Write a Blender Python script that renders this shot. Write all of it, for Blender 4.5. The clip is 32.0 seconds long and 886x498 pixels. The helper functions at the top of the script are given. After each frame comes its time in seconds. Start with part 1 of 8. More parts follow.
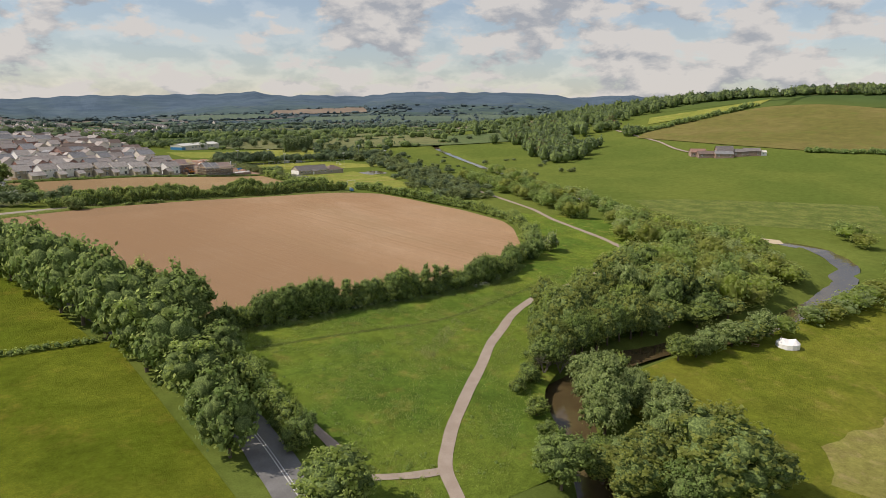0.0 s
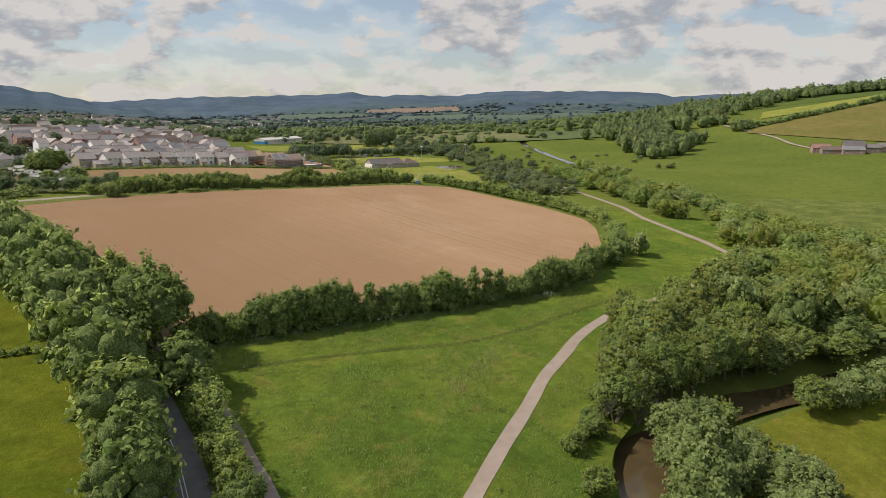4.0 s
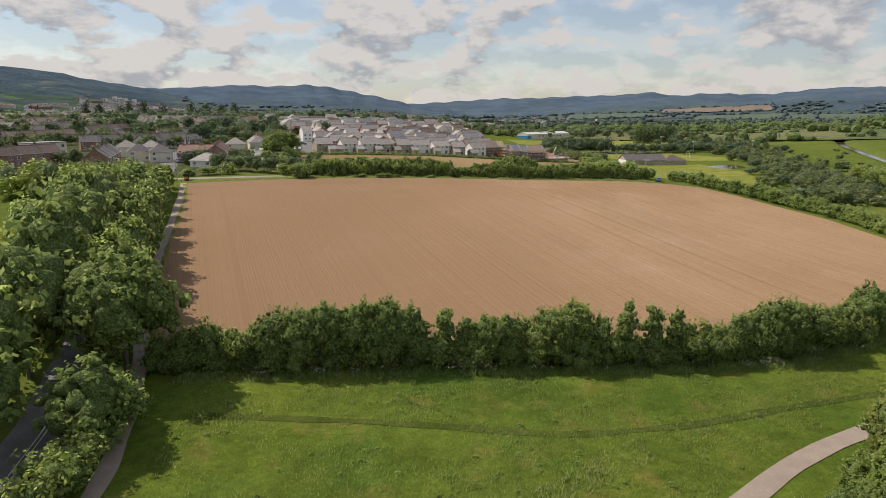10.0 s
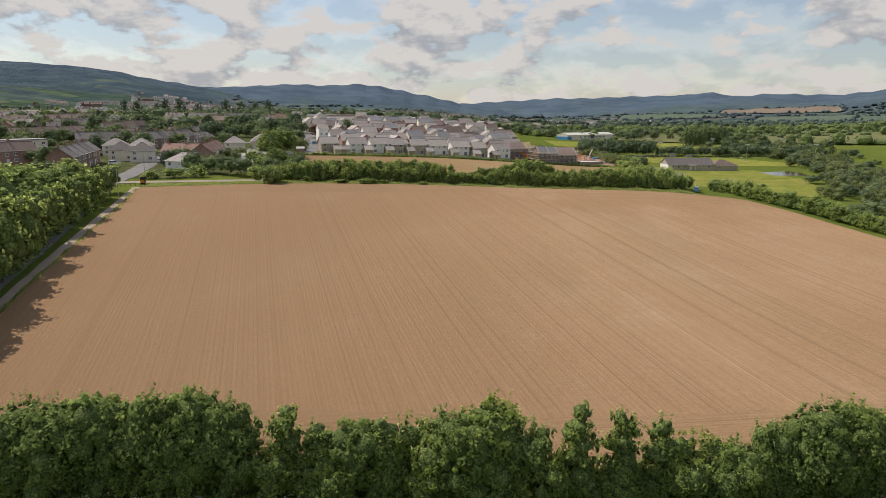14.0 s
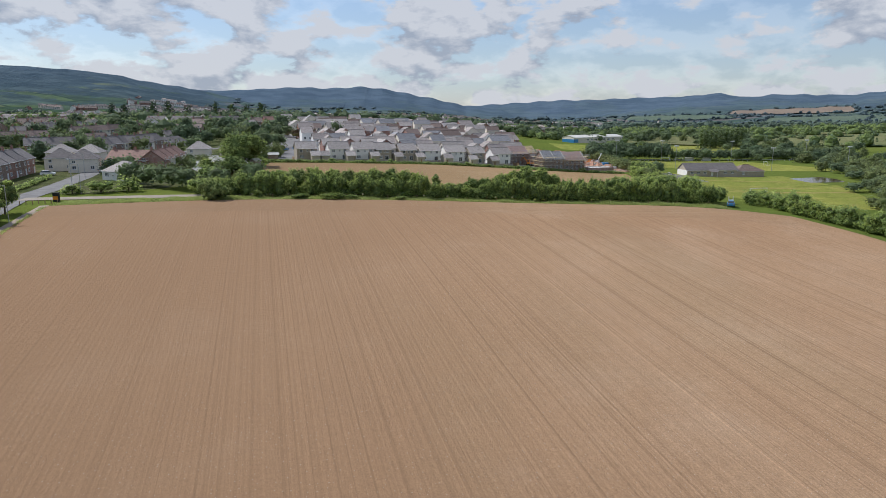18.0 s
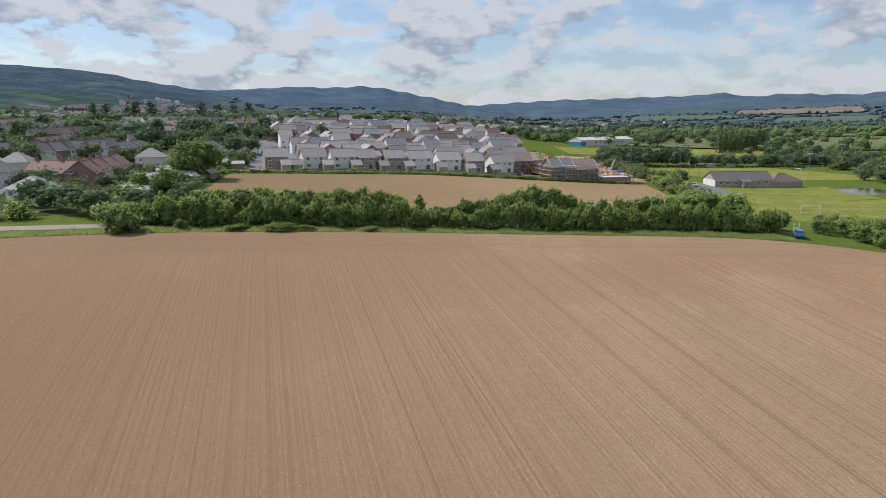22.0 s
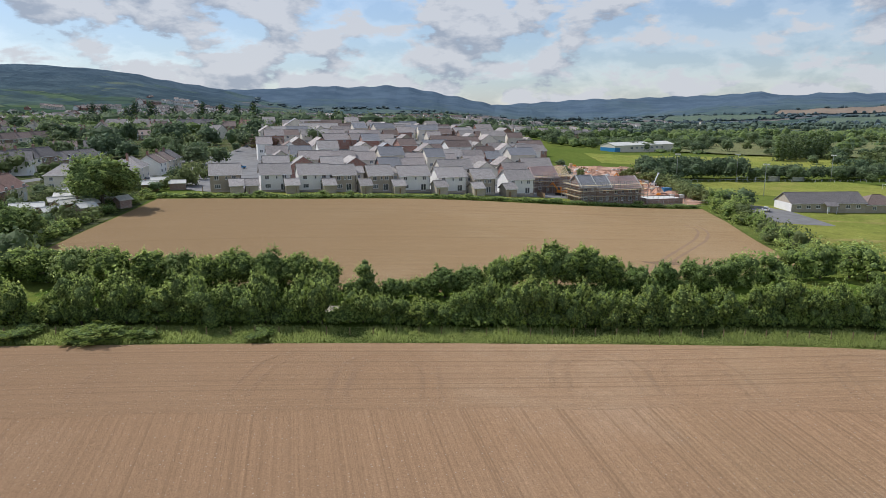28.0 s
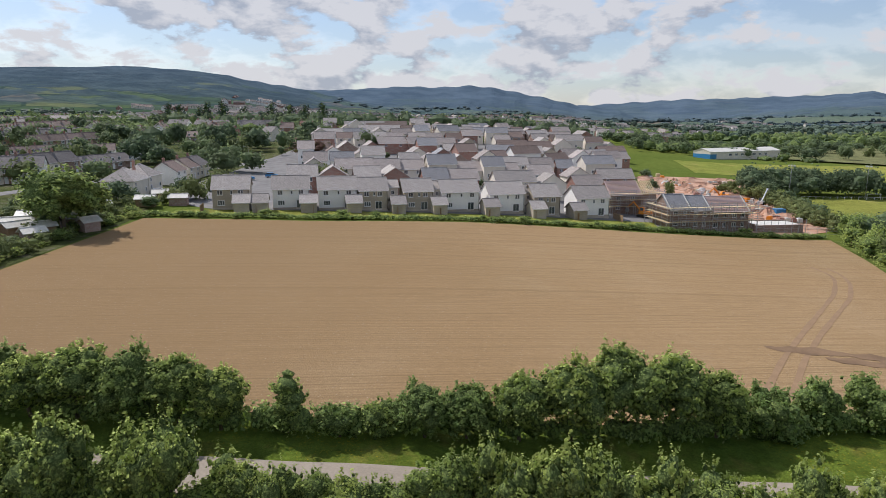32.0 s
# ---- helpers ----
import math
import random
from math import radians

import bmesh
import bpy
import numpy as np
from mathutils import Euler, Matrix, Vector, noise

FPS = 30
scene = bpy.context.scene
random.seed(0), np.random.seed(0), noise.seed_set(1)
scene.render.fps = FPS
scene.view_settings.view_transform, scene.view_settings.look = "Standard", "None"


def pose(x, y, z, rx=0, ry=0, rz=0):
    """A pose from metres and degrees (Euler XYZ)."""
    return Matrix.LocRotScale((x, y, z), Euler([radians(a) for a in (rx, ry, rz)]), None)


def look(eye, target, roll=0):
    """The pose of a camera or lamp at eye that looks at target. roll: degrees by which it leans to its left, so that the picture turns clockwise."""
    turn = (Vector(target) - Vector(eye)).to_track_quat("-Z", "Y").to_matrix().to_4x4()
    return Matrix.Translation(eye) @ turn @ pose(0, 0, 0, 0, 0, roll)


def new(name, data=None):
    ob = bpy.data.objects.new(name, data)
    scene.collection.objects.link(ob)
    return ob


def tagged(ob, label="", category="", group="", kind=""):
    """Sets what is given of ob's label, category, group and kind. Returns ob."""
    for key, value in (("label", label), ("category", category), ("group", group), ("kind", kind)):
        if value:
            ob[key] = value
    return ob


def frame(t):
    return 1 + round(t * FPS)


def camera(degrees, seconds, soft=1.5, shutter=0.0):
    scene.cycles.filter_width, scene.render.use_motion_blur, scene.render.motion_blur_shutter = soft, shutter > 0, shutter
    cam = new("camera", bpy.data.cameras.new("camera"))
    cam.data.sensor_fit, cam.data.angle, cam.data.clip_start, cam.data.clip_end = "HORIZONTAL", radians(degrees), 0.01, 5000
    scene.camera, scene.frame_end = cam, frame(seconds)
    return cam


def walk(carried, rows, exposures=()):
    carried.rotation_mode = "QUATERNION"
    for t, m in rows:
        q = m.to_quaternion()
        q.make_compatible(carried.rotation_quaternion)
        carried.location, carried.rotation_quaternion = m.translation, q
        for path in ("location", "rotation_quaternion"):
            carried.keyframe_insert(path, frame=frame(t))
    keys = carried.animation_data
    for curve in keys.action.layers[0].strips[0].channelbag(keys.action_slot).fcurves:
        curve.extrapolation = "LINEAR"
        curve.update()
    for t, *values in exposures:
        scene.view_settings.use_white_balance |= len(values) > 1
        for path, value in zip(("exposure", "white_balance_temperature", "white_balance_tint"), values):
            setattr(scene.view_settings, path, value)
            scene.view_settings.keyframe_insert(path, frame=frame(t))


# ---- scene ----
EXPOSURES = [(0.0, 0.0, 7050, 14), (14.4, 0.0, 7050, 14), (16.6, 0.0, 6050, 13), (27.5, 0.0, 6050, 12), (29.5, 0.09, 6150, 13), (32.0, 0.09, 6300, 15)]
cam = camera(67.94, 32.0, soft=0.72)

# seconds, eye x y z, heading (degrees clockwise from +y), pitch, roll
PATH = [
    (0, -115.97, -256.35, 50.85, 38.589, -12.029, 0.27),
    (0.5, -112.60, -254.35, 49.74, 37.498, -12.029, 0.25),
    (1, -109.29, -252.12, 48.69, 36.282, -12.033, 0.22),
    (1.5, -105.98, -249.66, 47.70, 35.151, -12.033, 0.19),
    (2, -102.58, -246.96, 46.77, 33.953, -12.026, 0.16),
    (2.5, -99.01, -243.99, 45.89, 32.853, -12.013, 0.13),
    (3, -95.29, -240.80, 45.01, 31.902, -11.996, 0.11),
    (3.5, -91.52, -237.66, 44.11, 31.161, -11.980, 0.10),
    (5.5, -76.17, -226.41, 40.24, 27.257, -11.912, 0.01),
    (6, -71.99, -223.43, 39.11, 25.935, -11.890, -0.04),
    (6.5, -67.79, -220.51, 37.97, 24.474, -11.865, -0.08),
    (7, -63.89, -217.89, 36.99, 22.804, -11.846, -0.09),
    (7.5, -60.28, -215.42, 36.20, 21.002, -11.838, -0.07),
    (8, -56.84, -212.88, 35.61, 18.351, -11.837, -0.04),
    (8.5, -53.52, -210.06, 35.21, 14.466, -11.834, -0.03),
    (9, -50.34, -206.96, 34.97, 10.076, -11.823, -0.03),
    (9.5, -47.29, -203.65, 34.82, 7.137, -11.809, -0.03),
    (10, -44.34, -200.21, 34.71, 5.160, -11.797, -0.04),
    (10.5, -41.41, -196.70, 34.62, 3.819, -11.789, -0.04),
    (11, -38.50, -193.10, 34.52, 3.151, -11.786, -0.02),
    (11.5, -35.64, -189.42, 34.42, 2.634, -11.791, 0.02),
    (12, -32.89, -185.66, 34.28, 2.281, -11.800, 0.09),
    (12.5, -30.29, -181.79, 34.12, 1.712, -11.807, 0.16),
    (13, -27.94, -177.76, 33.94, 1.242, -11.811, 0.23),
    (13.5, -25.89, -173.56, 33.78, 0.827, -11.813, 0.26),
    (14, -24.20, -169.19, 33.65, 0.612, -11.810, 0.26),
    (14.5, -22.78, -164.80, 33.52, 0.649, -11.793, 0.23),
    (16.5, -18.82, -147.73, 32.99, 0.203, -11.614, -0.05),
    (17, -18.37, -143.30, 32.91, 0.050, -11.594, -0.06),
    (17.5, -18.11, -138.75, 32.87, 0.047, -11.587, -0.05),
    (18, -17.76, -133.96, 32.92, 0.076, -11.595, -0.04),
    (18.5, -17.25, -128.90, 33.06, 0.036, -11.614, -0.02),
    (19, -16.64, -123.56, 33.25, 0.003, -11.641, -0.00),
    (19.5, -16.05, -118.01, 33.46, 0.015, -11.667, 0.03),
    (20, -15.64, -112.49, 33.64, 0.018, -11.689, 0.05),
    (20.5, -15.39, -107.26, 33.77, 0.099, -11.697, 0.06),
    (21, -15.14, -102.54, 33.84, 0.096, -11.687, 0.04),
    (21.5, -14.77, -98.31, 33.85, 0.037, -11.661, 0.01),
    (22, -14.33, -94.33, 33.85, -0.059, -11.631, -0.04),
    (22.5, -14.00, -90.23, 33.88, -0.128, -11.601, -0.07),
    (23, -13.88, -85.72, 33.93, -0.105, -11.576, -0.09),
    (23.5, -13.82, -80.84, 34.01, 0.015, -11.560, -0.10),
    (24, -13.57, -75.88, 34.12, 0.042, -11.551, -0.09),
    (24.5, -12.99, -71.14, 34.27, -0.029, -11.547, -0.08),
    (25, -12.10, -66.71, 34.49, -0.143, -11.551, -0.09),
    (25.5, -11.13, -62.26, 34.73, -0.296, -11.566, -0.09),
    (27.5, -6.86, -42.95, 35.53, -1.673, -11.640, -0.07),
    (28, -5.77, -38.17, 35.68, -2.471, -11.694, -0.04),
    (28.5, -4.71, -33.45, 35.81, -3.322, -11.758, -0.00),
    (29, -3.72, -28.72, 35.91, -4.262, -11.801, 0.04),
    (29.5, -2.83, -23.98, 35.97, -5.180, -11.818, 0.07),
    (30, -2.05, -19.22, 36.01, -6.119, -11.809, 0.09),
    (30.5, -1.37, -14.46, 36.04, -7.008, -11.782, 0.11),
    (31, -0.79, -9.69, 36.07, -7.900, -11.743, 0.12),
    (31.5, -0.33, -4.90, 36.13, -8.765, -11.702, 0.12),
    (32, 0.00, -0.03, 36.20, -9.591, -11.668, 0.11),
]


def heading_pose(x, y, z, h, p, r):
    h, p = radians(h), radians(p)
    ahead = Vector((math.sin(h) * math.cos(p), math.cos(h) * math.cos(p), math.sin(p)))
    return look((x, y, z), Vector((x, y, z)) + ahead * 10, r)


walk(cam, [(t, heading_pose(*row)) for t, *row in PATH], EXPOSURES)

# ---- daylight ----
SUN_AZ, SUN_EL = 300.0, 47.0  # degrees clockwise from +y, and up
world = bpy.data.worlds.new("sky")
scene.world = world
world.use_nodes = True
wt = world.node_tree
wt.nodes.clear()


def wnode(kind, **kw):
    n = wt.nodes.new(kind)
    for k, v in kw.items():
        n.inputs[k].default_value = v
    return n


sky = wt.nodes.new("ShaderNodeTexSky")
sky.sky_type = "NISHITA"
sky.sun_disc = False
sky.sun_elevation, sky.sun_rotation = radians(SUN_EL), radians(SUN_AZ)
sky.air_density, sky.dust_density, sky.ozone_density = 1.0, 0.4, 2.5
coord = wt.nodes.new("ShaderNodeTexCoord")


def wmath(op, a, b=None, clamp=False):
    n = wt.nodes.new("ShaderNodeMath")
    n.operation, n.use_clamp = op, clamp
    for i, v in enumerate((a, b)):
        if v is None:
            continue
        if isinstance(v, (int, float)):
            n.inputs[i].default_value = v
        else:
            wt.links.new(v, n.inputs[i])
    return n.outputs[0]


# cloud heaps: noise over the sky's direction, flattened, lit from above


def cloud_noise(scale, detail, rough, offset, squash=2.6):
    m = wt.nodes.new("ShaderNodeMapping")
    m.inputs["Location"].default_value = offset
    m.inputs["Scale"].default_value = (1.0, 1.0, squash)
    wt.links.new(coord.outputs["Generated"], m.inputs[0])
    n = wnode("ShaderNodeTexNoise", Scale=scale, Detail=detail, Roughness=rough, Distortion=0.15)
    wt.links.new(m.outputs[0], n.inputs["Vector"])
    return n.outputs["Fac"]


def cloud_body(lift):
    wide = cloud_noise(3.0, 3.0, 0.5, (3.1, 1.7, lift))
    heaps = cloud_noise(12.0, 10.0, 0.56, (0.4, 2.2, 0.3 + lift), 2.2)
    m = wt.nodes.new("ShaderNodeMapping")
    m.inputs["Location"].default_value = (1.3, 0.2, lift)
    m.inputs["Scale"].default_value = (1.0, 1.0, 1.8)
    wt.links.new(coord.outputs["Generated"], m.inputs[0])
    puff = wt.nodes.new("ShaderNodeTexVoronoi")
    puff.inputs["Scale"].default_value, puff.inputs["Detail"].default_value = 16.0, 2.0
    wt.links.new(m.outputs[0], puff.inputs["Vector"])
    billow = wmath("SUBTRACT", 0.45, puff.outputs["Distance"])
    return wmath("ADD", wmath("ADD", wmath("MULTIPLY", wide, 0.48), wmath("MULTIPLY", heaps, 0.72)), wmath("MULTIPLY", billow, 0.05))


body = cloud_body(0.0)
above = cloud_body(0.055)
cover = wt.nodes.new("ShaderNodeMapRange")
cover.interpolation_type = "SMOOTHSTEP"
cover.inputs["From Min"].default_value, cover.inputs["From Max"].default_value = 0.55, 0.615
wt.links.new(body, cover.inputs["Value"])
lit = wt.nodes.new("ShaderNodeMapRange")
lit.inputs["From Min"].default_value, lit.inputs["From Max"].default_value = -0.1, 0.08
wt.links.new(wmath("SUBTRACT", body, above), lit.inputs["Value"])
shade = wt.nodes.new("ShaderNodeValToRGB")
shade.color_ramp.elements[0].position, shade.color_ramp.elements[0].color = 0.1, (0.56, 0.62, 0.71, 1)
shade.color_ramp.elements[1].position, shade.color_ramp.elements[1].color = 0.75, (0.98, 0.99, 1.0, 1)
wt.links.new(lit.outputs[0], shade.inputs["Fac"])
blue = wt.nodes.new("ShaderNodeBackground")
blue.inputs["Strength"].default_value = 0.12
wt.links.new(sky.outputs[0], blue.inputs["Color"])
white = wt.nodes.new("ShaderNodeBackground")
white.inputs["Strength"].default_value = 0.63
wt.links.new(shade.outputs[0], white.inputs["Color"])
blend = wt.nodes.new("ShaderNodeMixShader")
split = wt.nodes.new("ShaderNodeSeparateXYZ")
wt.links.new(coord.outputs["Generated"], split.inputs[0])
veil = wt.nodes.new("ShaderNodeMapRange")  # milky air low over the horizon
veil.inputs["From Min"].default_value, veil.inputs["From Max"].default_value = 0.0, 0.3
veil.inputs["To Min"].default_value, veil.inputs["To Max"].default_value = 0.52, 0.04
wt.links.new(split.outputs["Z"], veil.inputs["Value"])
clear = wmath("MULTIPLY", wmath("SUBTRACT", 1.0, wmath("MULTIPLY", cover.outputs[0], 0.9)), wmath("SUBTRACT", 1.0, veil.outputs[0]))
wt.links.new(wmath("SUBTRACT", 1.0, clear), blend.inputs[0])
wt.links.new(blue.outputs[0], blend.inputs[1])
wt.links.new(white.outputs[0], blend.inputs[2])
wout = wt.nodes.new("ShaderNodeOutputWorld")
wt.links.new(blend.outputs[0], wout.inputs[0])

sun = new("sun", bpy.data.lights.new("sun", "SUN"))
sun.data.energy, sun.data.angle, sun.data.color = 3.8, radians(0.8), (1.0, 0.955, 0.88)
az, el = radians(SUN_AZ), radians(SUN_EL)
sun.matrix_world = look((0, 0, 0), (-math.sin(az) * math.cos(el), -math.cos(az) * math.cos(el), -math.sin(el)))

# ---- materials ----


class Mat:
    """A node material under construction."""

    def __init__(self, name, rough=0.85, spec=0.25, metal=0.0):
        self.m = bpy.data.materials.new(name)
        self.m.use_nodes = True
        self.t = self.m.node_tree
        self.b = self.t.nodes["Principled BSDF"]
        self.b.inputs["Roughness"].default_value = rough
        self.b.inputs["Specular IOR Level"].default_value = spec
        self.b.inputs["Metallic"].default_value = metal
        self.c = self.t.nodes.new("ShaderNodeTexCoord").outputs["Object"]

    def put(self, sock, v):
        if hasattr(v, "is_output"):
            self.t.links.new(v, sock)
        else:
            sock.default_value = v

    def math(self, op, a, b=0.0, clamp=False):
        n = self.t.nodes.new("ShaderNodeMath")
        n.operation, n.use_clamp = op, clamp
        self.put(n.inputs[0], a)
        self.put(n.inputs[1], b)
        return n.outputs[0]

    def mapped(self, rot=0.0, scale=(1, 1, 1), loc=(0, 0, 0)):
        """The object's coordinates, turned first and then scaled."""
        turn, size = self.t.nodes.new("ShaderNodeMapping"), self.t.nodes.new("ShaderNodeMapping")
        turn.inputs["Rotation"].default_value = (0, 0, radians(rot))
        size.inputs["Scale"].default_value, size.inputs["Location"].default_value = scale, loc
        self.put(turn.inputs[0], self.c)
        self.put(size.inputs[0], turn.outputs[0])
        return size.outputs[0]

    def noise(self, scale, detail=4.0, rough=0.55, vec=None, distort=0.0):
        n = self.t.nodes.new("ShaderNodeTexNoise")
        n.inputs["Scale"].default_value, n.inputs["Detail"].default_value = scale, detail
        n.inputs["Roughness"].default_value, n.inputs["Distortion"].default_value = rough, distort
        self.put(n.inputs["Vector"], vec or self.c)
        return n.outputs["Fac"]

    def wave(self, scale, distort, vec, axis="X", dscale=1.0):
        n = self.t.nodes.new("ShaderNodeTexWave")
        n.bands_direction = axis
        n.inputs["Scale"].default_value, n.inputs["Distortion"].default_value = scale, distort
        n.inputs["Detail"].default_value, n.inputs["Detail Scale"].default_value = 2.0, dscale
        self.put(n.inputs["Vector"], vec)
        return n.outputs["Fac"]

    def step(self, v, lo, hi):
        n = self.t.nodes.new("ShaderNodeMapRange")
        n.interpolation_type = "SMOOTHSTEP"
        n.inputs["From Min"].default_value, n.inputs["From Max"].default_value = lo, hi
        self.put(n.inputs["Value"], v)
        return n.outputs[0]

    def mix(self, f, a, b, mode="MIX"):
        n = self.t.nodes.new("ShaderNodeMix")
        n.data_type, n.blend_type = "RGBA", mode
        self.put(n.inputs[0], f)
        self.put(n.inputs[6], a if hasattr(a, "is_output") else (*a, 1))
        self.put(n.inputs[7], b if hasattr(b, "is_output") else (*b, 1))
        return n.outputs[2]

    def vary(self, col, f, lo, hi):
        """col multiplied by a grey between lo and hi."""
        n = self.t.nodes.new("ShaderNodeMapRange")
        n.inputs["To Min"].default_value, n.inputs["To Max"].default_value = lo, hi
        n.inputs["From Min"].default_value, n.inputs["From Max"].default_value = 0.25, 0.75
        self.put(n.inputs["Value"], f)
        return self.mix(1.0, col, n.outputs[0], "MULTIPLY")

    def random(self):
        return self.t.nodes.new("ShaderNodeObjectInfo").outputs["Random"]

    def island(self):
        return self.t.nodes.new("ShaderNodeNewGeometry").outputs["Random Per Island"]

    def bump(self, h, strength=0.4, dist=0.05):
        n = self.t.nodes.new("ShaderNodeBump")
        n.inputs["Strength"].default_value, n.inputs["Distance"].default_value = strength, dist
        self.put(n.inputs["Height"], h)
        self.t.links.new(n.outputs[0], self.b.inputs["Normal"])

    def done(self, col):
        self.put(self.b.inputs["Base Color"], col if hasattr(col, "is_output") else (*col, 1))
        return self.m


def plain(name, a, b, scale=1.0, rough=0.8, bump=0.2, metal=0.0, spec=0.3, random_by=0.0):
    """Two tones of one colour, mixed by a broad and a fine noise."""
    k = Mat(name, rough, spec, metal)
    f = k.noise(scale, 5.0)
    col = k.mix(k.step(f, 0.3, 0.7), a, b)
    col = k.vary(col, k.noise(scale * 14, 3.0), 0.88, 1.1)
    if random_by:
        col = k.vary(col, k.random(), 1 - random_by, 1 + random_by)
    if bump:
        k.bump(k.noise(scale * 10, 4.0), bump, 0.03)
    return k.done(col)


def grass_mat(name, a, b, c, patch=0.03, dark=0.75, flowers=0.0):
    k = Mat(name, 1.0, 0.03)
    col = k.mix(k.step(k.noise(patch, 5.0, 0.6), 0.38, 0.62), a, b)
    col = k.mix(k.math("MULTIPLY", k.step(k.noise(patch * 5, 6.0, 0.65), 0.52, 0.7), 0.85), col, c)
    col = k.vary(col, k.noise(0.55, 8.0, 0.7), dark, 1.2)
    col = k.vary(col, k.noise(0.12, 6.0, 0.7), 0.74, 1.24)
    col = k.vary(col, k.noise(1.3, 8.0, 0.85), 0.66, 1.32)
    col = k.vary(col, k.noise(6.0, 4.0, 0.85), 0.68, 1.34)
    if flowers:
        patch_f = k.math("MULTIPLY", k.step(k.noise(0.06, 4.0, 0.6), 0.52, 0.68), k.step(k.noise(5.0, 3.0, 0.7), 0.55, 0.68))
        col = k.mix(k.math("MULTIPLY", patch_f, flowers), col, (0.42, 0.34, 0.03))
    k.bump(k.noise(2.5, 8.0, 0.8), 1.0, 0.35)
    return k.done(col)


def ground_mat():
    """Pasture near by; a patchwork of far fields with hedge lines beyond, distance haze painted in."""
    k = Mat("grass_ground", 1.0, 0.0)
    near = k.mix(k.step(k.noise(0.012, 5.0, 0.6), 0.38, 0.62), (0.115, 0.155, 0.034), (0.145, 0.178, 0.04))
    near = k.vary(near, k.noise(0.3, 8.0, 0.7), 0.75, 1.2)
    near = k.vary(near, k.noise(4.0, 4.0, 0.7), 0.8, 1.2)
    v = k.t.nodes.new("ShaderNodeTexVoronoi")
    v.voronoi_dimensions = "2D"
    v.inputs["Scale"].default_value = 0.0068
    k.put(v.inputs["Vector"], k.mapped(20, (1, 1.5, 1)))
    ramp = k.t.nodes.new("ShaderNodeValToRGB")
    ramp.color_ramp.interpolation = "CONSTANT"
    tones = [(0.0, (0.085, 0.125, 0.04)), (0.22, (0.11, 0.15, 0.05)), (0.4, (0.06, 0.095, 0.04)), (0.58, (0.135, 0.155, 0.06)),
             (0.72, (0.075, 0.115, 0.04)), (0.86, (0.2, 0.165, 0.11)), (0.92, (0.045, 0.075, 0.035))]
    el0 = ramp.color_ramp.elements
    for p, c in tones[2:]:
        el0.new(p)
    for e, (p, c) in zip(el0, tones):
        e.position, e.color = p, (*c, 1)
    sep = k.t.nodes.new("ShaderNodeSeparateColor")
    k.put(sep.inputs[0], v.outputs["Color"])
    k.put(ramp.inputs[0], sep.outputs[0])
    far = k.vary(ramp.outputs[0], k.noise(0.02, 6.0, 0.6), 0.8, 1.15)
    e = k.t.nodes.new("ShaderNodeTexVoronoi")
    e.voronoi_dimensions, e.feature = "2D", "DISTANCE_TO_EDGE"
    e.inputs["Scale"].default_value = 0.0068
    k.put(e.inputs["Vector"], k.mapped(20, (1, 1.5, 1)))
    far = k.mix(k.math("SUBTRACT", 1.0, k.step(e.outputs["Distance"], 0.02, 0.05)), far, (0.03, 0.055, 0.02))
    length = k.t.nodes.new("ShaderNodeVectorMath")
    length.operation = "LENGTH"
    k.put(length.inputs[0], k.mapped(0, (1, 1, 0), (-60, -60, 0)))
    col = k.mix(k.step(length.outputs["Value"], 520, 760), near, far)
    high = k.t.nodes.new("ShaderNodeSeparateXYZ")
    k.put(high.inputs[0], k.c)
    # far woods, bluish from haze mixed into their colour
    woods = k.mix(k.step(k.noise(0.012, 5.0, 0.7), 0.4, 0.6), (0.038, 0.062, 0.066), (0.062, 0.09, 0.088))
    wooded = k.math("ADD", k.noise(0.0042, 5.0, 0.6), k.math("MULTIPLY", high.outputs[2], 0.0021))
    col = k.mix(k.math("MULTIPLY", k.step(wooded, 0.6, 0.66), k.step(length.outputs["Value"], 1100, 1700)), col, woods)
    streak = k.noise(0.016, 6.0, 0.75, k.mapped(0, (1, 1.6, 1)))
    col = k.mix(k.math("MULTIPLY", k.step(length.outputs["Value"], 900, 1500), 1.0), col, k.vary(col, streak, 0.4, 1.6))
    ridge_haze = k.mix(k.step(k.noise(0.006, 5.0, 0.65), 0.38, 0.62), (0.09, 0.132, 0.185), (0.122, 0.172, 0.232))
    col = k.mix(k.math("MULTIPLY", k.step(length.outputs["Value"], 800, 3000), 0.84), col, ridge_haze)  # distance haze over the ridges, put into the base colour
    canopy = k.math("MULTIPLY", k.math("MULTIPLY", k.noise(0.032, 5.0, 0.7), k.step(length.outputs["Value"], 1200, 1900)), 14.0)
    k.bump(k.math("ADD", k.math("MULTIPLY", k.noise(1.6, 8.0, 0.75), 0.2), canopy), 1.0, 1.0)
    return k.done(col)


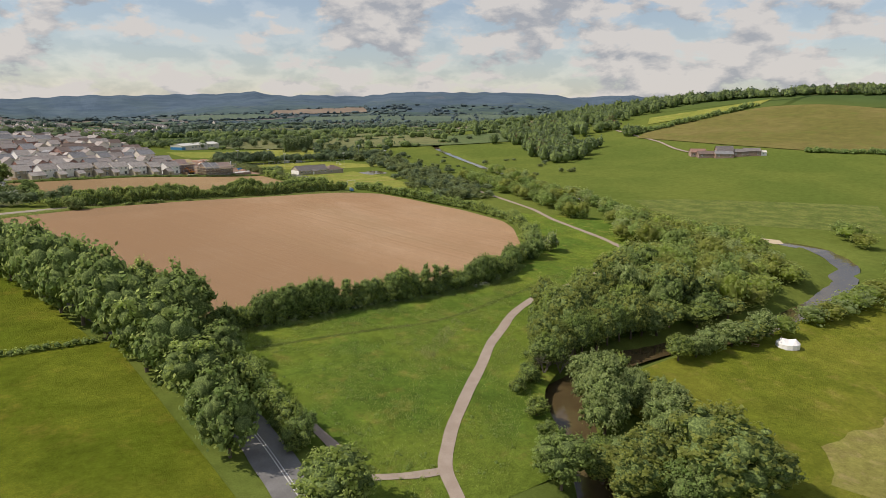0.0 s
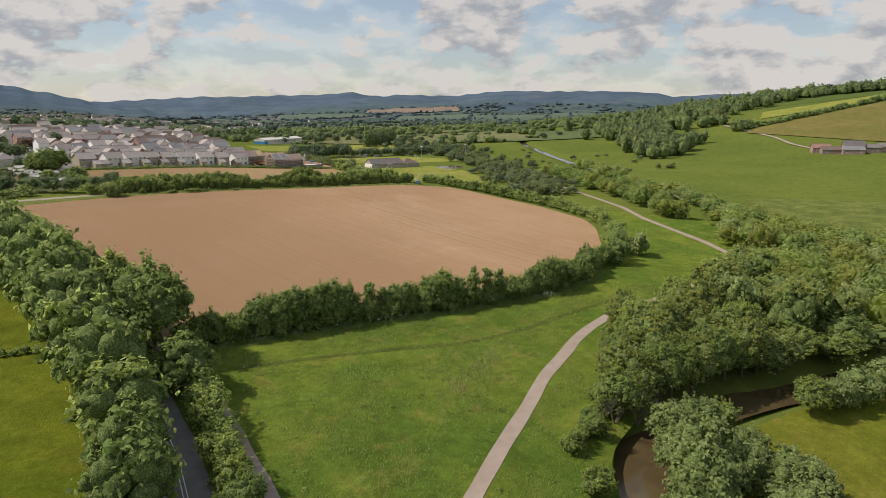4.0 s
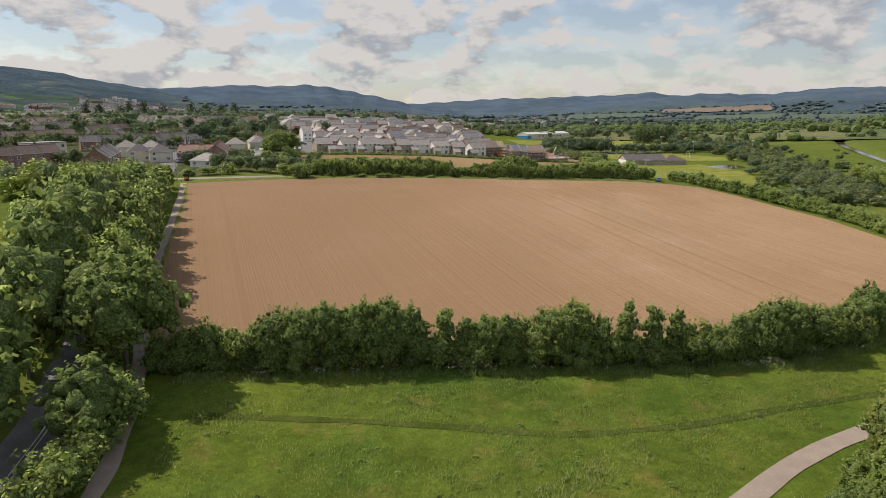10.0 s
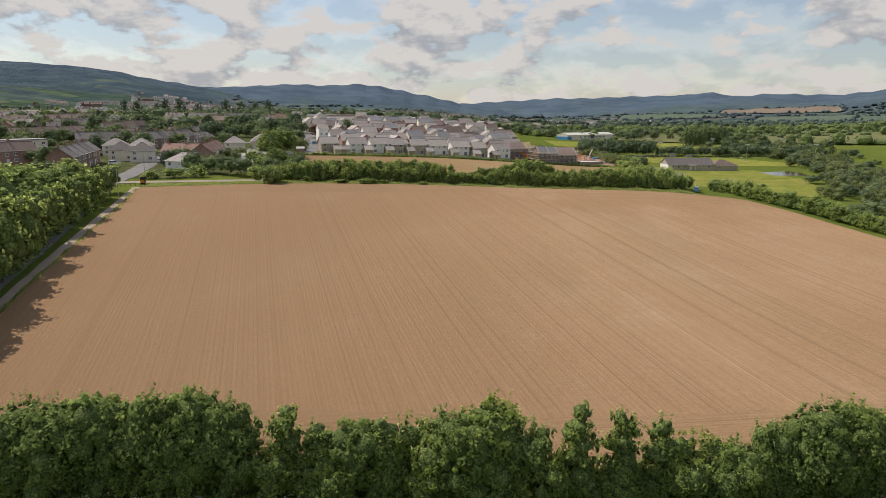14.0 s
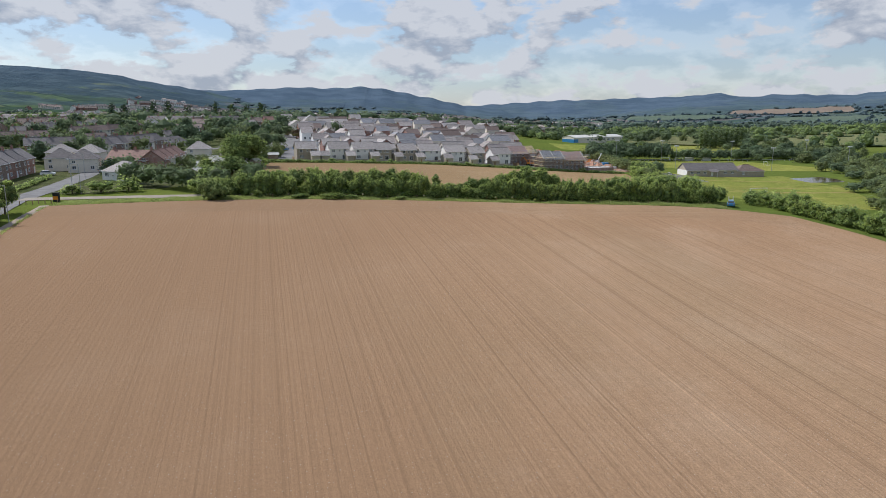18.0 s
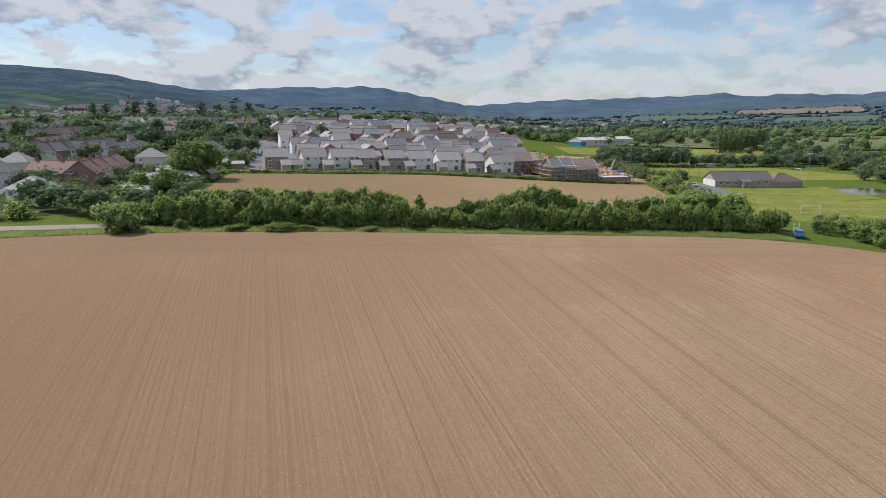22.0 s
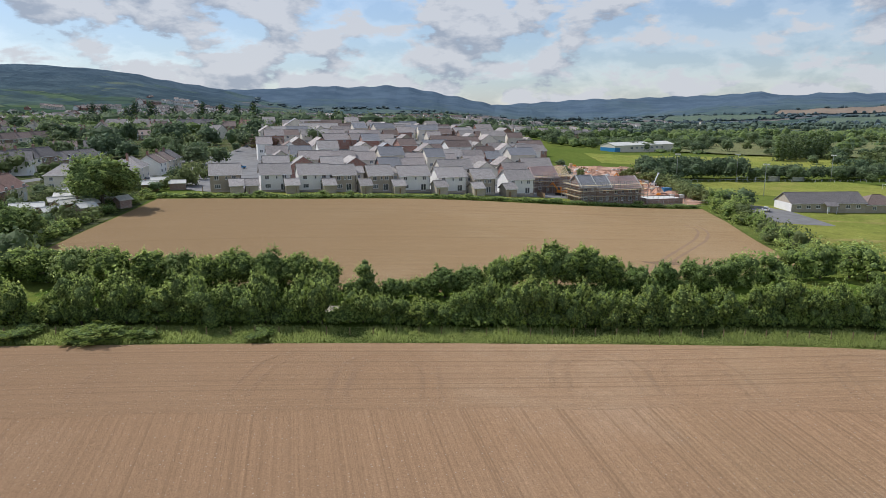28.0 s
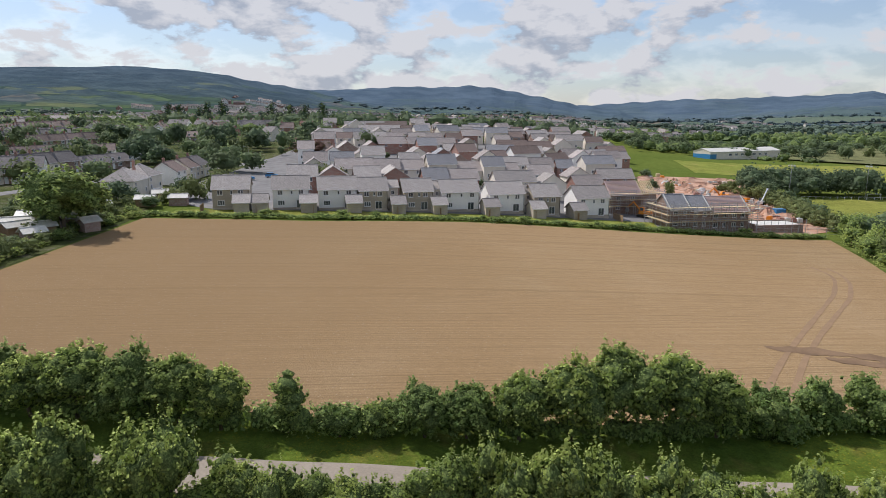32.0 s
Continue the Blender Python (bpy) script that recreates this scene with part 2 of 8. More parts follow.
def soil_mat(name, turn, a, b, c, lines=0.34):
    """Drilled soil: uneven streaks and faint rows along one direction, thin wheel lines, pale stones."""
    k = Mat(name, 0.97, 0.08)
    v = k.mapped(turn)
    base = k.mix(k.step(k.noise(0.011, 4.0, 0.55), 0.36, 0.64), a, b)
    base = k.mix(k.math("MULTIPLY", k.step(k.noise(0.05, 6.0, 0.65), 0.48, 0.75), 0.7), base, c)
    base = k.mix(k.math("MULTIPLY", k.step(k.noise(0.028, 5.0, 0.6, k.mapped(turn, (1, 0.5, 1), (40, 9, 0))), 0.52, 0.7), 0.14), base, (0.25, 0.21, 0.115))
    base = k.vary(base, k.noise(0.9, 4.0, 0.7, k.mapped(turn, (1, 0.0002, 0))), 0.93, 1.07)
    base = k.vary(base, k.noise(3.6, 3.0, 0.75, k.mapped(turn, (1, 0.0002, 0))), 0.9, 1.1)
    base = k.vary(base, k.noise(1.3, 8.0, 0.8), 0.84, 1.16)
    base = k.vary(base, k.noise(6.0, 6.0, 0.9), 0.5, 1.54)
    tone = k.noise(1.9, 5.0, 0.85, k.mapped(turn, (1, 0.0002, 0), (3, 1, 0)))
    base = k.vary(base, tone, 0.8, 1.18)
    drill = k.noise(4.6, 3.0, 0.7, k.mapped(turn, (1, 0.0002, 0), (11, 2, 0)))
    base = k.vary(base, drill, 0.91, 1.09)
    base = k.mix(k.math("MULTIPLY", k.step(k.noise(2.3, 2.0, 0.6, k.mapped(turn, (1, 0.0002, 0), (5, 8, 0))), 0.6, 0.64), 0.42), base, tuple(0.6 * x for x in a))
    rows = k.step(k.wave(0.53, 0.25, v, "X", 0.1), 0.3, 1.0)
    broken = k.math("ADD", 0.35, k.math("MULTIPLY", k.step(k.noise(0.06, 6.0, 0.75, k.mapped(turn, (1, 0.3, 1), (7, 3, 0))), 0.38, 0.62), 0.65))
    weight = k.math("ADD", 0.25, k.math("MULTIPLY", k.step(k.noise(0.9, 2.0, 0.6, k.mapped(turn, (1, 0.0002, 0))), 0.42, 0.62), 0.75))
    base = k.mix(k.math("MULTIPLY", k.math("MULTIPLY", rows, k.math("MULTIPLY", weight, broken)), 0.38), base, tuple(0.6 * x for x in a))
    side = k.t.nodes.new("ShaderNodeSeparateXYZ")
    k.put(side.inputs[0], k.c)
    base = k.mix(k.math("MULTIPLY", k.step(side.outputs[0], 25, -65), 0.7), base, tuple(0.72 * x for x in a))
    wheel = k.step(k.wave(0.0262, 0.6, v, "X", 0.12), 0.9965, 0.9999)  # about 12 m apart
    base = k.mix(k.math("MULTIPLY", k.math("MULTIPLY", wheel, broken), lines), base, tuple(0.6 * x for x in a))
    st = k.t.nodes.new("ShaderNodeTexVoronoi")
    st.voronoi_dimensions = "2D"
    st.inputs["Scale"].default_value = 1.5
    k.put(st.inputs["Vector"], k.c)
    sep = k.t.nodes.new("ShaderNodeSeparateColor")
    k.put(sep.inputs[0], st.outputs["Color"])
    near = k.math("LESS_THAN", st.outputs["Distance"], k.math("MULTIPLY", sep.outputs[0], 0.085))
    base = k.mix(k.math("MULTIPLY", near, 0.55), base, (0.56, 0.49, 0.4))
    k.bump(k.math("ADD", k.noise(3.0, 8.0, 0.8), k.math("MULTIPLY", rows, 0.08)), 0.9, 0.14)
    return k.done(base)


def leaf_mat(name, a, b, glow=0.35, yellow=None, warm=True):
    """Leaves: matt above, with light passing through; each plant and each spray of a tone of its own."""
    k = Mat(name, 0.75, 0.15)
    col = k.mix(k.random(), a, b)
    col = k.vary(col, k.island(), 0.74, 1.24)
    col = k.vary(col, k.noise(0.5, 3.0), 0.75, 1.25)
    if yellow:
        col = k.mix(k.step(k.noise(0.35, 2.0), 0.56, 0.7), col, yellow)
    k.done(col)
    tr = k.t.nodes.new("ShaderNodeBsdfTranslucent")
    k.put(tr.inputs["Color"], k.mix(0.6, col, (0.5, 0.58, 0.19)) if warm else col)
    mx = k.t.nodes.new("ShaderNodeMixShader")
    mx.inputs[0].default_value = glow
    k.t.links.new(k.b.outputs[0], mx.inputs[1])
    k.t.links.new(tr.outputs[0], mx.inputs[2])
    k.t.links.new(mx.outputs[0], k.t.nodes["Material Output"].inputs["Surface"])
    return k.m


def water_mat():
    """Brown slow water with faint ripples."""
    k = Mat("river_water", 0.09, 0.5)
    col = k.mix(k.step(k.noise(0.12, 4.0), 0.4, 0.6), (0.085, 0.062, 0.03), (0.11, 0.082, 0.04))
    k.bump(k.noise(1.4, 4.0, 0.6), 0.12, 0.03)
    return k.done(col)


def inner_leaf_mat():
    """Leaves deep in a crown: small pale tips, the shade of the gaps between painted dark."""
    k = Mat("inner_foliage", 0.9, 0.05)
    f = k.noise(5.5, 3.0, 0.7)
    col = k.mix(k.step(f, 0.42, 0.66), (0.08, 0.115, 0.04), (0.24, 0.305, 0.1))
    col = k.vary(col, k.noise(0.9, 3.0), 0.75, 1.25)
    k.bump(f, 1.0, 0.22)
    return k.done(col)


def tile_mat(name, a, b, course=0.3):
    """Roof tiles in courses along the slope; object x runs along the eaves."""
    k = Mat(name, 0.8, 0.3)
    n = k.t.nodes.new("ShaderNodeTexBrick")
    n.inputs["Scale"].default_value = 1.0
    n.inputs["Brick Width"].default_value, n.inputs["Row Height"].default_value = 0.33, course
    n.inputs["Mortar Size"].default_value = 0.02
    n.inputs["Color1"].default_value, n.inputs["Color2"].default_value = (*a, 1), (*b, 1)
    n.inputs["Mortar"].default_value = (*[0.5 * x for x in a], 1)
    k.put(n.inputs["Vector"], k.c)
    col = k.vary(n.outputs["Color"], k.noise(0.7, 5.0), 0.85, 1.12)
    col = k.vary(col, k.random(), 0.85, 1.12)
    k.bump(n.outputs["Fac"], -0.5, 0.02)
    return k.done(col)


def brick_mat(name, a, b):
    k = Mat(name, 0.9, 0.2)
    n = k.t.nodes.new("ShaderNodeTexBrick")
    n.inputs["Scale"].default_value = 1.0
    n.inputs["Brick Width"].default_value, n.inputs["Row Height"].default_value = 0.225, 0.075
    n.inputs["Mortar Size"].default_value = 0.01
    n.inputs["Color1"].default_value, n.inputs["Color2"].default_value = (*a, 1), (*b, 1)
    n.inputs["Mortar"].default_value = (0.4, 0.37, 0.33, 1)
    sw = k.t.nodes.new("ShaderNodeSeparateXYZ")
    k.put(sw.inputs[0], k.c)
    cb = k.t.nodes.new("ShaderNodeCombineXYZ")
    k.put(cb.inputs[0], k.math("ADD", sw.outputs[0], sw.outputs[1]))
    k.put(cb.inputs[1], sw.outputs[2])
    k.put(n.inputs["Vector"], cb.outputs[0])
    col = k.vary(n.outputs["Color"], k.noise(0.6, 5.0), 0.85, 1.12)
    col = k.vary(col, k.random(), 0.88, 1.1)
    return k.done(col)


M = {
    "ground": ground_mat(),
    "meadow": grass_mat("meadow_grass", (0.113, 0.186, 0.029), (0.174, 0.236, 0.036), (0.245, 0.236, 0.056), 0.035, 0.6, 0.75),
    "pasture": grass_mat("pasture_grass", (0.12, 0.158, 0.015), (0.155, 0.182, 0.02), (0.195, 0.188, 0.027), 0.03, 0.8, 0.5),
    "river_grass": grass_mat("river_meadow_grass", (0.155, 0.185, 0.022), (0.2, 0.212, 0.03), (0.26, 0.235, 0.05), 0.035, 0.75, 0.4),
    "mown": grass_mat("mown_grass", (0.21, 0.24, 0.05), (0.255, 0.265, 0.06), (0.31, 0.28, 0.085), 0.02, 0.88),
    "trodden": grass_mat("trodden_grass", (0.085, 0.12, 0.024), (0.11, 0.142, 0.03), (0.13, 0.14, 0.05), 0.12, 0.8),
    "rough": grass_mat("rough_grass", (0.14, 0.185, 0.045), (0.18, 0.21, 0.055), (0.18, 0.17, 0.07), 0.12, 0.65),
    "hill": grass_mat("brown_hill_grass", (0.16, 0.15, 0.045), (0.2, 0.17, 0.06), (0.13, 0.15, 0.035), 0.012, 0.85),
    "garden": grass_mat("garden_ground", (0.075, 0.1, 0.03), (0.115, 0.125, 0.05), (0.2, 0.18, 0.14), 0.06, 0.6),
    # far field colours, muted with distance; the ridge green has haze mixed in
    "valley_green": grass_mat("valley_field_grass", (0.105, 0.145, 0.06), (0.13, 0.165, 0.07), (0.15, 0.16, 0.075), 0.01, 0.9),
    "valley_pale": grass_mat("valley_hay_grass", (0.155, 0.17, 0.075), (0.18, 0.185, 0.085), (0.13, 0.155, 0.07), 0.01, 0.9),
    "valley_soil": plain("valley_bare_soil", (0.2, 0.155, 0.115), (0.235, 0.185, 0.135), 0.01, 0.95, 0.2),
    "ridge_haze_green": grass_mat("ridge_haze_grass", (0.095, 0.135, 0.1), (0.115, 0.15, 0.11), (0.125, 0.155, 0.105), 0.008, 0.92),
    "dry": grass_mat("dry_grass", (0.33, 0.285, 0.1), (0.28, 0.265, 0.075), (0.38, 0.31, 0.13), 0.06, 0.8),
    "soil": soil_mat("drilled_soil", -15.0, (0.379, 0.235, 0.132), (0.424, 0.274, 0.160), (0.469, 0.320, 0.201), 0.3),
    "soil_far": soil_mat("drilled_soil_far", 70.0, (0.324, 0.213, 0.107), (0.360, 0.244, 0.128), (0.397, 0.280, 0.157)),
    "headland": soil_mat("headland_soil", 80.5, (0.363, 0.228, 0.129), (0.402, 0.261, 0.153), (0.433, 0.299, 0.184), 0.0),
    "tread": plain("pressed_headland", (0.36, 0.24, 0.148), (0.4, 0.272, 0.17), 0.6, 0.97, 0.4),
    "track": plain("pressed_soil", (0.265, 0.172, 0.097), (0.31, 0.203, 0.116), 0.6, 0.95, 0.4),
    "damp": plain("damp_soil", (0.17, 0.108, 0.062), (0.24, 0.155, 0.088), 0.3, 0.95, 0.4),
    "path": plain("pale_gravel", (0.33, 0.262, 0.21), (0.39, 0.318, 0.258), 0.4, 0.95, 0.4),
    "asphalt": plain("asphalt", (0.16, 0.155, 0.15), (0.22, 0.215, 0.21), 0.3, 0.9, 0.3),
    "lane": plain("pale_lane", (0.3, 0.255, 0.2), (0.35, 0.3, 0.24), 0.4, 0.92, 0.3),
    "paint": plain("road_paint", (0.75, 0.75, 0.72), (0.68, 0.68, 0.66), 2.0, 0.7, 0.0),
    "water": water_mat(),
    "sand": plain("river_sand", (0.5, 0.4, 0.27), (0.58, 0.48, 0.34), 0.5, 0.95, 0.3),
    "clay": plain("red_clay", (0.46, 0.25, 0.16), (0.56, 0.37, 0.27), 0.22, 0.95, 0.6),
    "leaf": leaf_mat("oak_leaf", (0.3, 0.385, 0.125), (0.385, 0.468, 0.142), 0.72),
    "leaf_dark": leaf_mat("dark_leaf", (0.217, 0.316, 0.117), (0.277, 0.367, 0.127), 0.66),
    "leaf_oak": leaf_mat("deep_leaf", (0.17, 0.25, 0.08), (0.225, 0.3, 0.092), 0.5),
    "leaf_olive": leaf_mat("olive_leaf", (0.278, 0.303, 0.0851), (0.323, 0.338, 0.0964), 0.62),
    "leaf_pale": leaf_mat("willow_leaf", (0.29, 0.361, 0.155), (0.342, 0.399, 0.174), 0.62),
    "leaf_light": leaf_mat("light_leaf", (0.35, 0.43, 0.128), (0.43, 0.49, 0.148), 0.72),
    "leaf_copper": leaf_mat("copper_leaf", (0.06, 0.03, 0.028), (0.085, 0.04, 0.03), 0.2),
    "blossom": leaf_mat("blossom", (0.5, 0.5, 0.4), (0.6, 0.6, 0.48), 0.25),
    # town and grove leaves: paler and bluer, some haze put into the colour
    "leaf_town": leaf_mat("town_haze_leaf", (0.13, 0.182, 0.1), (0.17, 0.22, 0.116), 0.45, warm=False),
    "leaf_grove": leaf_mat("grove_haze_leaf", (0.165, 0.22, 0.11), (0.21, 0.262, 0.126), 0.5, warm=False),
    "leaf_scrub": leaf_mat("scrub_leaf", (0.17, 0.21, 0.085), (0.21, 0.245, 0.095), 0.45, warm=False),
    # two leaf colours for far trees, bluer by distance haze mixed in
    "leaf_mid_haze": leaf_mat("valley_haze_leaf", (0.095, 0.135, 0.1), (0.12, 0.16, 0.115), 0.15, warm=False),
    "leaf_far_haze": leaf_mat("far_haze_leaf", (0.09, 0.128, 0.135), (0.11, 0.15, 0.155), 0.1, warm=False),
    "twig": plain("bare_twig", (0.17, 0.14, 0.11), (0.23, 0.2, 0.16), 2.0, 0.9, 0.2),
    "needle": leaf_mat("needle", (0.05, 0.082, 0.052), (0.07, 0.105, 0.062), 0.2, warm=False),
    "dry_tuft": leaf_mat("dry_tuft", (0.36, 0.38, 0.16), (0.42, 0.42, 0.19), 0.5),
    "tuft": leaf_mat("meadow_tuft", (0.29, 0.34, 0.11), (0.34, 0.38, 0.13), 0.55),
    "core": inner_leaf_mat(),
    "bark": plain("bark", (0.11, 0.085, 0.06), (0.17, 0.13, 0.1), 3.0, 0.95, 0.7),
    "render": plain("cream_render", (0.78, 0.72, 0.62), (0.7, 0.65, 0.56), 0.5, 0.9, 0.1, 0, 0.2, 0.06),
    "white": plain("white_render", (0.86, 0.84, 0.8), (0.8, 0.78, 0.74), 0.5, 0.9, 0.1, 0, 0.2, 0.04),
    "stone": brick_mat("buff_stone", (0.52, 0.44, 0.33), (0.43, 0.365, 0.275)),
    "brick": brick_mat("red_brick", (0.38, 0.17, 0.12), (0.3, 0.135, 0.1)),
    "brown_brick": brick_mat("brown_brick", (0.31, 0.19, 0.145), (0.24, 0.145, 0.115)),
    "slate": tile_mat("grey_tile", (0.38, 0.345, 0.318), (0.44, 0.402, 0.372)),
    "warmslate": tile_mat("warm_grey_tile", (0.36, 0.315, 0.29), (0.42, 0.37, 0.34)),
    "coolslate": tile_mat("cool_grey_tile", (0.28, 0.28, 0.29), (0.33, 0.33, 0.34)),
    "pantile": tile_mat("brown_tile", (0.26, 0.195, 0.165), (0.2, 0.15, 0.13)),
    "redtile": tile_mat("red_tile", (0.33, 0.2, 0.155), (0.27, 0.16, 0.13)),
    "darktile": tile_mat("dark_tile", (0.19, 0.172, 0.165), (0.235, 0.215, 0.205)),
    "palesheet": plain("pale_sheet_roof", (0.62, 0.6, 0.54), (0.7, 0.68, 0.62), 0.2, 0.5, 0.1),
    "upvc": plain("white_plastic", (0.82, 0.82, 0.82), (0.78, 0.78, 0.78), 2.0, 0.4, 0.0),
    "wood": plain("timber", (0.34, 0.23, 0.14), (0.27, 0.18, 0.1), 2.0, 0.85, 0.3),
    "steel": plain("galvanised_steel", (0.5, 0.51, 0.52), (0.42, 0.43, 0.44), 3.0, 0.45, 0.1, 0.8),
    "canvas": plain("white_canvas", (0.86, 0.85, 0.83), (0.8, 0.79, 0.77), 1.0, 0.8, 0.2),
    "blue": plain("blue_paint", (0.04, 0.2, 0.42), (0.05, 0.24, 0.48), 2.0, 0.3, 0.0, 0, 0.5),
    "black": plain("black_rubber", (0.02, 0.02, 0.02), (0.03, 0.03, 0.03), 3.0, 0.7, 0.1),
    "orange": plain("orange_paint", (0.75, 0.28, 0.03), (0.68, 0.24, 0.03), 3.0, 0.5, 0.0),
    "batten": plain("roof_batten", (0.62, 0.44, 0.34), (0.54, 0.38, 0.3), 1.0, 0.8, 0.2),
    "timber": plain("fresh_timber", (0.68, 0.56, 0.34), (0.6, 0.48, 0.28), 1.5, 0.8, 0.1),
    "felt": plain("roofing_felt", (0.6, 0.45, 0.41), (0.52, 0.39, 0.36), 0.5, 0.8, 0.1),
}
glass = Mat("window_glass", 0.06, 0.6)
M["glass"] = glass.done(glass.mix(glass.random(), (0.05, 0.06, 0.07), (0.16, 0.17, 0.18)))

# ---- the land ----
LIFT = (3.1357, 4.7067, -5.6597, -2.7873, -0.2629, 3.401, 3.5079, 0.7641, 3.2732, 4.5276, -1.0705)
# far hills: distance of the crest, where the slope begins, and the crest's height in degrees by bearing
HILLS = (
    (2700, 900, (-180, -60, -43, -35, -33, -28, -26, -24.3, -22.5, -20, -16, -10, 180), (0.6, 3.0, 3.1, 3.35, 3.4, 3.15, 3.15, 2.8, 2.45, 1.95, 1.0, 0.0, 0.0)),
    (4000, 1500, (-180, -60, -30, -22, -18, -12, -10, -6.4, -4, -2.3, 0, 2, 4.5, 8, 180), (1.0, 1.0, 1.5, 1.95, 1.95, 2.35, 2.25, 2.3, 2.0, 1.7, 1.35, 1.0, 0.7, 0.1, 0.0)),
    (4600, 2600, (-180, -5, 2, 4.5, 6.5, 10, 13.8, 17.7, 20.3, 22, 23, 24, 26, 32, 50, 53.4, 55.6, 56.9, 62, 90, 180), (0.8, 0.8, 0.9, 1.02, 1.15, 1.4, 1.42, 1.57, 1.64, 1.8, 1.8, 1.55, 1.45, 1.4, 1.45, 1.62, 1.66, 1.4, 1.4, 1.3, 0.8)),
    (3400, 1300, (-180, 12, 17, 22, 24.5, 27, 30, 32, 33.8, 36, 39, 43.2, 48.8, 50.5, 52, 56, 62, 80, 180), (0.0, 0.1, 0.7, 1.3, 1.52, 1.75, 1.72, 1.72, 1.92, 2.02, 2.02, 2.08, 1.92, 1.6, 1.2, 0.8, 0.6, 1.0, 0.6)),
)


def smooth(v, lo, hi):
    v = np.clip((v - lo) / (hi - lo), 0, 1)
    return v * v * (3 - 2 * v)


def terr(x, y):
    """Height of the land: a gentle rise from the river to the town, the hill behind the farm, the far ridges."""
    x, y = np.asarray(x, float), np.asarray(y, float)
    along, across = np.tanh((y + 70) / 110), np.tanh((x - 20) / 90)
    back = np.tanh((y - 320) / 120)
    parts = (1, along, across, along * across, np.tanh((x - 60) / 60) * np.exp(-(((y - 150) / 110) ** 2)),
             np.exp(-(((x + 20) / 110) ** 2 + ((y - 10) / 90) ** 2)), np.tanh((y + 190) / 40),
             np.exp(-(((x + 40) / 130) ** 2 + ((y - 170) / 90) ** 2)),
             np.exp(-(((x - 60) / 45) ** 2 + ((y - 45) / 45) ** 2)), back, back * np.tanh((x - 40) / 70))
    z = sum(a * b for a, b in zip(LIFT, parts))
    z = z + 82 * np.exp(-(((x - 960) ** 2 + (y - 150) ** 2) / 430**2))
    dx, dy = x + 30, y + 100
    r, bearing = np.hypot(dx, dy), np.degrees(np.arctan2(dx, dy))
    rolls = 5 * np.sin(x / 210 + 1.3) * np.cos(y / 260) + 3 * np.sin((x + y) / 97)
    far = 0.0
    for crest, foot, at, up in HILLS:
        u = np.clip((r - foot) / (crest - foot), 0, 1)
        top = 9 + crest * np.tan(np.radians(np.interp(bearing, at, up))) + 3.5 * np.sin(bearing * 3.1 + crest)
        swell = 1 + 0.4 * u * (1 - u) * (np.sin(x / 190 + 0.7) * np.cos(y / 240) + 0.6 * np.sin((x - y) / 130))
        far = np.maximum(far, np.maximum(top, 0) * (u * u * (3 - 2 * u)) ** 1.35 * swell * (1 - 0.5 * smooth(r, crest + 40, crest + 800)))
    return z * (1 - 0.5 * smooth(r, 1500, 3500)) + smooth(r, 650, 1500) * rolls * (1 - smooth(r, 2300, 3400)) + far


def tz(x, y):
    return float(terr(x, y))


def mesh_object(name, verts, faces, material, parent=None, flat=True):
    me = bpy.data.meshes.new(name)
    me.from_pydata([tuple(v) for v in verts], [], faces)
    if material is not None:
        me.materials.append(material)
    if not flat:
        me.polygons.foreach_set("use_smooth", [True] * len(me.polygons))
    me.update()
    ob = new(name, me)
    if parent is not None:
        ob.parent = parent
    return ob


def setting(ob, label, category):
    return tagged(ob, label, category, kind="structure")


def spaced(inner, step, outer, grow):
    v, s = [0.0], step
    while v[-1] < outer:
        if v[-1] > inner:
            s *= grow
        v.append(v[-1] + s)
    return np.array(v)


def grid_object(name, gx, gy, z, material):
    nx, ny = len(gx), len(gy)
    X, Y = np.meshgrid(gx, gy)
    verts = np.stack([X, Y, z(X, Y)], -1).reshape(-1, 3)
    i = np.arange(nx * ny).reshape(ny, nx)
    f = np.stack([i[:-1, :-1], i[:-1, 1:], i[1:, 1:], i[1:, :-1]], -1).reshape(-1, 4)
    return mesh_object(name, verts.tolist(), f.tolist(), material, flat=False)


half = spaced(300, 6.0, 5300, 1.037)
axis_x = np.concatenate([-half[:0:-1], half]) + 20
axis_y = np.concatenate([-half[:0:-1], half]) + 60


def bed(x, y):
    """The land with the river's channel cut into it."""
    return terr(x, y) - channel(x, y)


def resample(line, n):
    p = np.array(line, float)
    s = np.r_[0, np.cumsum(np.hypot(*np.diff(p, axis=0).T))]
    u = np.linspace(0, s[-1], n)
    # smooth by a moving mean over a few samples
    q = np.stack([np.interp(u, s, p[:, k]) for k in (0, 1)], -1)
    if len(line) > 2 and n > 12:
        for _ in range(3):
            q[1:-1] = 0.25 * q[:-2] + 0.5 * q[1:-1] + 0.25 * q[2:]
    return q


RIVER = [(-70, -222), (-45, -205), (-36, -194), (-27, -181), (-21, -175.2), (-6, -171.6), (8, -171.8), (20, -172.6), (40, -178), (62, -178.5), (95, -178), (115, -175), (133, -169.5),
         (150, -164), (161, -153), (165, -144), (159, -131), (150, -121), (143, -104), (150, -78), (168, -48), (184, -8), (215, 50), (245, 140), (262, 175), (283, 222), (320, 300), (400, 420)]
river_line = resample(RIVER, 160)


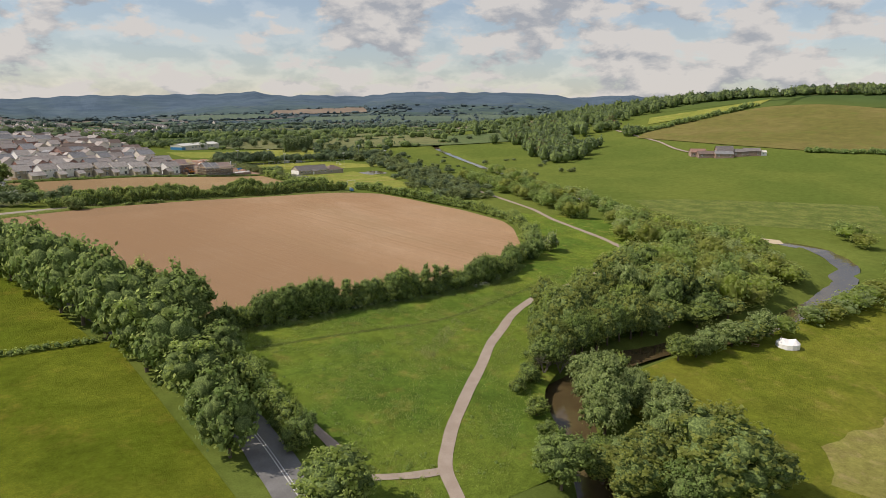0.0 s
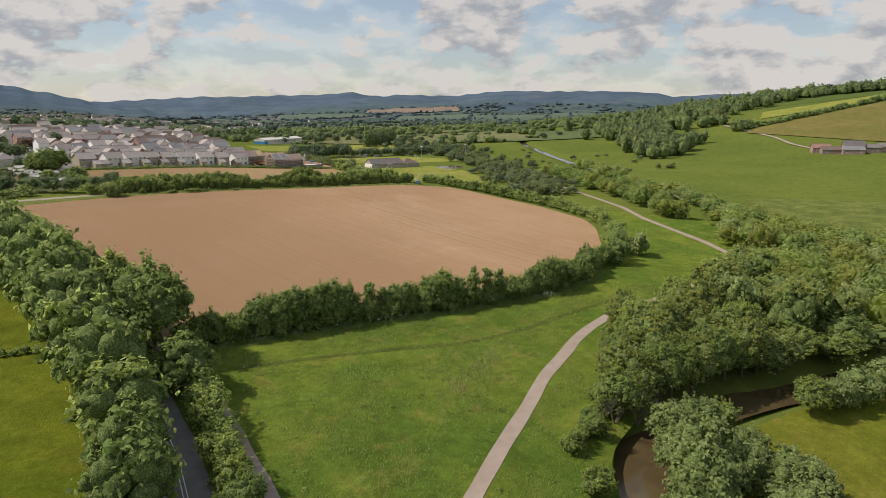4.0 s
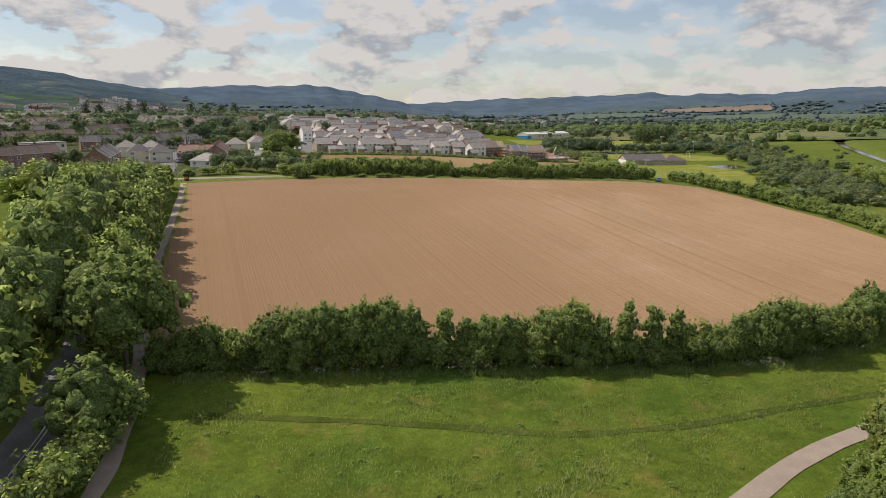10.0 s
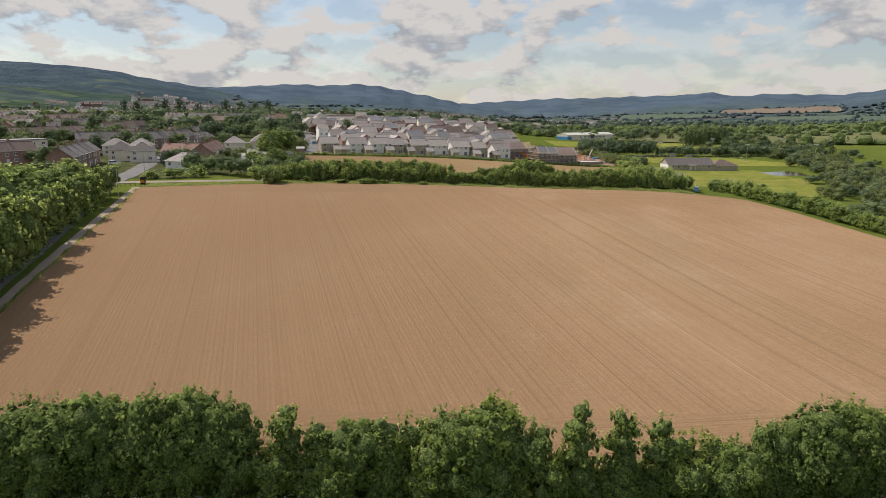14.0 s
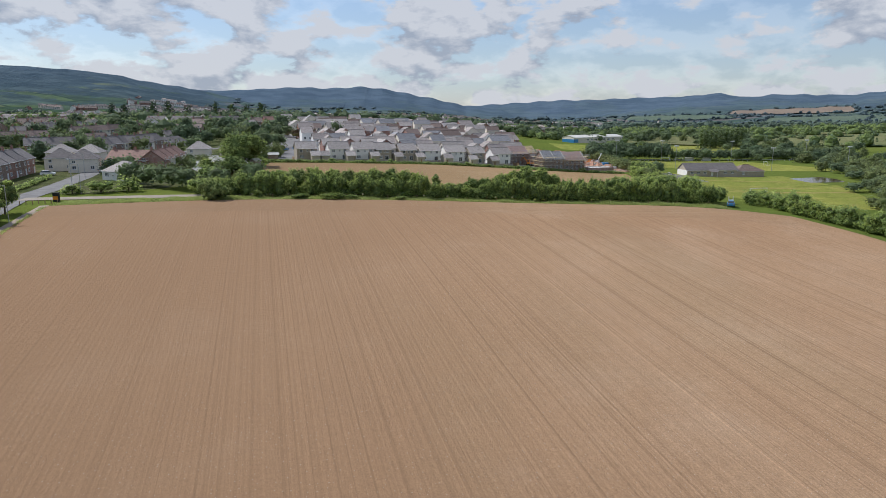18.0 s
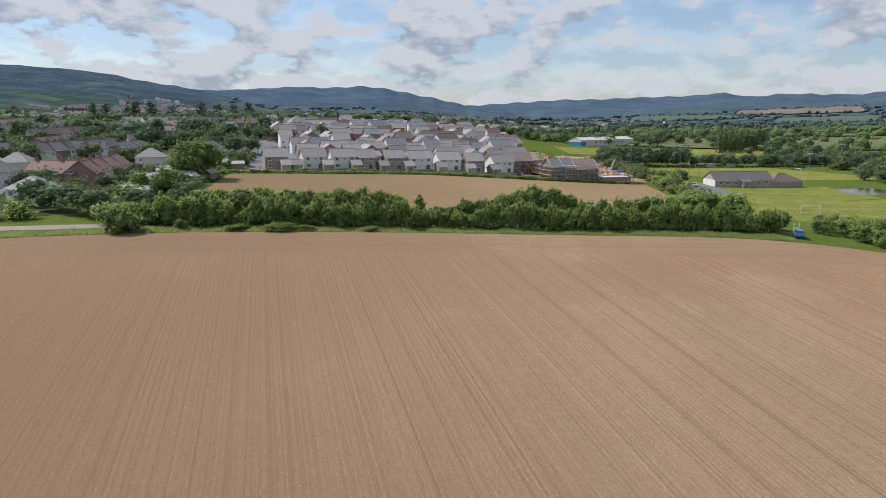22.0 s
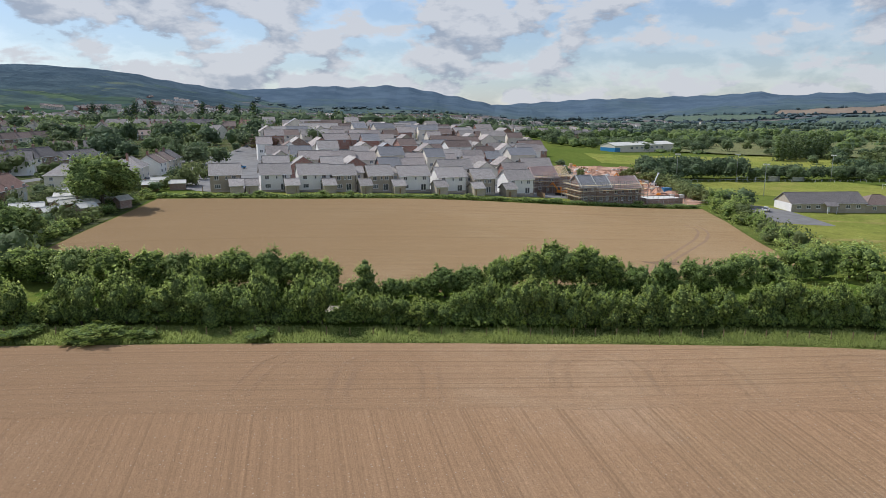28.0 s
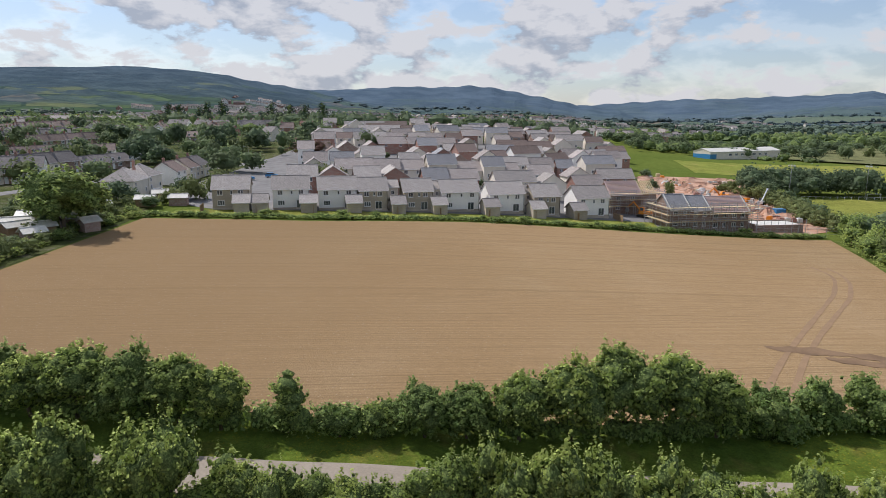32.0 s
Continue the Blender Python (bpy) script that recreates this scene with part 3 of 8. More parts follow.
def channel(x, y):
    x, y = np.asarray(x, float), np.asarray(y, float)
    out = np.zeros(x.shape)
    near = (x > -90) & (x < 420) & (y > -260) & (y < 440)
    px, py = x[near], y[near]
    d = np.full(px.shape, 1e9)
    for a, b in river_line:
        d = np.minimum(d, (px - a) ** 2 + (py - b) ** 2)
    out[near] = 2.6 * (1 - smooth(np.sqrt(d), 2.9, 5.6))
    return out


def loft(name, low, high, nu, nv, dz, material, label, category, wobble=0.0, parent=None):
    """A sheet laid on the land between two lines."""
    a, b = resample(low, nu), resample(high, nu)
    v = np.linspace(0, 1, nv)[:, None, None]
    q = a[None] * (1 - v) + b[None] * v
    if wobble:
        for k in (0, -1):
            q[k] += wobble * np.stack([np.sin(np.arange(nu) * 1.9) * np.sin(np.arange(nu) * 0.37), np.cos(np.arange(nu) * 1.3)], -1)
    z = terr(q[..., 0], q[..., 1]) + dz
    verts = np.concatenate([q, z[..., None]], -1).reshape(-1, 3)
    i = np.arange(nu * nv).reshape(nv, nu)
    f = np.stack([i[:-1, :-1], i[:-1, 1:], i[1:, 1:], i[1:, :-1]], -1).reshape(-1, 4)
    ob = mesh_object(name, verts.tolist(), f.tolist(), material, parent, flat=False)
    return setting(ob, label, category)


def ribbon(name, line, width, dz, material, label, category, step=1.5, wobble=0.08):
    p = np.array(line, float)
    n = int(np.hypot(*np.diff(p, axis=0).T).sum() / step) + 2
    q = resample(line, n)
    d = np.gradient(q, axis=0)
    d /= np.hypot(*d.T)[:, None]
    side = np.stack([d[:, 1], -d[:, 0]], -1)
    w = width / 2 + wobble * (np.sin(np.arange(n) * 0.9) + np.sin(np.arange(n) * 0.31 + 1))
    return loft_lines(name, q - side * w[:, None], q + side * w[:, None], dz, material, label, category)


def loft_lines(name, a, b, dz, material, label, category):
    n = len(a)
    m = (a + b) / 2
    q = np.stack([a, m, b])
    z = terr(q[..., 0], q[..., 1]) + dz
    verts = np.concatenate([q, z[..., None]], -1).reshape(-1, 3)
    i = np.arange(n * 3).reshape(3, n)
    f = np.stack([i[:-1, :-1], i[:-1, 1:], i[1:, 1:], i[1:, :-1]], -1).reshape(-1, 4)
    return setting(mesh_object(name, verts.tolist(), f.tolist(), material, flat=False), label, category)


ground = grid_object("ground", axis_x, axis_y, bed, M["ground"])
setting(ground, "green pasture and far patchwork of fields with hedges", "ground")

# river water lies in the cut channel
rq = river_line
rd = np.gradient(rq, axis=0)
rd /= np.hypot(*rd.T)[:, None]
rs = np.stack([rd[:, 1], -rd[:, 0]], -1)
water_z = terr(rq[:, 0], rq[:, 1]) - 1.25
wv, wf = [], []
for i in range(len(rq)):
    for s in (-4.6, 4.6):
        wv.append((*(rq[i] + rs[i] * s * (1.0 if rq[i][1] < -90 else 0.62)), water_z[i]))
    if i:
        wf.append((2 * i - 2, 2 * i - 1, 2 * i + 1, 2 * i))
setting(mesh_object("water", wv, wf, M["water"]), "brown slow river between grassy banks", "river")

FIELD_LEFT = [(-74, -117), (-79.6, -100), (-86.4, -73), (-96.8, -28), (-106, 12)]
FIELD_RIGHT = [(35, -103), (50, -95), (59, -84), (78, -61), (86, -46), (87, -17), (78, 14), (70, 29)]
FIELD_NEAR = [(-74, -117), (-40, -116), (-10, -116), (20, -112), (35, -103)]
FIELD_FAR = [(-106, 12), (-70, 19.2), (-40, 23.4), (-9, 28.8), (11, 31.6), (30, 33.2), (45, 33.4), (57, 32), (70, 29)]


def coons(name, low, high, left, right, nu, nv, dz, material, label, category):
    """A four-sided sheet on the land, its sides following the four lines."""
    c0, c1, d0, d1 = resample(low, nu), resample(high, nu), resample(left, nv), resample(right, nv)
    u, v = np.linspace(0, 1, nu)[None, :, None], np.linspace(0, 1, nv)[:, None, None]
    q = (1 - v) * c0[None] + v * c1[None] + (1 - u) * d0[:, None] + u * d1[:, None]
    q -= (1 - u) * (1 - v) * c0[0] + u * (1 - v) * c0[-1] + (1 - u) * v * c1[0] + u * v * c1[-1]
    z = terr(q[..., 0], q[..., 1]) + dz
    verts = np.concatenate([q, z[..., None]], -1).reshape(-1, 3)
    i = np.arange(nu * nv).reshape(nv, nu)
    f = np.stack([i[:-1, :-1], i[:-1, 1:], i[1:, 1:], i[1:, :-1]], -1).reshape(-1, 4)
    return setting(mesh_object(name, verts.tolist(), f.tolist(), material, flat=False), label, category)


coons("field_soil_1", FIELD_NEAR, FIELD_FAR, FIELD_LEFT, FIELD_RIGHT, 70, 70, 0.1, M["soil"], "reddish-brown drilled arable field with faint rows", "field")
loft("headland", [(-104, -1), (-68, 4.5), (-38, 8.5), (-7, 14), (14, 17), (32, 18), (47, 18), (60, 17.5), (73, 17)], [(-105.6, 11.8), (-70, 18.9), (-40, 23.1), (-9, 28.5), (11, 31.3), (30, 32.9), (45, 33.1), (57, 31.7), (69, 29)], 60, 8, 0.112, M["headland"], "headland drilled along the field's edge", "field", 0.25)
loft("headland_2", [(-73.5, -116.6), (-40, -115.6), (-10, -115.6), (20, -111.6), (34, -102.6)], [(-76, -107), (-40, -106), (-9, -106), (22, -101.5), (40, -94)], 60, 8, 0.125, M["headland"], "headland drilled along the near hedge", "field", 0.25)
F2_NEAR = [(-72, 49), (-45, 44.8), (-19, 46.6), (8, 52.2), (32, 60.6), (57, 77)]
F2_FAR = [(-85.5, 125), (-51.5, 133), (-17, 149), (24, 160), (50, 168), (68.5, 175)]
coons("field_soil_2", F2_NEAR, F2_FAR, [(-72, 49), (-78, 80), (-85.5, 125)], [(57, 77), (62, 115), (67, 150), (68.5, 175)], 60, 40, 0.1,
      M["soil_far"], "pale brown drilled field below the new houses", "field")

# the meadow between river and ploughed field, and the pastures by the road
loft("meadow", [(-73, -195), (-40, -196), (-28, -176), (-5, -166), (40, -168)], [(-75, -116), (-40, -115), (-10, -115), (28, -108), (60, -92)], 40, 30, 0.05,
     M["meadow"], "tall green meadow with buttercups and yellowed patches", "meadow")
loft("path_meadow", [(40, -150), (80, -135), (110, -110), (135, -60)], [(40, -103), (60, -88), (92, -50), (93, -14)], 30, 12, 0.05, M["meadow"], "green meadow strip beside the far path", "meadow")
loft("pasture_1", [(-230, -260), (-160, -235), (-86, -232)], [(-260, -95), (-160, -105), (-89, -113)], 30, 20, 0.05, M["pasture"], "bright green pasture with buttercups", "pasture")
loft("pasture_2", [(-260, -93), (-160, -103), (-92, -111)], [(-250, -20), (-170, -42), (-101, -45)], 30, 14, 0.05, M["pasture"], "bright green pasture behind a low hedge", "pasture")
loft("river_meadow", [(-20, -260), (40, -262), (130, -250)], [(-18, -183.5), (-4, -179.5), (16, -179.5), (40, -184), (120, -182)], 40, 16, 0.05, M["river_grass"], "mown yellow-green river meadow", "meadow")
loft("dry_patch", [(-3, -238), (14, -252), (44, -254), (62, -240)], [(-9, -222), (4, -214.5), (22, -218.5), (40, -217), (60, -229)], 30, 10, 0.09, M["dry"], "dry straw-coloured patch of grass", "meadow", 0.8)
loft("verge", [(-106, 12.2), (-70, 19.3), (-40, 23.5), (-9, 28.9), (11, 31.7), (30, 33.3), (45, 33.5), (57, 32.1)],
     [(-106, 21), (-80, 23), (-56, 27.5), (-9, 33.2), (20, 38.5), (42, 44), (60, 47)], 50, 6, 0.06, M["rough"], "rough tussocky grass verge", "verge")
loft("lane_verge", [(-60, 30), (-9, 34), (20, 39), (56, 50)], [(-60, 42), (-19, 47), (8, 53), (56, 74)], 40, 6, 0.05, M["meadow"], "shaded grass beside the lane", "verge")

# paths, lane and road
MAIN_PATH = [(-74, -215), (-61.5, -192), (-58.8, -185), (-50.6, -177), (-39, -168), (-30, -161.5), (-20.7, -154), (-11, -148), (-4.5, -143.5), (3, -139.5), (14, -135), (40, -130), (66, -122), (87.5, -113.7)]
ribbon("path_1", MAIN_PATH, 2.2, 0.12, M["path"], "pale gravel cycle path through the meadow", "path", 1.5, 0.03)
ribbon("path_2", [(87.5, -113.7), (98, -92.3), (105, -72), (112, -52), (124.5, -28), (136.5, 7.5), (146, 34), (160, 70), (170, 110)], 2.6, 0.12, M["path"], "pale gravel path beside trees", "path")
ribbon("path_3", [(-59.2, -185.6), (-62, -185), (-66, -183.2), (-71, -180.5), (-76, -177)], 1.5, 0.14, M["path"], "short gravel path from road to cycle path", "path")
ribbon("path_4", [(-70, -175), (-70.4, -155), (-71, -140), (-73.2, -127), (-77.6, -112), (-82.4, -95), (-88, -72), (-94.2, -42), (-100, -15), (-106.8, 12.5)], 1.7, 0.13, M["path"], "narrow pale footpath along the trees", "path")
ribbon("mown_track", [(-66, -131), (-45, -133.5), (-25, -137), (-11, -135.5), (4, -131.5), (20, -128)], 1.2, 0.1, M["trodden"], "trodden line through the meadow grass", "path")
ROAD = [(-85, -235), (-81.8, -200), (-79.4, -168), (-78.8, -153), (-79.4, -144), (-80.3, -132.5), (-82.8, -121), (-90, -86), (-101, -40), (-112, -2), (-118, 18), (-121.5, 40), (-128, 67), (-138, 100), (-146, 140), (-138, 190), (-120, 240), (-112, 300), (-118, 380), (-130, 480)]
ribbon("road", ROAD, 6.4, 0.12, M["asphalt"], "grey asphalt road under trees", "road")
ribbon("road_line", ROAD[:7], 0.12, 0.15, M["paint"], "worn white centre line", "road marking", 1.5, 0.0)
ribbon("road_line_2", [(x + 0.45, y) for x, y in ROAD[:7]], 0.12, 0.15, M["paint"], "worn white centre line", "road marking", 1.5, 0.0)
LANE = [(-118, 22), (-108, 22.5), (-98, 23.3), (-81, 25), (-60, 30), (-36, 34.6), (-21, 37.4), (-8.6, 39.6), (10, 42.5), (30, 45.5), (46, 46.5), (56, 45)]
ribbon("lane", LANE, 4.2, 0.13, M["lane"], "pale worn lane between hedges", "road")
loft("sand_bar", [(146, -127), (152, -134), (158, -137)], [(154, -118), (160, -124), (163, -133)], 10, 5, -0.55, M["sand"], "pale sand bar on the river bend", "sand", 0.4)
loft("reed_meadow", [(150, -96), (168, -100), (190, -124), (215, -160)], [(196, -36), (222, -52), (250, -84), (285, -128)], 24, 12, 0.07, M["rough"], "rough reedy grass beside the river", "meadow", 1.0)

# sports ground
loft("pitch_1", [(80, 146), (112, 134), (150, 150)], [(92, 196), (120, 184), (148, 186)], 24, 14, 0.07, M["mown"], "mown yellow-green pitch in front of the pavilion", "pitch")
loft("pitch_3", [(68, 84), (94, 66), (128, 72)], [(78, 148), (110, 136), (152, 148)], 24, 14, 0.06, M["mown"], "mown grass field with a goal", "pitch")
loft("pitch_2", [(88, 228), (130, 216), (200, 206)], [(88, 259), (112, 267), (165, 269)], 24, 14, 0.07, M["mown"], "green football pitch behind the pavilion", "pitch")
loft("pitch_4", [(66, 330), (120, 330), (200, 320)], [(66, 392), (140, 402), (230, 400)], 20, 12, 0.07, M["mown"], "playing field before the long shed", "pitch")
loft("car_park", [(80, 156), (90, 153.5), (99.5, 153)], [(89, 193), (94, 190.5), (99, 180)], 12, 8, 0.1, M["asphalt"], "grey asphalt car park by the pavilion", "car park")
loft("pond", [(145.5, 175), (145, 167), (146, 158)], [(164, 182), (166, 172), (163, 160)], 10, 5, 0.1, M["water"], "grey pond among scrub", "pond")
loft("building_site", [(26, 180), (45, 176.5), (60, 176), (72.5, 188)], [(34, 285), (46, 301), (64, 309), (82, 312)], 24, 24, 0.1, M["clay"], "bare red clay of the building site", "building site")
loft("estate_ground", [(-104, 160), (-80, 137), (-34, 152), (28, 170)], [(-150, 470), (-90, 480), (-40, 470), (36, 400)], 20, 30, 0.06, M["asphalt"], "grey estate roads and paving", "ground")
loft("scrub_ground", [(57.5, 84), (62.5, 115), (67.5, 150), (69, 175)], [(70, 84), (76, 115), (80, 150), (82, 178)], 20, 5, 0.075, M["rough"], "rough grass under the field-side scrub", "ground")
loft("garden_lawns", [(-84, 131), (-50, 139.5), (-15, 154), (26, 167)], [(-84, 137.5), (-50, 148), (-15, 161.5), (26, 176)], 30, 4, 0.1, M["mown"], "small green back-garden lawns", "lawn")

loft("town_gardens", [(-104, 30), (-73, 55), (-79, 82), (-86.5, 127), (-104, 160), (-150, 470)], [(-330, 30), (-370, 70), (-400, 110), (-440, 240), (-440, 380), (-400, 520)], 60, 30, 0.05, M["garden"], "gardens and yards of the older town", "ground")

loft("park_lawn", [(-288, 384), (-255, 386), (-222, 392)], [(-296, 428), (-262, 434), (-226, 440)], 12, 8, 0.12, M["mown"], "green lawn of the town park", "lawn")

# fields on the farm hill
loft("hill_field_1", [(470, 158), (463, 60), (468, -10), (495, -62), (520, -110)], [(535, 184), (690, 137), (722, 85), (716, 10), (690, -80)], 40, 30, 0.6, M["hill"], "brownish grass field on the hillside", "field")
loft("hill_field_2", [(558, 206), (640, 172), (702, 150)], [(605, 236), (690, 190), (760, 160)], 20, 10, 0.6, M["mown"], "light green field near the hill top", "field")
ribbon("farm_track", [(512, 215), (455, 120), (425, 85), (405, 50)], 3.0, 0.5, M["path"], "pale track up the hill", "path", 4.0)

# wheel tracks and a damp hollow on the upper field
for k, line in enumerate(([(19.7, 60.8), (25.3, 73.3), (32, 86.7), (38.7, 99.7), (46.7, 115.2), (51.4, 127), (52.6, 133), (51, 138)], [(22.2, 60.8), (27.7, 73.8), (34.6, 87.6), (41, 99.6), (48.5, 113.4), (53.4, 125.6), (54.9, 133), (54.2, 138.4)])):
    ribbon("wheel_track", line, 0.7, 0.125, M["track"], "dark wheel track across drilled soil", "track", 1.5, 0.04)
for k in range(7):
    u, side = 25 + 2.9 * k, 1.6 * math.sin(k * 2.4) - 0.4 * k
    loft("damp_patch", [(u, 77.6 + side), (u + 3, 76.8 + side), (u + 7, 77 + side)], [(u, 78.6 + side), (u + 3.5, 79.6 + side), (u + 7, 77.9 + side)], 12, 4, 0.128 + 0.005 * k, M["damp"], "dark damp streak in the soil", "soil", 0.25)
# curved wheel marks where the tractor turned on the headland: rows of small tread bars


def tread_marks(line):
    q = resample(line, int(np.hypot(*np.diff(np.array(line), axis=0).T).sum() / 0.34))
    d = np.gradient(q, axis=0)
    d /= np.hypot(*d.T)[:, None]
    side = np.stack([d[:, 1], -d[:, 0]], -1)
    v, f = [], []
    for i in range(len(q)):
        for s in (-1, 1):
            a0, a1 = q[i] + side[i] * s * 0.03 + d[i] * 0.06, q[i] + side[i] * s * 0.27 - d[i] * 0.06
            o = len(v)
            for p, e in ((a0, 0.03), (a0, -0.03), (a1, -0.03), (a1, 0.03)):
                xy = p + d[i] * e
                v.append((xy[0], xy[1], tz(xy[0], xy[1]) + 0.15))
            f.append((o, o + 1, o + 2, o + 3) if s < 0 else (o + 3, o + 2, o + 1, o))
    return setting(mesh_object("turning_mark", v, f, M["tread"]), "curved tractor tyre mark pressed into the headland", "track")


for k in (0, 2, 4, 5, 7, 8, 10):
    cx = -61 + k * 9.8 + 1.6 * math.sin(k * 2.3)
    cy = float(np.interp(cx, [p[0] for p in FIELD_FAR], [p[1] for p in FIELD_FAR])) - 7.0 - 0.5 * math.sin(k * 1.7)
    for r in (4.7, 3.1):
        arc = [(cx + r * math.cos(a), cy + r * math.sin(a)) for a in np.linspace(0, math.pi, 16)]
        tread_marks([(cx + r + 0.4, cy - 5.5)] + arc + [(cx - r - 0.4, cy - 5.5)])
# worn pale bands across the mown field
for k, line in enumerate(([(78, 128), (100, 131), (140, 138)], [(80, 112), (104, 118), (142, 122)], [(88, 164), (112, 162), (140, 160)])):
    ribbon("worn_grass", line, 3.4, 0.09, M["dry"], "worn yellowed band across the mown grass", "grass", 2.0, 0.6)

# ---- plants ----
ICO = {}
SOLID = {}
BATCH = {}


def ico(sub):
    if sub not in ICO:
        bm = bmesh.new()
        bmesh.ops.create_icosphere(bm, subdivisions=sub, radius=1.0)
        bm.verts.ensure_lookup_table()
        ICO[sub] = (np.array([v.co[:] for v in bm.verts]), np.array([[v.index for v in f.verts] for f in bm.faces]))
        bm.free()
    return ICO[sub]


def np_mesh(name, verts, tris, quads, materials, tri_mat=0, quad_mat=0, soft=False):
    """A mesh from arrays, quickly: triangles first, then quads."""
    me = bpy.data.meshes.new(name)
    verts = np.asarray(verts, np.float32)
    tris, quads = np.asarray(tris, np.int32).reshape(-1, 3), np.asarray(quads, np.int32).reshape(-1, 4)
    me.vertices.add(len(verts))
    me.vertices.foreach_set("co", verts.ravel())
    me.loops.add(tris.size + quads.size)
    me.loops.foreach_set("vertex_index", np.r_[tris.ravel(), quads.ravel()])
    me.polygons.add(len(tris) + len(quads))
    me.polygons.foreach_set("loop_start", np.r_[np.arange(len(tris)) * 3, tris.size + np.arange(len(quads)) * 4].astype(np.int32))
    for m in materials:
        me.materials.append(m)
    me.polygons.foreach_set("material_index", np.r_[np.full(len(tris), tri_mat), np.full(len(quads), quad_mat)].astype(np.int32))
    me.update(calc_edges=True)
    me.shade_flat()
    if soft:
        me.polygons.foreach_set("use_smooth", np.r_[np.ones(len(tris), bool), np.zeros(len(quads), bool)])
    return me


def sprays(rng, centre, normal, size, droop=0.0, stray=0.42):
    """A bent quad for each spray of leaves."""
    n = len(centre)
    nrm = normal + (0, 0, 0.3) + rng.normal(0, stray, (n, 3))
    nrm /= np.linalg.norm(nrm, axis=1)[:, None]
    a = np.cross(nrm, rng.normal(0, 1, (n, 3)))
    a /= np.linalg.norm(a, axis=1)[:, None] + 1e-9
    b = np.cross(nrm, a)
    s = size * rng.uniform(0.55, 1.35, n)[:, None]
    k = rng.uniform(0.45, 0.9, n)[:, None]
    bend = nrm * s * rng.uniform(-0.3, 0.3, n)[:, None]
    v = np.stack([centre - a * s * k, centre - b * s + bend, centre + a * s * k, centre + b * s + bend], 1)
    v[..., 2] -= droop
    return v.reshape(-1, 3), np.arange(4 * n).reshape(n, 4)


def crown_mesh(name, seed, width, height, base, leaf, count, size, lobes=9, shape="round", core=True, blossom=None):
    """A crown: lobes of inner foliage, wrapped in many small sprays; heights above the ground."""
    rng = np.random.default_rng(seed)
    tall = height - base
    cs, rs = [], []
    for i in range(lobes):
        if shape == "round":
            t = (i + 0.5) / lobes
            ang, up = i * 2.4 + rng.uniform(-0.4, 0.4), -0.55 + 1.5 * t ** 0.85
            up = min(0.98, up)
            out_by = math.sqrt(1 - up * up)
            far_out = rng.uniform(0.5, 0.66)
            z, rad = base + tall * (0.47 + 0.5 * up * far_out), width / 2 * out_by * far_out
            r = np.array([width * 0.22, width * 0.22, tall * 0.2]) * rng.uniform(0.8, 1.25)
        elif shape == "shrub":
            ang, z = i * 2.4 + rng.uniform(-0.5, 0.5), base + tall * rng.uniform(0.2, 0.75)
            rad = width / 2 * rng.uniform(0.15, 0.7)
            r = np.array([width * 0.24, width * 0.24, tall * 0.26]) * rng.uniform(0.75, 1.3)
        else:  # spire
            t = (i + 0.5) / lobes
            ang, z, rad = i * 2.4, base + tall * t * 0.95, width * 0.1
            wide = width * 0.5 * (math.sin(math.pi * (0.15 + 0.8 * t)) ** 0.6 if shape == "poplar" else (1.02 - t))
            r = np.array([wide, wide, tall / lobes * 1.0]) * rng.uniform(0.85, 1.15)
        cs.append((rad * math.cos(ang), rad * math.sin(ang), z))
        rs.append(r)
    if shape == "round":
        cs.append((0, 0, base + tall * 0.5))
        rs.append(np.array([width * 0.34, width * 0.34, tall * 0.36]))
        lobes += 1
    cs, rs = np.array(cs), np.array(rs)
    verts, tris, quads, off = [], [], [], 0
    if core:
        bv, bf = ico(2 if count > 700 else 1)
        for c, r in zip(cs, rs):
            d = bv * r * (0.72 if count > 700 else 0.6 if count > 400 else 0.82) * (1 + 0.15 * rng.normal(0, 1, (len(bv), 1)))
            verts.append(d + c)
            tris.append(bf + off)
            off += len(bv)
    # clumps of sprays on the outside of the union of lobes, each a small leafy ball
    fine = count > 700
    each = 13 if fine else 4 if count > 400 else 3 if count > 240 else 1
    area = rs[:, 0] * rs[:, 2]
    pick = rng.choice(lobes, int(count / each * 2.6) + 6, p=area / area.sum())
    d = rng.normal(0, 1, (len(pick), 3))
    d /= np.linalg.norm(d, axis=1)[:, None]
    p = cs[pick] + d * rs[pick] * rng.uniform(0.8, 1.06, len(pick))[:, None]
    inside = np.zeros(len(p), bool)
    for c, r in zip(cs, rs):
        inside |= ((((p - c) / (r * 0.78)) ** 2).sum(1) < 1)
    p, d = p[~inside][: count // each], d[~inside][: count // each]
    if fine:
        ball = size * 2.5 * rng.uniform(0.55, 1.6, len(p))
        long = np.array((0.85, 0.85, 1.25) if shape != "round" else (1.0, 1.0, 0.9))
        bv, bf = ico(1)
        for c, r in zip(p, ball):
            verts.append(c - 0.25 * r + bv * r * long * 0.5 * (1 + 0.3 * rng.normal(0, 1, (len(bv), 1))))
            tris.append(bf + off)
            off += len(bv)
        d = np.repeat(d, each, 0)
        u = rng.normal(0, 1, d.shape) + 0.8 * d + (0, 0, 0.35)
        u /= np.linalg.norm(u, axis=1)[:, None]
        p = np.repeat(p, each, 0) + u * long * (np.repeat(ball, each) * rng.uniform(0.45, 1.35, len(d)))[:, None]
        d = 0.25 * d + 0.8 * u
    else:
        d = np.repeat(d, each, 0)
        u = rng.normal(0, 1, d.shape) + 0.9 * d + (0, 0, 0.3)
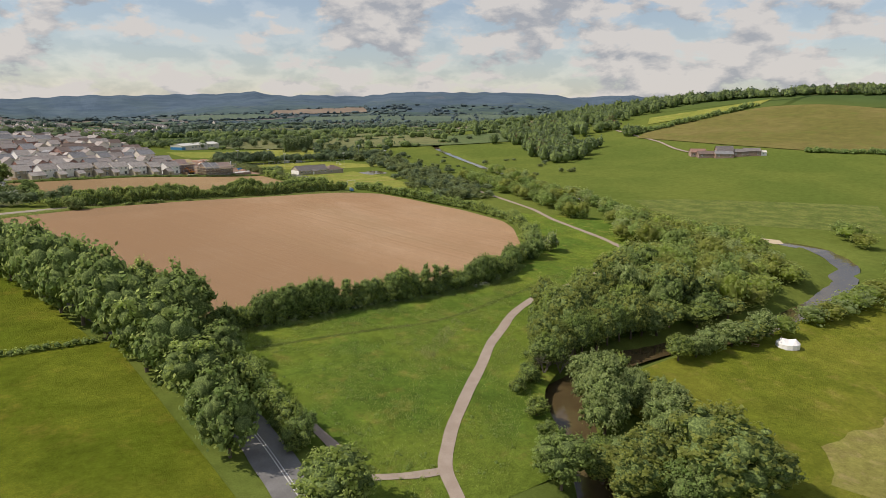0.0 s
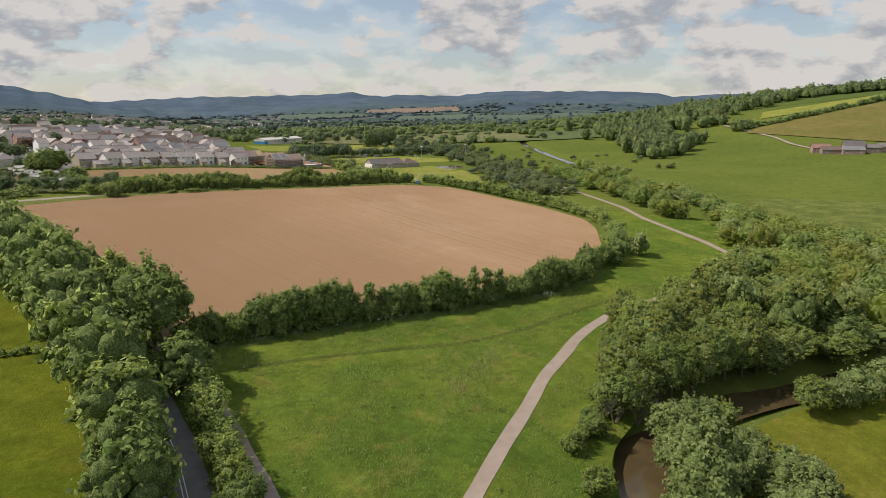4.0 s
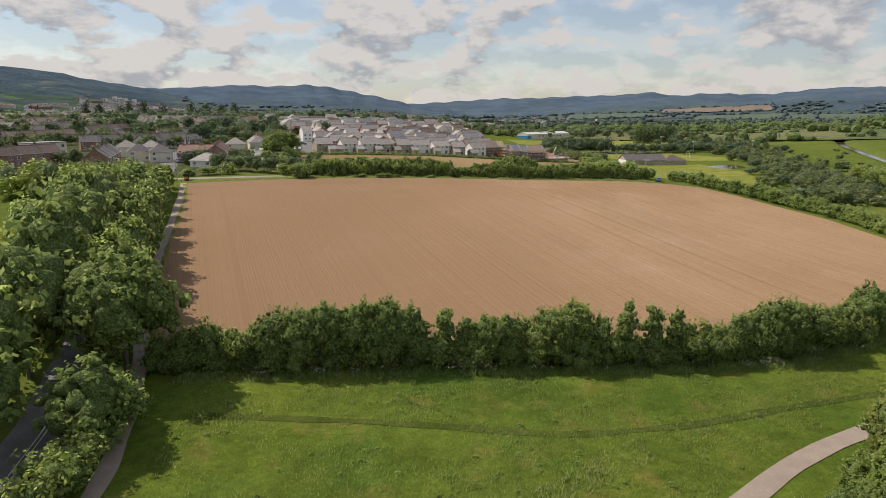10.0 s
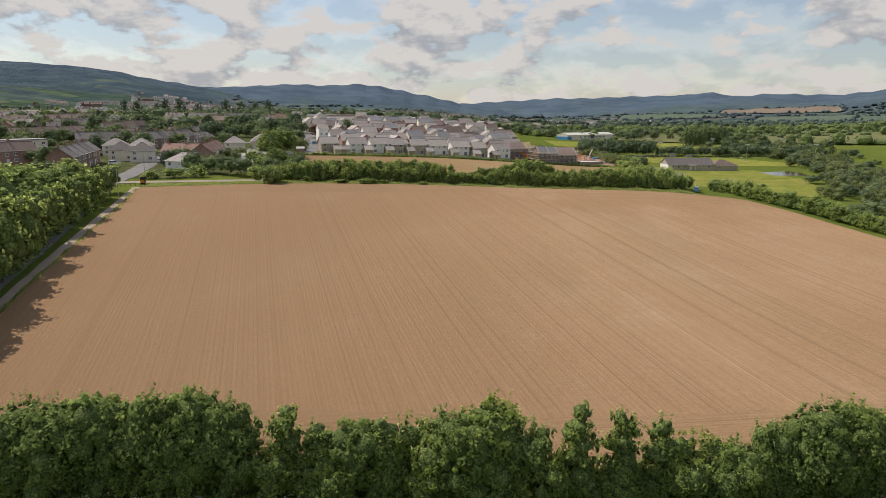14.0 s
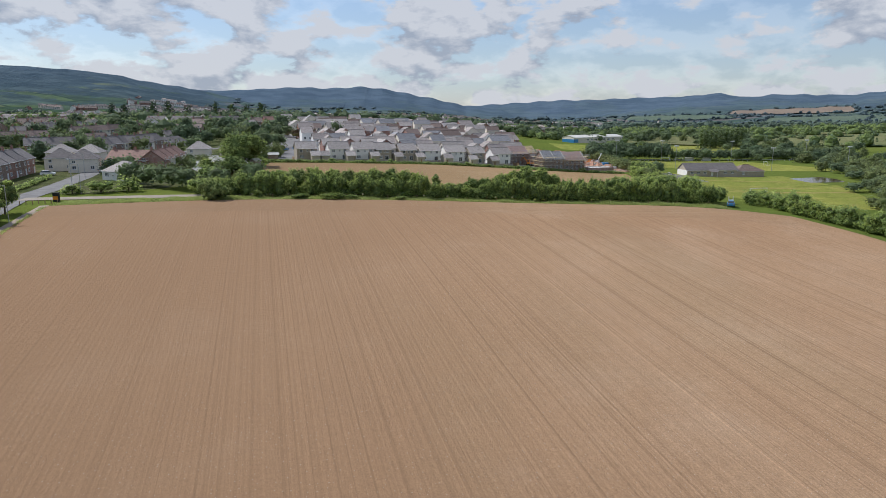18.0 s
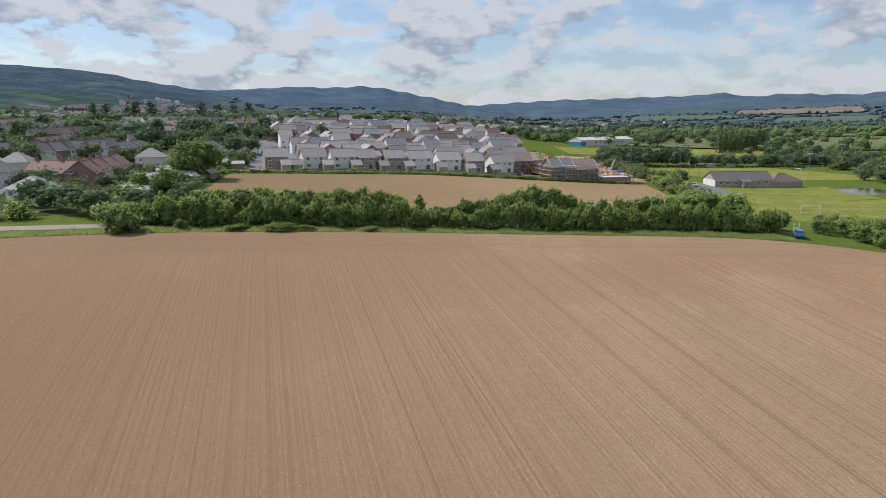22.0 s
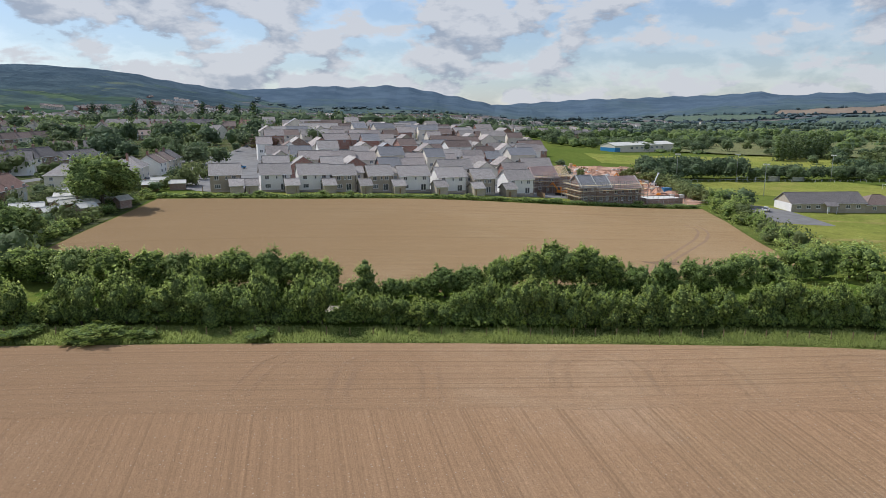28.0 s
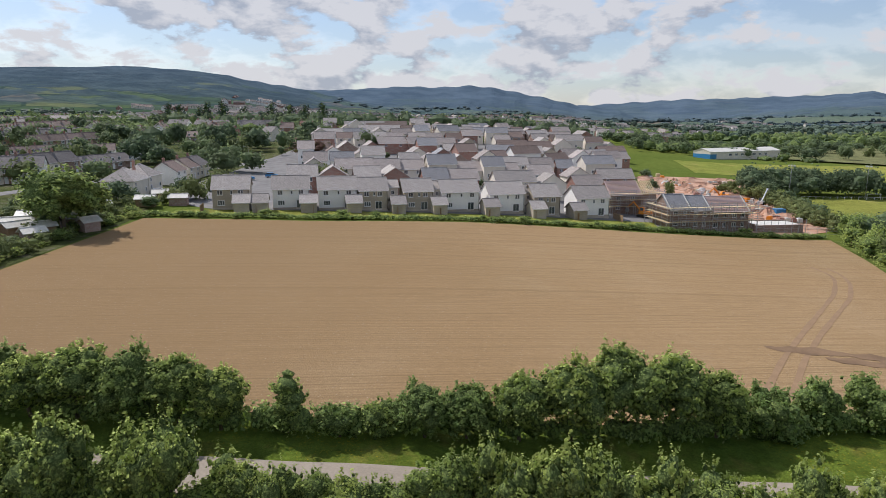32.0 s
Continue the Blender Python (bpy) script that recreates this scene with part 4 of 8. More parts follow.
        u /= np.linalg.norm(u, axis=1)[:, None]
        p = np.repeat(p, each, 0) + u * (size * rng.uniform(0.8, 2.9, len(d)) * np.repeat(rng.uniform(0.7, 1.3, len(d) // each), each))[:, None]
        d = 0.5 * d + 0.6 * u
    # a looser layer of leaves beneath the clumps
    if count > 1100:
        pick = rng.choice(lobes, int(count * 0.4), p=area / area.sum())
        e = rng.normal(0, 1, (len(pick), 3))
        e /= np.linalg.norm(e, axis=1)[:, None]
        inner = cs[pick] + e * rs[pick] * rng.uniform(0.62, 1.0, len(pick))[:, None]
        deep = np.zeros(len(inner), bool)
        for c, r in zip(cs, rs):
            deep |= ((((inner - c) / (r * 0.56)) ** 2).sum(1) < 1)
        p, d = np.concatenate([p, inner[~deep]]), np.concatenate([d, e[~deep]])
    # slender shoots that break the outline
    if count > 1100:
        high = np.argsort(p[:, 2] + rng.uniform(0, tall * 0.45, len(p)))[-max(5, count // 220):]
        up = np.linspace(0.1, 1.0, 7)
        tip = p[high][:, None] + up[None, :, None] * (np.array([0, 0, 1.0]) + 0.35 * d[high] + rng.normal(0, 0.15, (len(high), 3)))[:, None] * (size * rng.uniform(1.4, 4.0, len(high)))[:, None, None]
        p, d = np.concatenate([p, tip.reshape(-1, 3) + rng.normal(0, size * 0.3, (tip.size // 3, 3))]), np.concatenate([d, np.repeat(d[high], 7, 0)])
    v, q = sprays(rng, p, d, size)
    verts.append(v)
    quads.append(q + off)
    off += len(v)
    SOLID[(name, seed, leaf, count)] = (np.concatenate(verts), np.concatenate(tris), np.concatenate(quads))
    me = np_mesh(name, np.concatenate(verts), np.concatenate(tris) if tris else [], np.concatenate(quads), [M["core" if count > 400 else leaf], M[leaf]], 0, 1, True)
    if blossom:
        me.materials.append(M[blossom])
        idx = np.zeros(len(me.polygons), np.int32)
        me.polygons.foreach_get("material_index", idx)
        top = np.array([pl.center.z for pl in me.polygons]) > base + tall * 0.35
        idx[(idx == 1) & top & (rng.random(len(idx)) < 0.3)] = 2
        me.polygons.foreach_set("material_index", idx)
    return me


def trunk_mesh(name, seed, height, girth, limbs, spread, base):
    """A tapered trunk with limbs that rise into the crown."""
    rng = np.random.default_rng(seed)
    verts, quads = [], []

    def tube(p0, p1, r0, r1, n=6):
        o = len(verts)
        p0, p1 = Vector(p0), Vector(p1)
        q = (p1 - p0).to_track_quat("Z", "Y")
        for p, r in ((p0, r0), ((p0 + p1) / 2 + Vector(rng.normal(0, r0 * 0.5, 3)), (r0 + r1) / 2), (p1, r1)):
            for k in range(n):
                verts.append(p + q @ Vector((r * math.cos(6.283 * k / n), r * math.sin(6.283 * k / n), 0)))
        for ring in range(2):
            for k in range(n):
                a, b = o + ring * n + k, o + ring * n + (k + 1) % n
                quads.append((a, b, b + n, a + n))

    tube((0, 0, -0.4), (0, 0, height * 0.75), girth, girth * 0.35)
    for i in range(limbs):
        z, ang = base + (height * 0.7 - base) * i / max(1, limbs), i * 2.4
        tube((0, 0, z), (spread * math.cos(ang), spread * math.sin(ang), z + height * 0.22), girth * 0.45, girth * 0.12, 5)
    return np_mesh(name, np.array([v[:] for v in verts]), [], quads, [M["bark"]])


# kind: leaf, width, height, crown base, sprays, spray size, lobes, shape, category, label
KINDS = {
    "oak": ("leaf_oak", 9.0, 10.5, 1.2, 2110, 0.226, 15, "round", "tree", "broad dark green tree in full leaf"),
    "ash": ("leaf", 8.0, 10.5, 1.4, 2110, 0.208, 15, "round", "tree", "mid-green leafy tree with a billowing crown"),
    "alder": ("leaf_olive", 7.5, 11.0, 0.9, 1980, 0.208, 14, "round", "tree", "olive-green riverside tree with an uneven crown"),
    "willow": ("leaf_pale", 7.0, 7.5, 0.4, 1980, 0.185, 14, "round", "tree", "grey-green willow with fine foliage"),
    "lime": ("leaf_light", 7.0, 9.0, 1.2, 1980, 0.196, 14, "round", "tree", "fresh light green tree in full leaf"),
    "beech": ("leaf_copper", 7.5, 9.0, 1.2, 1450, 0.238, 10, "round", "tree", "copper-red tree among green ones"),
    "shrub": ("leaf", 4.6, 5.0, 0.1, 1520, 0.125, 10, "shrub", "shrub", "dense green hedgerow shrub"),
    "thorn": ("leaf_dark", 4.4, 5.0, 0.1, 1520, 0.119, 10, "shrub", "shrub", "dark green hawthorn of a hedgerow"),
    "hazel": ("leaf_light", 4.2, 5.0, 0.1, 1390, 0.129, 10, "shrub", "shrub", "light green leafy hazel of a hedgerow"),
    "sapling": ("leaf", 2.6, 6.0, 0.6, 1100, 0.11, 8, "poplar", "tree", "slim young tree standing out of a hedge"),
    "sallow": ("leaf_pale", 6.0, 4.6, 0.1, 1580, 0.155, 12, "shrub", "shrub", "round grey-green sallow bush"),
    "may": ("leaf_light", 5.0, 5.5, 0.3, 1320, 0.167, 9, "shrub", "shrub", "hawthorn covered in white blossom"),
    "poplar": ("leaf_grove", 3.6, 15.0, 0.8, 1200, 0.28, 12, "poplar", "tree", "tall narrow poplar in a row"),
    "fir": ("needle", 4.0, 11.0, 0.4, 1400, 0.26, 12, "poplar", "tree", "dark columnar conifer among houses"),
    "far_tree": ("leaf_town", 9.0, 9.5, 0.6, 220, 0.528, 8, "round", "tree", "dark green rounded tree in the distance"),
    "far_ash": ("leaf_grove", 9.0, 9.5, 0.6, 220, 0.528, 8, "round", "tree", "mid-green rounded tree in the distance"),
    "far_scrub": ("leaf_scrub", 6.0, 4.5, 0.1, 170, 0.390, 6, "shrub", "shrub", "low mid-green scrub bush"),
}
PLANTS = {}
for kind, (leaf, w, h, base, count, size, lobes, shape, cat, label) in KINDS.items():
    variants = []
    for v in range(2 if kind.startswith("far") or kind in ("beech", "may") else 4):
        seed = sum(map(ord, kind)) * 7 + v
        crown = crown_mesh("crown", seed, w, h, base, leaf, count, size, lobes, shape, True, "blossom" if kind == "may" else None)
        trunk = trunk_mesh("trunk", seed, h, 0.022 * h + 0.05, 5 if shape in ("round", "shrub") else 0, w * 0.28, max(0.5, base))
        solid = SOLID[("crown", seed, leaf, count)]
        coarse = crown
        if not kind.startswith("far"):
            flower = "blossom" if kind == "may" else None
            crown_mesh("crown", seed, w, h, base, leaf, int(count * 0.11), size * 2.6, lobes, shape, True, flower)
            solid = SOLID[("crown", seed, leaf, int(count * 0.11))]
            coarse = crown_mesh("crown", seed, w, h, base, leaf, int(count * 0.36), size * 1.6, lobes, shape, True, flower)
        variants.append((crown, trunk, solid, coarse))
    PLANTS[kind] = variants
# plants farther than this from the flown strip of land have coarser leaves
STRIP = np.array([(-116, -256), (-60, -215), (-28, -178), (-10, -95), (0, 0)], float)


def off_strip(x, y):
    a, b = STRIP[:-1], STRIP[1:] - STRIP[:-1]
    u = np.clip((((x, y) - a) * b).sum(1) / (b * b).sum(1), 0, 1)
    return float(np.hypot(*((x, y) - a - u[:, None] * b).T).min())


prng = random.Random(7)


def plant(kind, x, y, height=None, width=None, group="", label="", z=None):
    """One tree or shrub, standing on the land."""
    leaf, w, h, base, count, size, lobes, shape, cat, words = KINDS[kind]
    crown, trunk, solid, coarse = prng.choice(PLANTS[kind])
    if off_strip(x, y) > (46 if y < -122 else (68 if group == "trees along the road" else 58) if y < 0 else 78 if y < 58 else 20) and (group or not label):
        crown = coarse
    sz = (height or h) / h
    sx = (width / w) if width else (0.5 * sz + 0.5) * prng.uniform(0.9, 1.12)
    if group and (kind.startswith("far") or cat == "tree" and kind not in ("poplar", "fir") and off_strip(x, y) > (90 if y > 0 else 76) and group != "trees along the road"):
        m = np.array([[math.cos(ang := prng.uniform(0, 6.28)), -math.sin(ang), 0], [math.sin(ang), math.cos(ang), 0], [0, 0, 1]]) * (sx, sx, sz)
        BATCH.setdefault((group, leaf), []).append((solid, m, (x, y, tz(x, y) - 0.05)))
        return None
    ob = new("shrub" if cat == "shrub" else "tree")
    ob.empty_display_size = 0.3
    ob.matrix_basis = Matrix.LocRotScale((x, y, (tz(x, y) if z is None else z) - 0.05), Euler((0, 0, prng.uniform(0, 6.28))), (sx, sx * prng.uniform(0.9, 1.1), sz))
    for nm, me in (("trunk", trunk), ("crown", crown)):
        o = new(nm, me)
        o.parent = ob
    tagged(ob, label or words, cat, group)
    return ob


def along(line, gap, jitter=0.3):
    """Points along a line, about gap apart."""
    p = np.array(line, float)
    n = max(2, int(np.hypot(*np.diff(p, axis=0).T).sum() / gap))
    for x, y in resample(line, n):
        yield x + prng.uniform(-jitter, jitter) * gap, y + prng.uniform(-jitter, jitter) * gap


def hedge_body(name, line, width, height, leaf, label, gap=1.4, size=0.17, per=120, group=""):
    """The closed lower part of a hedge: sections of inner mass and outer sprays."""
    rng = np.random.default_rng(len(line) * 31 + int(abs(line[0][0]) * 3))
    bv, bf = ico(1)
    pts = list(along(line, gap, 0.2))
    ob = new(name)
    for k in range(0, len(pts), 6):
        verts, tris, leaves, off = [], [], [], 0
        for x, y in pts[k : k + 6]:
            h = height * rng.uniform(0.75, 1.15)
            w = width * rng.uniform(0.85, 1.15) / 2
            c = np.array([x, y, tz(x, y) + h * 0.42])
            r = np.array([max(w, gap * 0.75), max(w, gap * 0.75), h * 0.55])
            verts.append(c + bv * r * 0.62 * (1 + 0.16 * rng.normal(0, 1, (len(bv), 1))))
            tris.append(bf + off)
            off += len(bv)
            d = rng.normal(0, 1, (per, 3))
            d[:, 2] = np.abs(d[:, 2]) * 0.9 - 0.3
            d /= np.linalg.norm(d, axis=1)[:, None]
            leaves.append((c + d * r * rng.uniform(0.66, 1.14, per)[:, None], d))
        p, d = (np.concatenate(v) for v in zip(*leaves))
        v, q = sprays(rng, p, d, size)
        verts.append(v)
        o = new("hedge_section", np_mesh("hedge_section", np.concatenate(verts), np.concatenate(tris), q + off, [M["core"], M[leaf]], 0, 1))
        o.parent = ob
        tagged(o, kind="stuff")
    return tagged(ob, label, "hedge", group)


# the tall hedge between meadow and ploughed field
NEAR_HEDGE = [(-73, -119.5), (-40, -118.5), (-10, -118.8), (12, -117), (24, -112), (34, -106)]
hedge_body("hedge", NEAR_HEDGE, 4.2, 3.6, "leaf_dark", "tall dark green hedge between meadow and ploughed field", 1.5)
near_tops = [(-70, 5.5), (-66.5, 6), (-63, 5.2), (-59, 7.5), (-55.5, 8.0), (-52, 8.6), (-48.5, 8.8), (-45, 9.0), (-42, 8.0), (-37, 7.6), (-33.5, 6.4), (-31, 6.8),
             (-28.5, 7.0), (-25, 5.6), (-22, 7.6), (-19.5, 8.3), (-16.5, 6.4), (-12.6, 8.6), (-8.6, 8.2), (-5.2, 7.4), (-2, 5.4), (2, 5.0), (5, 6.0), (9, 8.2), (12.5, 8.6), (16, 7.2),
             (20, 5.6), (24, 6.0), (28, 6.4), (32, 7.4)]
for x, h in near_tops:
    y = float(np.interp(x, [p[0] for p in NEAR_HEDGE], [p[1] for p in NEAR_HEDGE]))
    slim = x in (-37, -33.5, -28.5, -12.6, -8.6, -5.2)
    big = h > 6.6 and not slim
    plant("sapling" if slim else prng.choice(("ash", "oak", "oak")) if big else prng.choice(("shrub", "thorn", "thorn", "hazel")), x + prng.uniform(-0.4, 0.4), y + prng.uniform(-0.5, 0.5), h,
          3.2 if slim else prng.uniform(5.6, 6.6) if big else prng.uniform(4.6, 5.8), "shrubs of the near hedge")
for x, y in along(NEAR_HEDGE, 2.6, 0.3):
    plant(prng.choice(("shrub", "thorn", "hazel")), x, y - prng.uniform(0.6, 1.6), prng.uniform(3.4, 4.8), prng.uniform(3.6, 4.6), "shrubs of the near hedge")

# the hedge on the ploughed field's river side
EAST_HEDGE = [(36, -104.5), (52, -98), (63, -86), (76, -70), (90, -49), (92, -17), (83, 16), (76, 30), (72, 40)]
hedge_body("hedge", EAST_HEDGE, 3.8, 3.0, "leaf", "green hedge along the field towards the river path", 1.8, 0.24, 40)
for x, y in along(EAST_HEDGE, 2.9, 0.3):
    plant(prng.choice(("shrub", "thorn", "hazel", "shrub")), x + prng.uniform(-0.6, 1.6), y + prng.uniform(-1, 1), prng.uniform(3.8, 6.0), prng.uniform(4.2, 6.0), "shrubs of the river-side hedge")
for x, y, h in ((57, -93, 7), (63, -88, 6.8), (47, -103, 7.2), (71, -78, 6.5)):
    plant("thorn", x, y, h, 6.5, "shrubs of the river-side hedge")
plant("may", 61, -97.5, 7.0, 6.4, label="hawthorn in white blossom at the field corner")

# two hedges along the lane at the field's far end
LANE_HEDGE = [(-78, 28), (-60, 27.5), (-36, 30.6), (-21, 33), (-9, 34.6), (5, 36.6), (22, 39), (40, 41), (53, 42)]
hedge_body("hedge", LANE_HEDGE, 3.0, 2.3, "leaf", "green hedge between verge and lane", 1.5)
for x, y in along(LANE_HEDGE, 2.1, 0.3):
    low = 0.62 if -18.5 < x < -7.5 else 1.0
    plant(prng.choice(("shrub", "shrub", "hazel", "hazel")), x, y + prng.uniform(-0.5, 0.9) * low, prng.uniform(3.6, 5.8) * low, prng.uniform(3.4, 4.6) * (0.5 + 0.5 * low), "shrubs of the lane hedge")
TREE_HEDGE = [(-72, 45), (-50, 42), (-35, 42), (-19, 44), (8, 50), (32, 58), (56, 74)]
hedge_body("hedge", TREE_HEDGE, 3.4, 2.6, "leaf_dark", "dark hedge below the trees of the upper field", 1.6)
for x, w, h, kind in ((-66, 6, 4.8, "ash"), (-62, 5.5, 5.0, "lime"), (-57, 6, 5.6, "willow"), (-52, 5.5, 5.8, "lime"), (-47, 5.5, 5.6, "lime"), (-43, 5, 5.4, "willow"), (-39.5, 4.6, 5.4, "lime"), (-36, 5.5, 6.2, "ash"),
                      (-32, 5.5, 6.2, "oak"), (-28, 5, 6.0, "ash"), (-24.5, 4.2, 5.2, "lime"), (-19.5, 2.6, 5.2, "sapling"), (-15.5, 3.6, 2.8, "thorn"), (-12.5, 3.4, 2.6, "shrub"), (-9.2, 4.6, 4.4, "oak"), (-6, 4.4, 4.6, "oak"),
                      (-2, 4.8, 6.0, "ash"), (2, 5.6, 7.0, "lime"), (6, 6, 7.6, "ash"), (10, 5.6, 7.4, "lime"), (13.6, 4.8, 6.0, "ash"), (18, 4.6, 4.2, "thorn"), (22.5, 4.8, 4.6, "thorn"), (27, 4.8, 4.8, "thorn"),
                      (31.5, 5, 5.0, "thorn"), (36, 5, 5.2, "shrub"), (41, 5.5, 5.4, "shrub"), (47, 6, 5.8, "shrub"), (53, 6, 6.4, "ash"), (59, 6, 6.0, "shrub")):
    y = float(np.interp(x, [p[0] for p in TREE_HEDGE], [p[1] for p in TREE_HEDGE]))
    plant(kind, x, y + prng.uniform(-0.6, 0.6), h, w, "trees of the upper field hedge")
plant("sallow", -71.5, 20.8, 4.6, 6.6, label="round grey-green bush standing before the lane hedge")
for x, y, h, w in ((-44.5, 24.6, 1.5, 6.5), (-52, 24.0, 1.2, 4.5), (-40, 25.6, 1.1, 4.0), (-62, 23.4, 2.0, 2.6), (-28, 27.4, 0.9, 3.5)):
    plant("shrub", x, y, h, w, label="low green bramble mound on the verge")
plant("hazel", 10.5, 35.8, 3.0, 2.8, label="small bright bush on the verge")

for x, y, h, w in ((55.5, 43.4, 4.0, 4.4), (58, 47, 4.2, 5), (67, 46, 3.6, 4.2), (70, 50, 4.2, 5), (74, 52, 4.4, 5.5), (72, 45, 3.8, 4.6), (79, 55, 4.2, 5.5), (84, 57, 4, 5.5), (90, 60, 4, 5.5)):
    plant(prng.choice(("shrub", "thorn", "shrub")), x, y, h, w, "shrubs by the field gateway")

# scrub between the upper field and the sports ground
for x, y in along([(59, 86), (64, 112), (69, 140), (72, 172)], 2.8, 0.4):
    plant(prng.choice(("shrub", "thorn", "hazel", "far_scrub")), x + prng.uniform(-0.5, 3.5), y, prng.uniform(3.2, 5.8), prng.uniform(4, 6), "scrub beside the sports ground")
for x, y, h in ((74, 178, 6.5), (79, 184, 6), (78, 171, 6.5), (84, 196, 5), (61, 72, 6.2), (63, 80, 6)):
    plant(prng.choice(("ash", "shrub", "thorn")), x, y, h, 6.6, "scrub beside the sports ground")
for x, y in along([(64, 269), (70, 256), (73, 245), (74, 232), (74, 216), (72.5, 200), (75, 187)], 2.6, 0.35):
    plant("far_scrub", x + prng.uniform(-0.6, 2.2), y, prng.uniform(3.0, 5.2), prng.uniform(4.2, 6.0), "scrub beside the building site")
for x, y, h, w in ((79, 183, 6.2, 7.5), (84, 186, 5.6, 7), (88, 190, 6.4, 7), (77, 178, 6, 7), (81, 192, 5, 6), (77, 208, 5.6, 6.5), (78, 224, 5.4, 6.5), (76, 252, 7, 7), (81, 246, 5, 5.5)):
    plant("far_ash", x, y, h, w, "scrub beside the building site")
BACK_HEDGE = [(-86, 128), (-51.5, 136), (-17, 151.5), (24, 163), (50, 170.5), (68, 177.5)]
hedge_body("hedge", BACK_HEDGE, 2.8, 1.35, "leaf_dark", "low dark hedge between the upper field and gardens", 1.3, 0.17, 60)
for x, y in along(BACK_HEDGE, 3.6, 0.4):
    if prng.random() < 0.55:
        plant(prng.choice(("thorn", "shrub", "thorn")), x, y + prng.uniform(-0.6, 0.8), prng.uniform(1.1, 2.0), prng.uniform(2.6, 4.4), "shrubs of the garden hedge")
for x, y in along([(-74, 53), (-80, 80), (-87, 110), (-87, 126)], 1.9, 0.3):
    plant(prng.choice(("shrub", "thorn", "hazel", "far_scrub")), x - prng.uniform(0, 2.6), y, prng.uniform(1.2, 3.0), prng.uniform(2.2, 4.0), "garden-side scrub")
plant("oak", -89.5, 107, 12.6, 14.5, label="very large dark green tree beside the allotments")
plant("oak", -94.5, 113, 11.0, 11.5, label="large dark green tree beside the allotments")
plant("oak", -80.5, 66, 7.2, 8.6, label="dark green tree by garden sheds")
plant("lime", -91, 72, 5.5, 5, label="dark conifer by garden sheds")

# trees along the road and footpath
def road_x(y):
    return float(np.interp(y, [p[1] for p in ROAD[:14]], [p[0] for p in ROAD[:14]]))


for x, y, h, w, kind in ((-84.6, -166, 12, 9, "oak"), (-83.8, -158, 11.5, 9, "oak"), (-83.6, -149, 13, 10.5, "ash"), (-84.6, -140, 15.5, 11.5, "oak"), (-87, -131, 16.5, 11.5, "ash"), (-87.5, -121, 18, 12.5, "oak"), (-89.5, -111, 19, 13, "oak"),
                         (-74.6, -136, 9, 8.5, "oak"), (-76.5, -120, 16.4, 14.5, "oak"), (-82.4, -109, 15.4, 11.5, "ash"), (-85, -99, 14, 9.4, "oak"), (-92, -101, 19.6, 13, "oak"), (-94.5, -91, 20, 13, "oak"), (-96.5, -81, 19.4, 12.5, "oak"),
                         (-87.4, -89, 13.6, 9, "ash"), (-89.6, -79, 13.4, 8.8, "oak"), (-99, -71, 18, 12, "oak"), (-92, -69, 12.8, 8.4, "oak"), (-101, -62, 16.4, 11, "oak"), (-94.4, -59, 12.2, 8, "ash"), (-103.5, -52, 14.8, 10.5, "oak"), (-97, -49, 11.2, 7.8, "oak"),
                         (-106, -42, 12, 10, "oak"), (-100, -38, 10, 7, "ash"), (-108.5, -32, 11.4, 9.5, "oak"), (-102.6, -27, 9.6, 7, "oak"), (-111, -22, 10.6, 9, "oak"), (-105, -17, 9, 6.6, "ash"), (-113.5, -12, 10, 8.5, "oak"), (-107.4, -7, 8.4, 6.4, "oak"),
                         (-116, -2, 9.4, 8, "oak"), (-109.6, 3, 7.6, 6, "ash")):
    plant(kind, x, y, h, w, "trees along the road")
for x, y in along([(-76, -128), (-80, -110), (-86, -88), (-92, -64), (-98.5, -36), (-106, -4)], 4.6, 0.25):
    plant(prng.choice(("shrub", "thorn", "hazel")), x - 1.8, y, prng.uniform(3.0, 4.6), prng.uniform(4.0, 5.0), "shrubs under the roadside trees")
plant("lime", -77.6, -185.8, 10.2, 11.0, label="light green roadside tree beside the road verge")
for k in range(18):
    plant(prng.choice(("shrub", "thorn", "hazel")), -73.4 + prng.uniform(-0.7, 0.7), -168 + k * 2.3, prng.uniform(4.0, 5.6), prng.uniform(4.4, 5.4), "shrubs between road and footpath")
plant("shrub", -75.3, -169, 4.0, 4.6, label="green shrub on the road verge")
hedge_body("hedge", [(-250, -96), (-160, -105), (-92, -112)], 1.6, 1.6, "leaf_dark", "low clipped hedge between two pastures", 1.6, 0.24, 30)
for i in range(46):
    x, y = prng.uniform(-175, -104), prng.uniform(-52, 18)
    if x < road_x(y) - 8 and not (-150 < x < -112 and -45 < y < -16):
        plant(prng.choice(("oak", "ash", "lime", "far_ash", "alder")), x, y, prng.uniform(6.5, 10), prng.uniform(6, 9), "trees between road and houses")

hedge_body("hedge", [(-126, 26), (-131, 46), (-137, 66)], 1.6, 1.6, "leaf_dark", "clipped dark hedge beside the town road", 1.4, 0.24, 36)

# woods on the river banks
wood = random.Random(11)


def bank_y(x):
    return float(np.interp(x, [-30, -20, 0, 40, 60, 100, 122, 135], [-171, -166, -165.5, -170, -171, -167, -144, -132]))


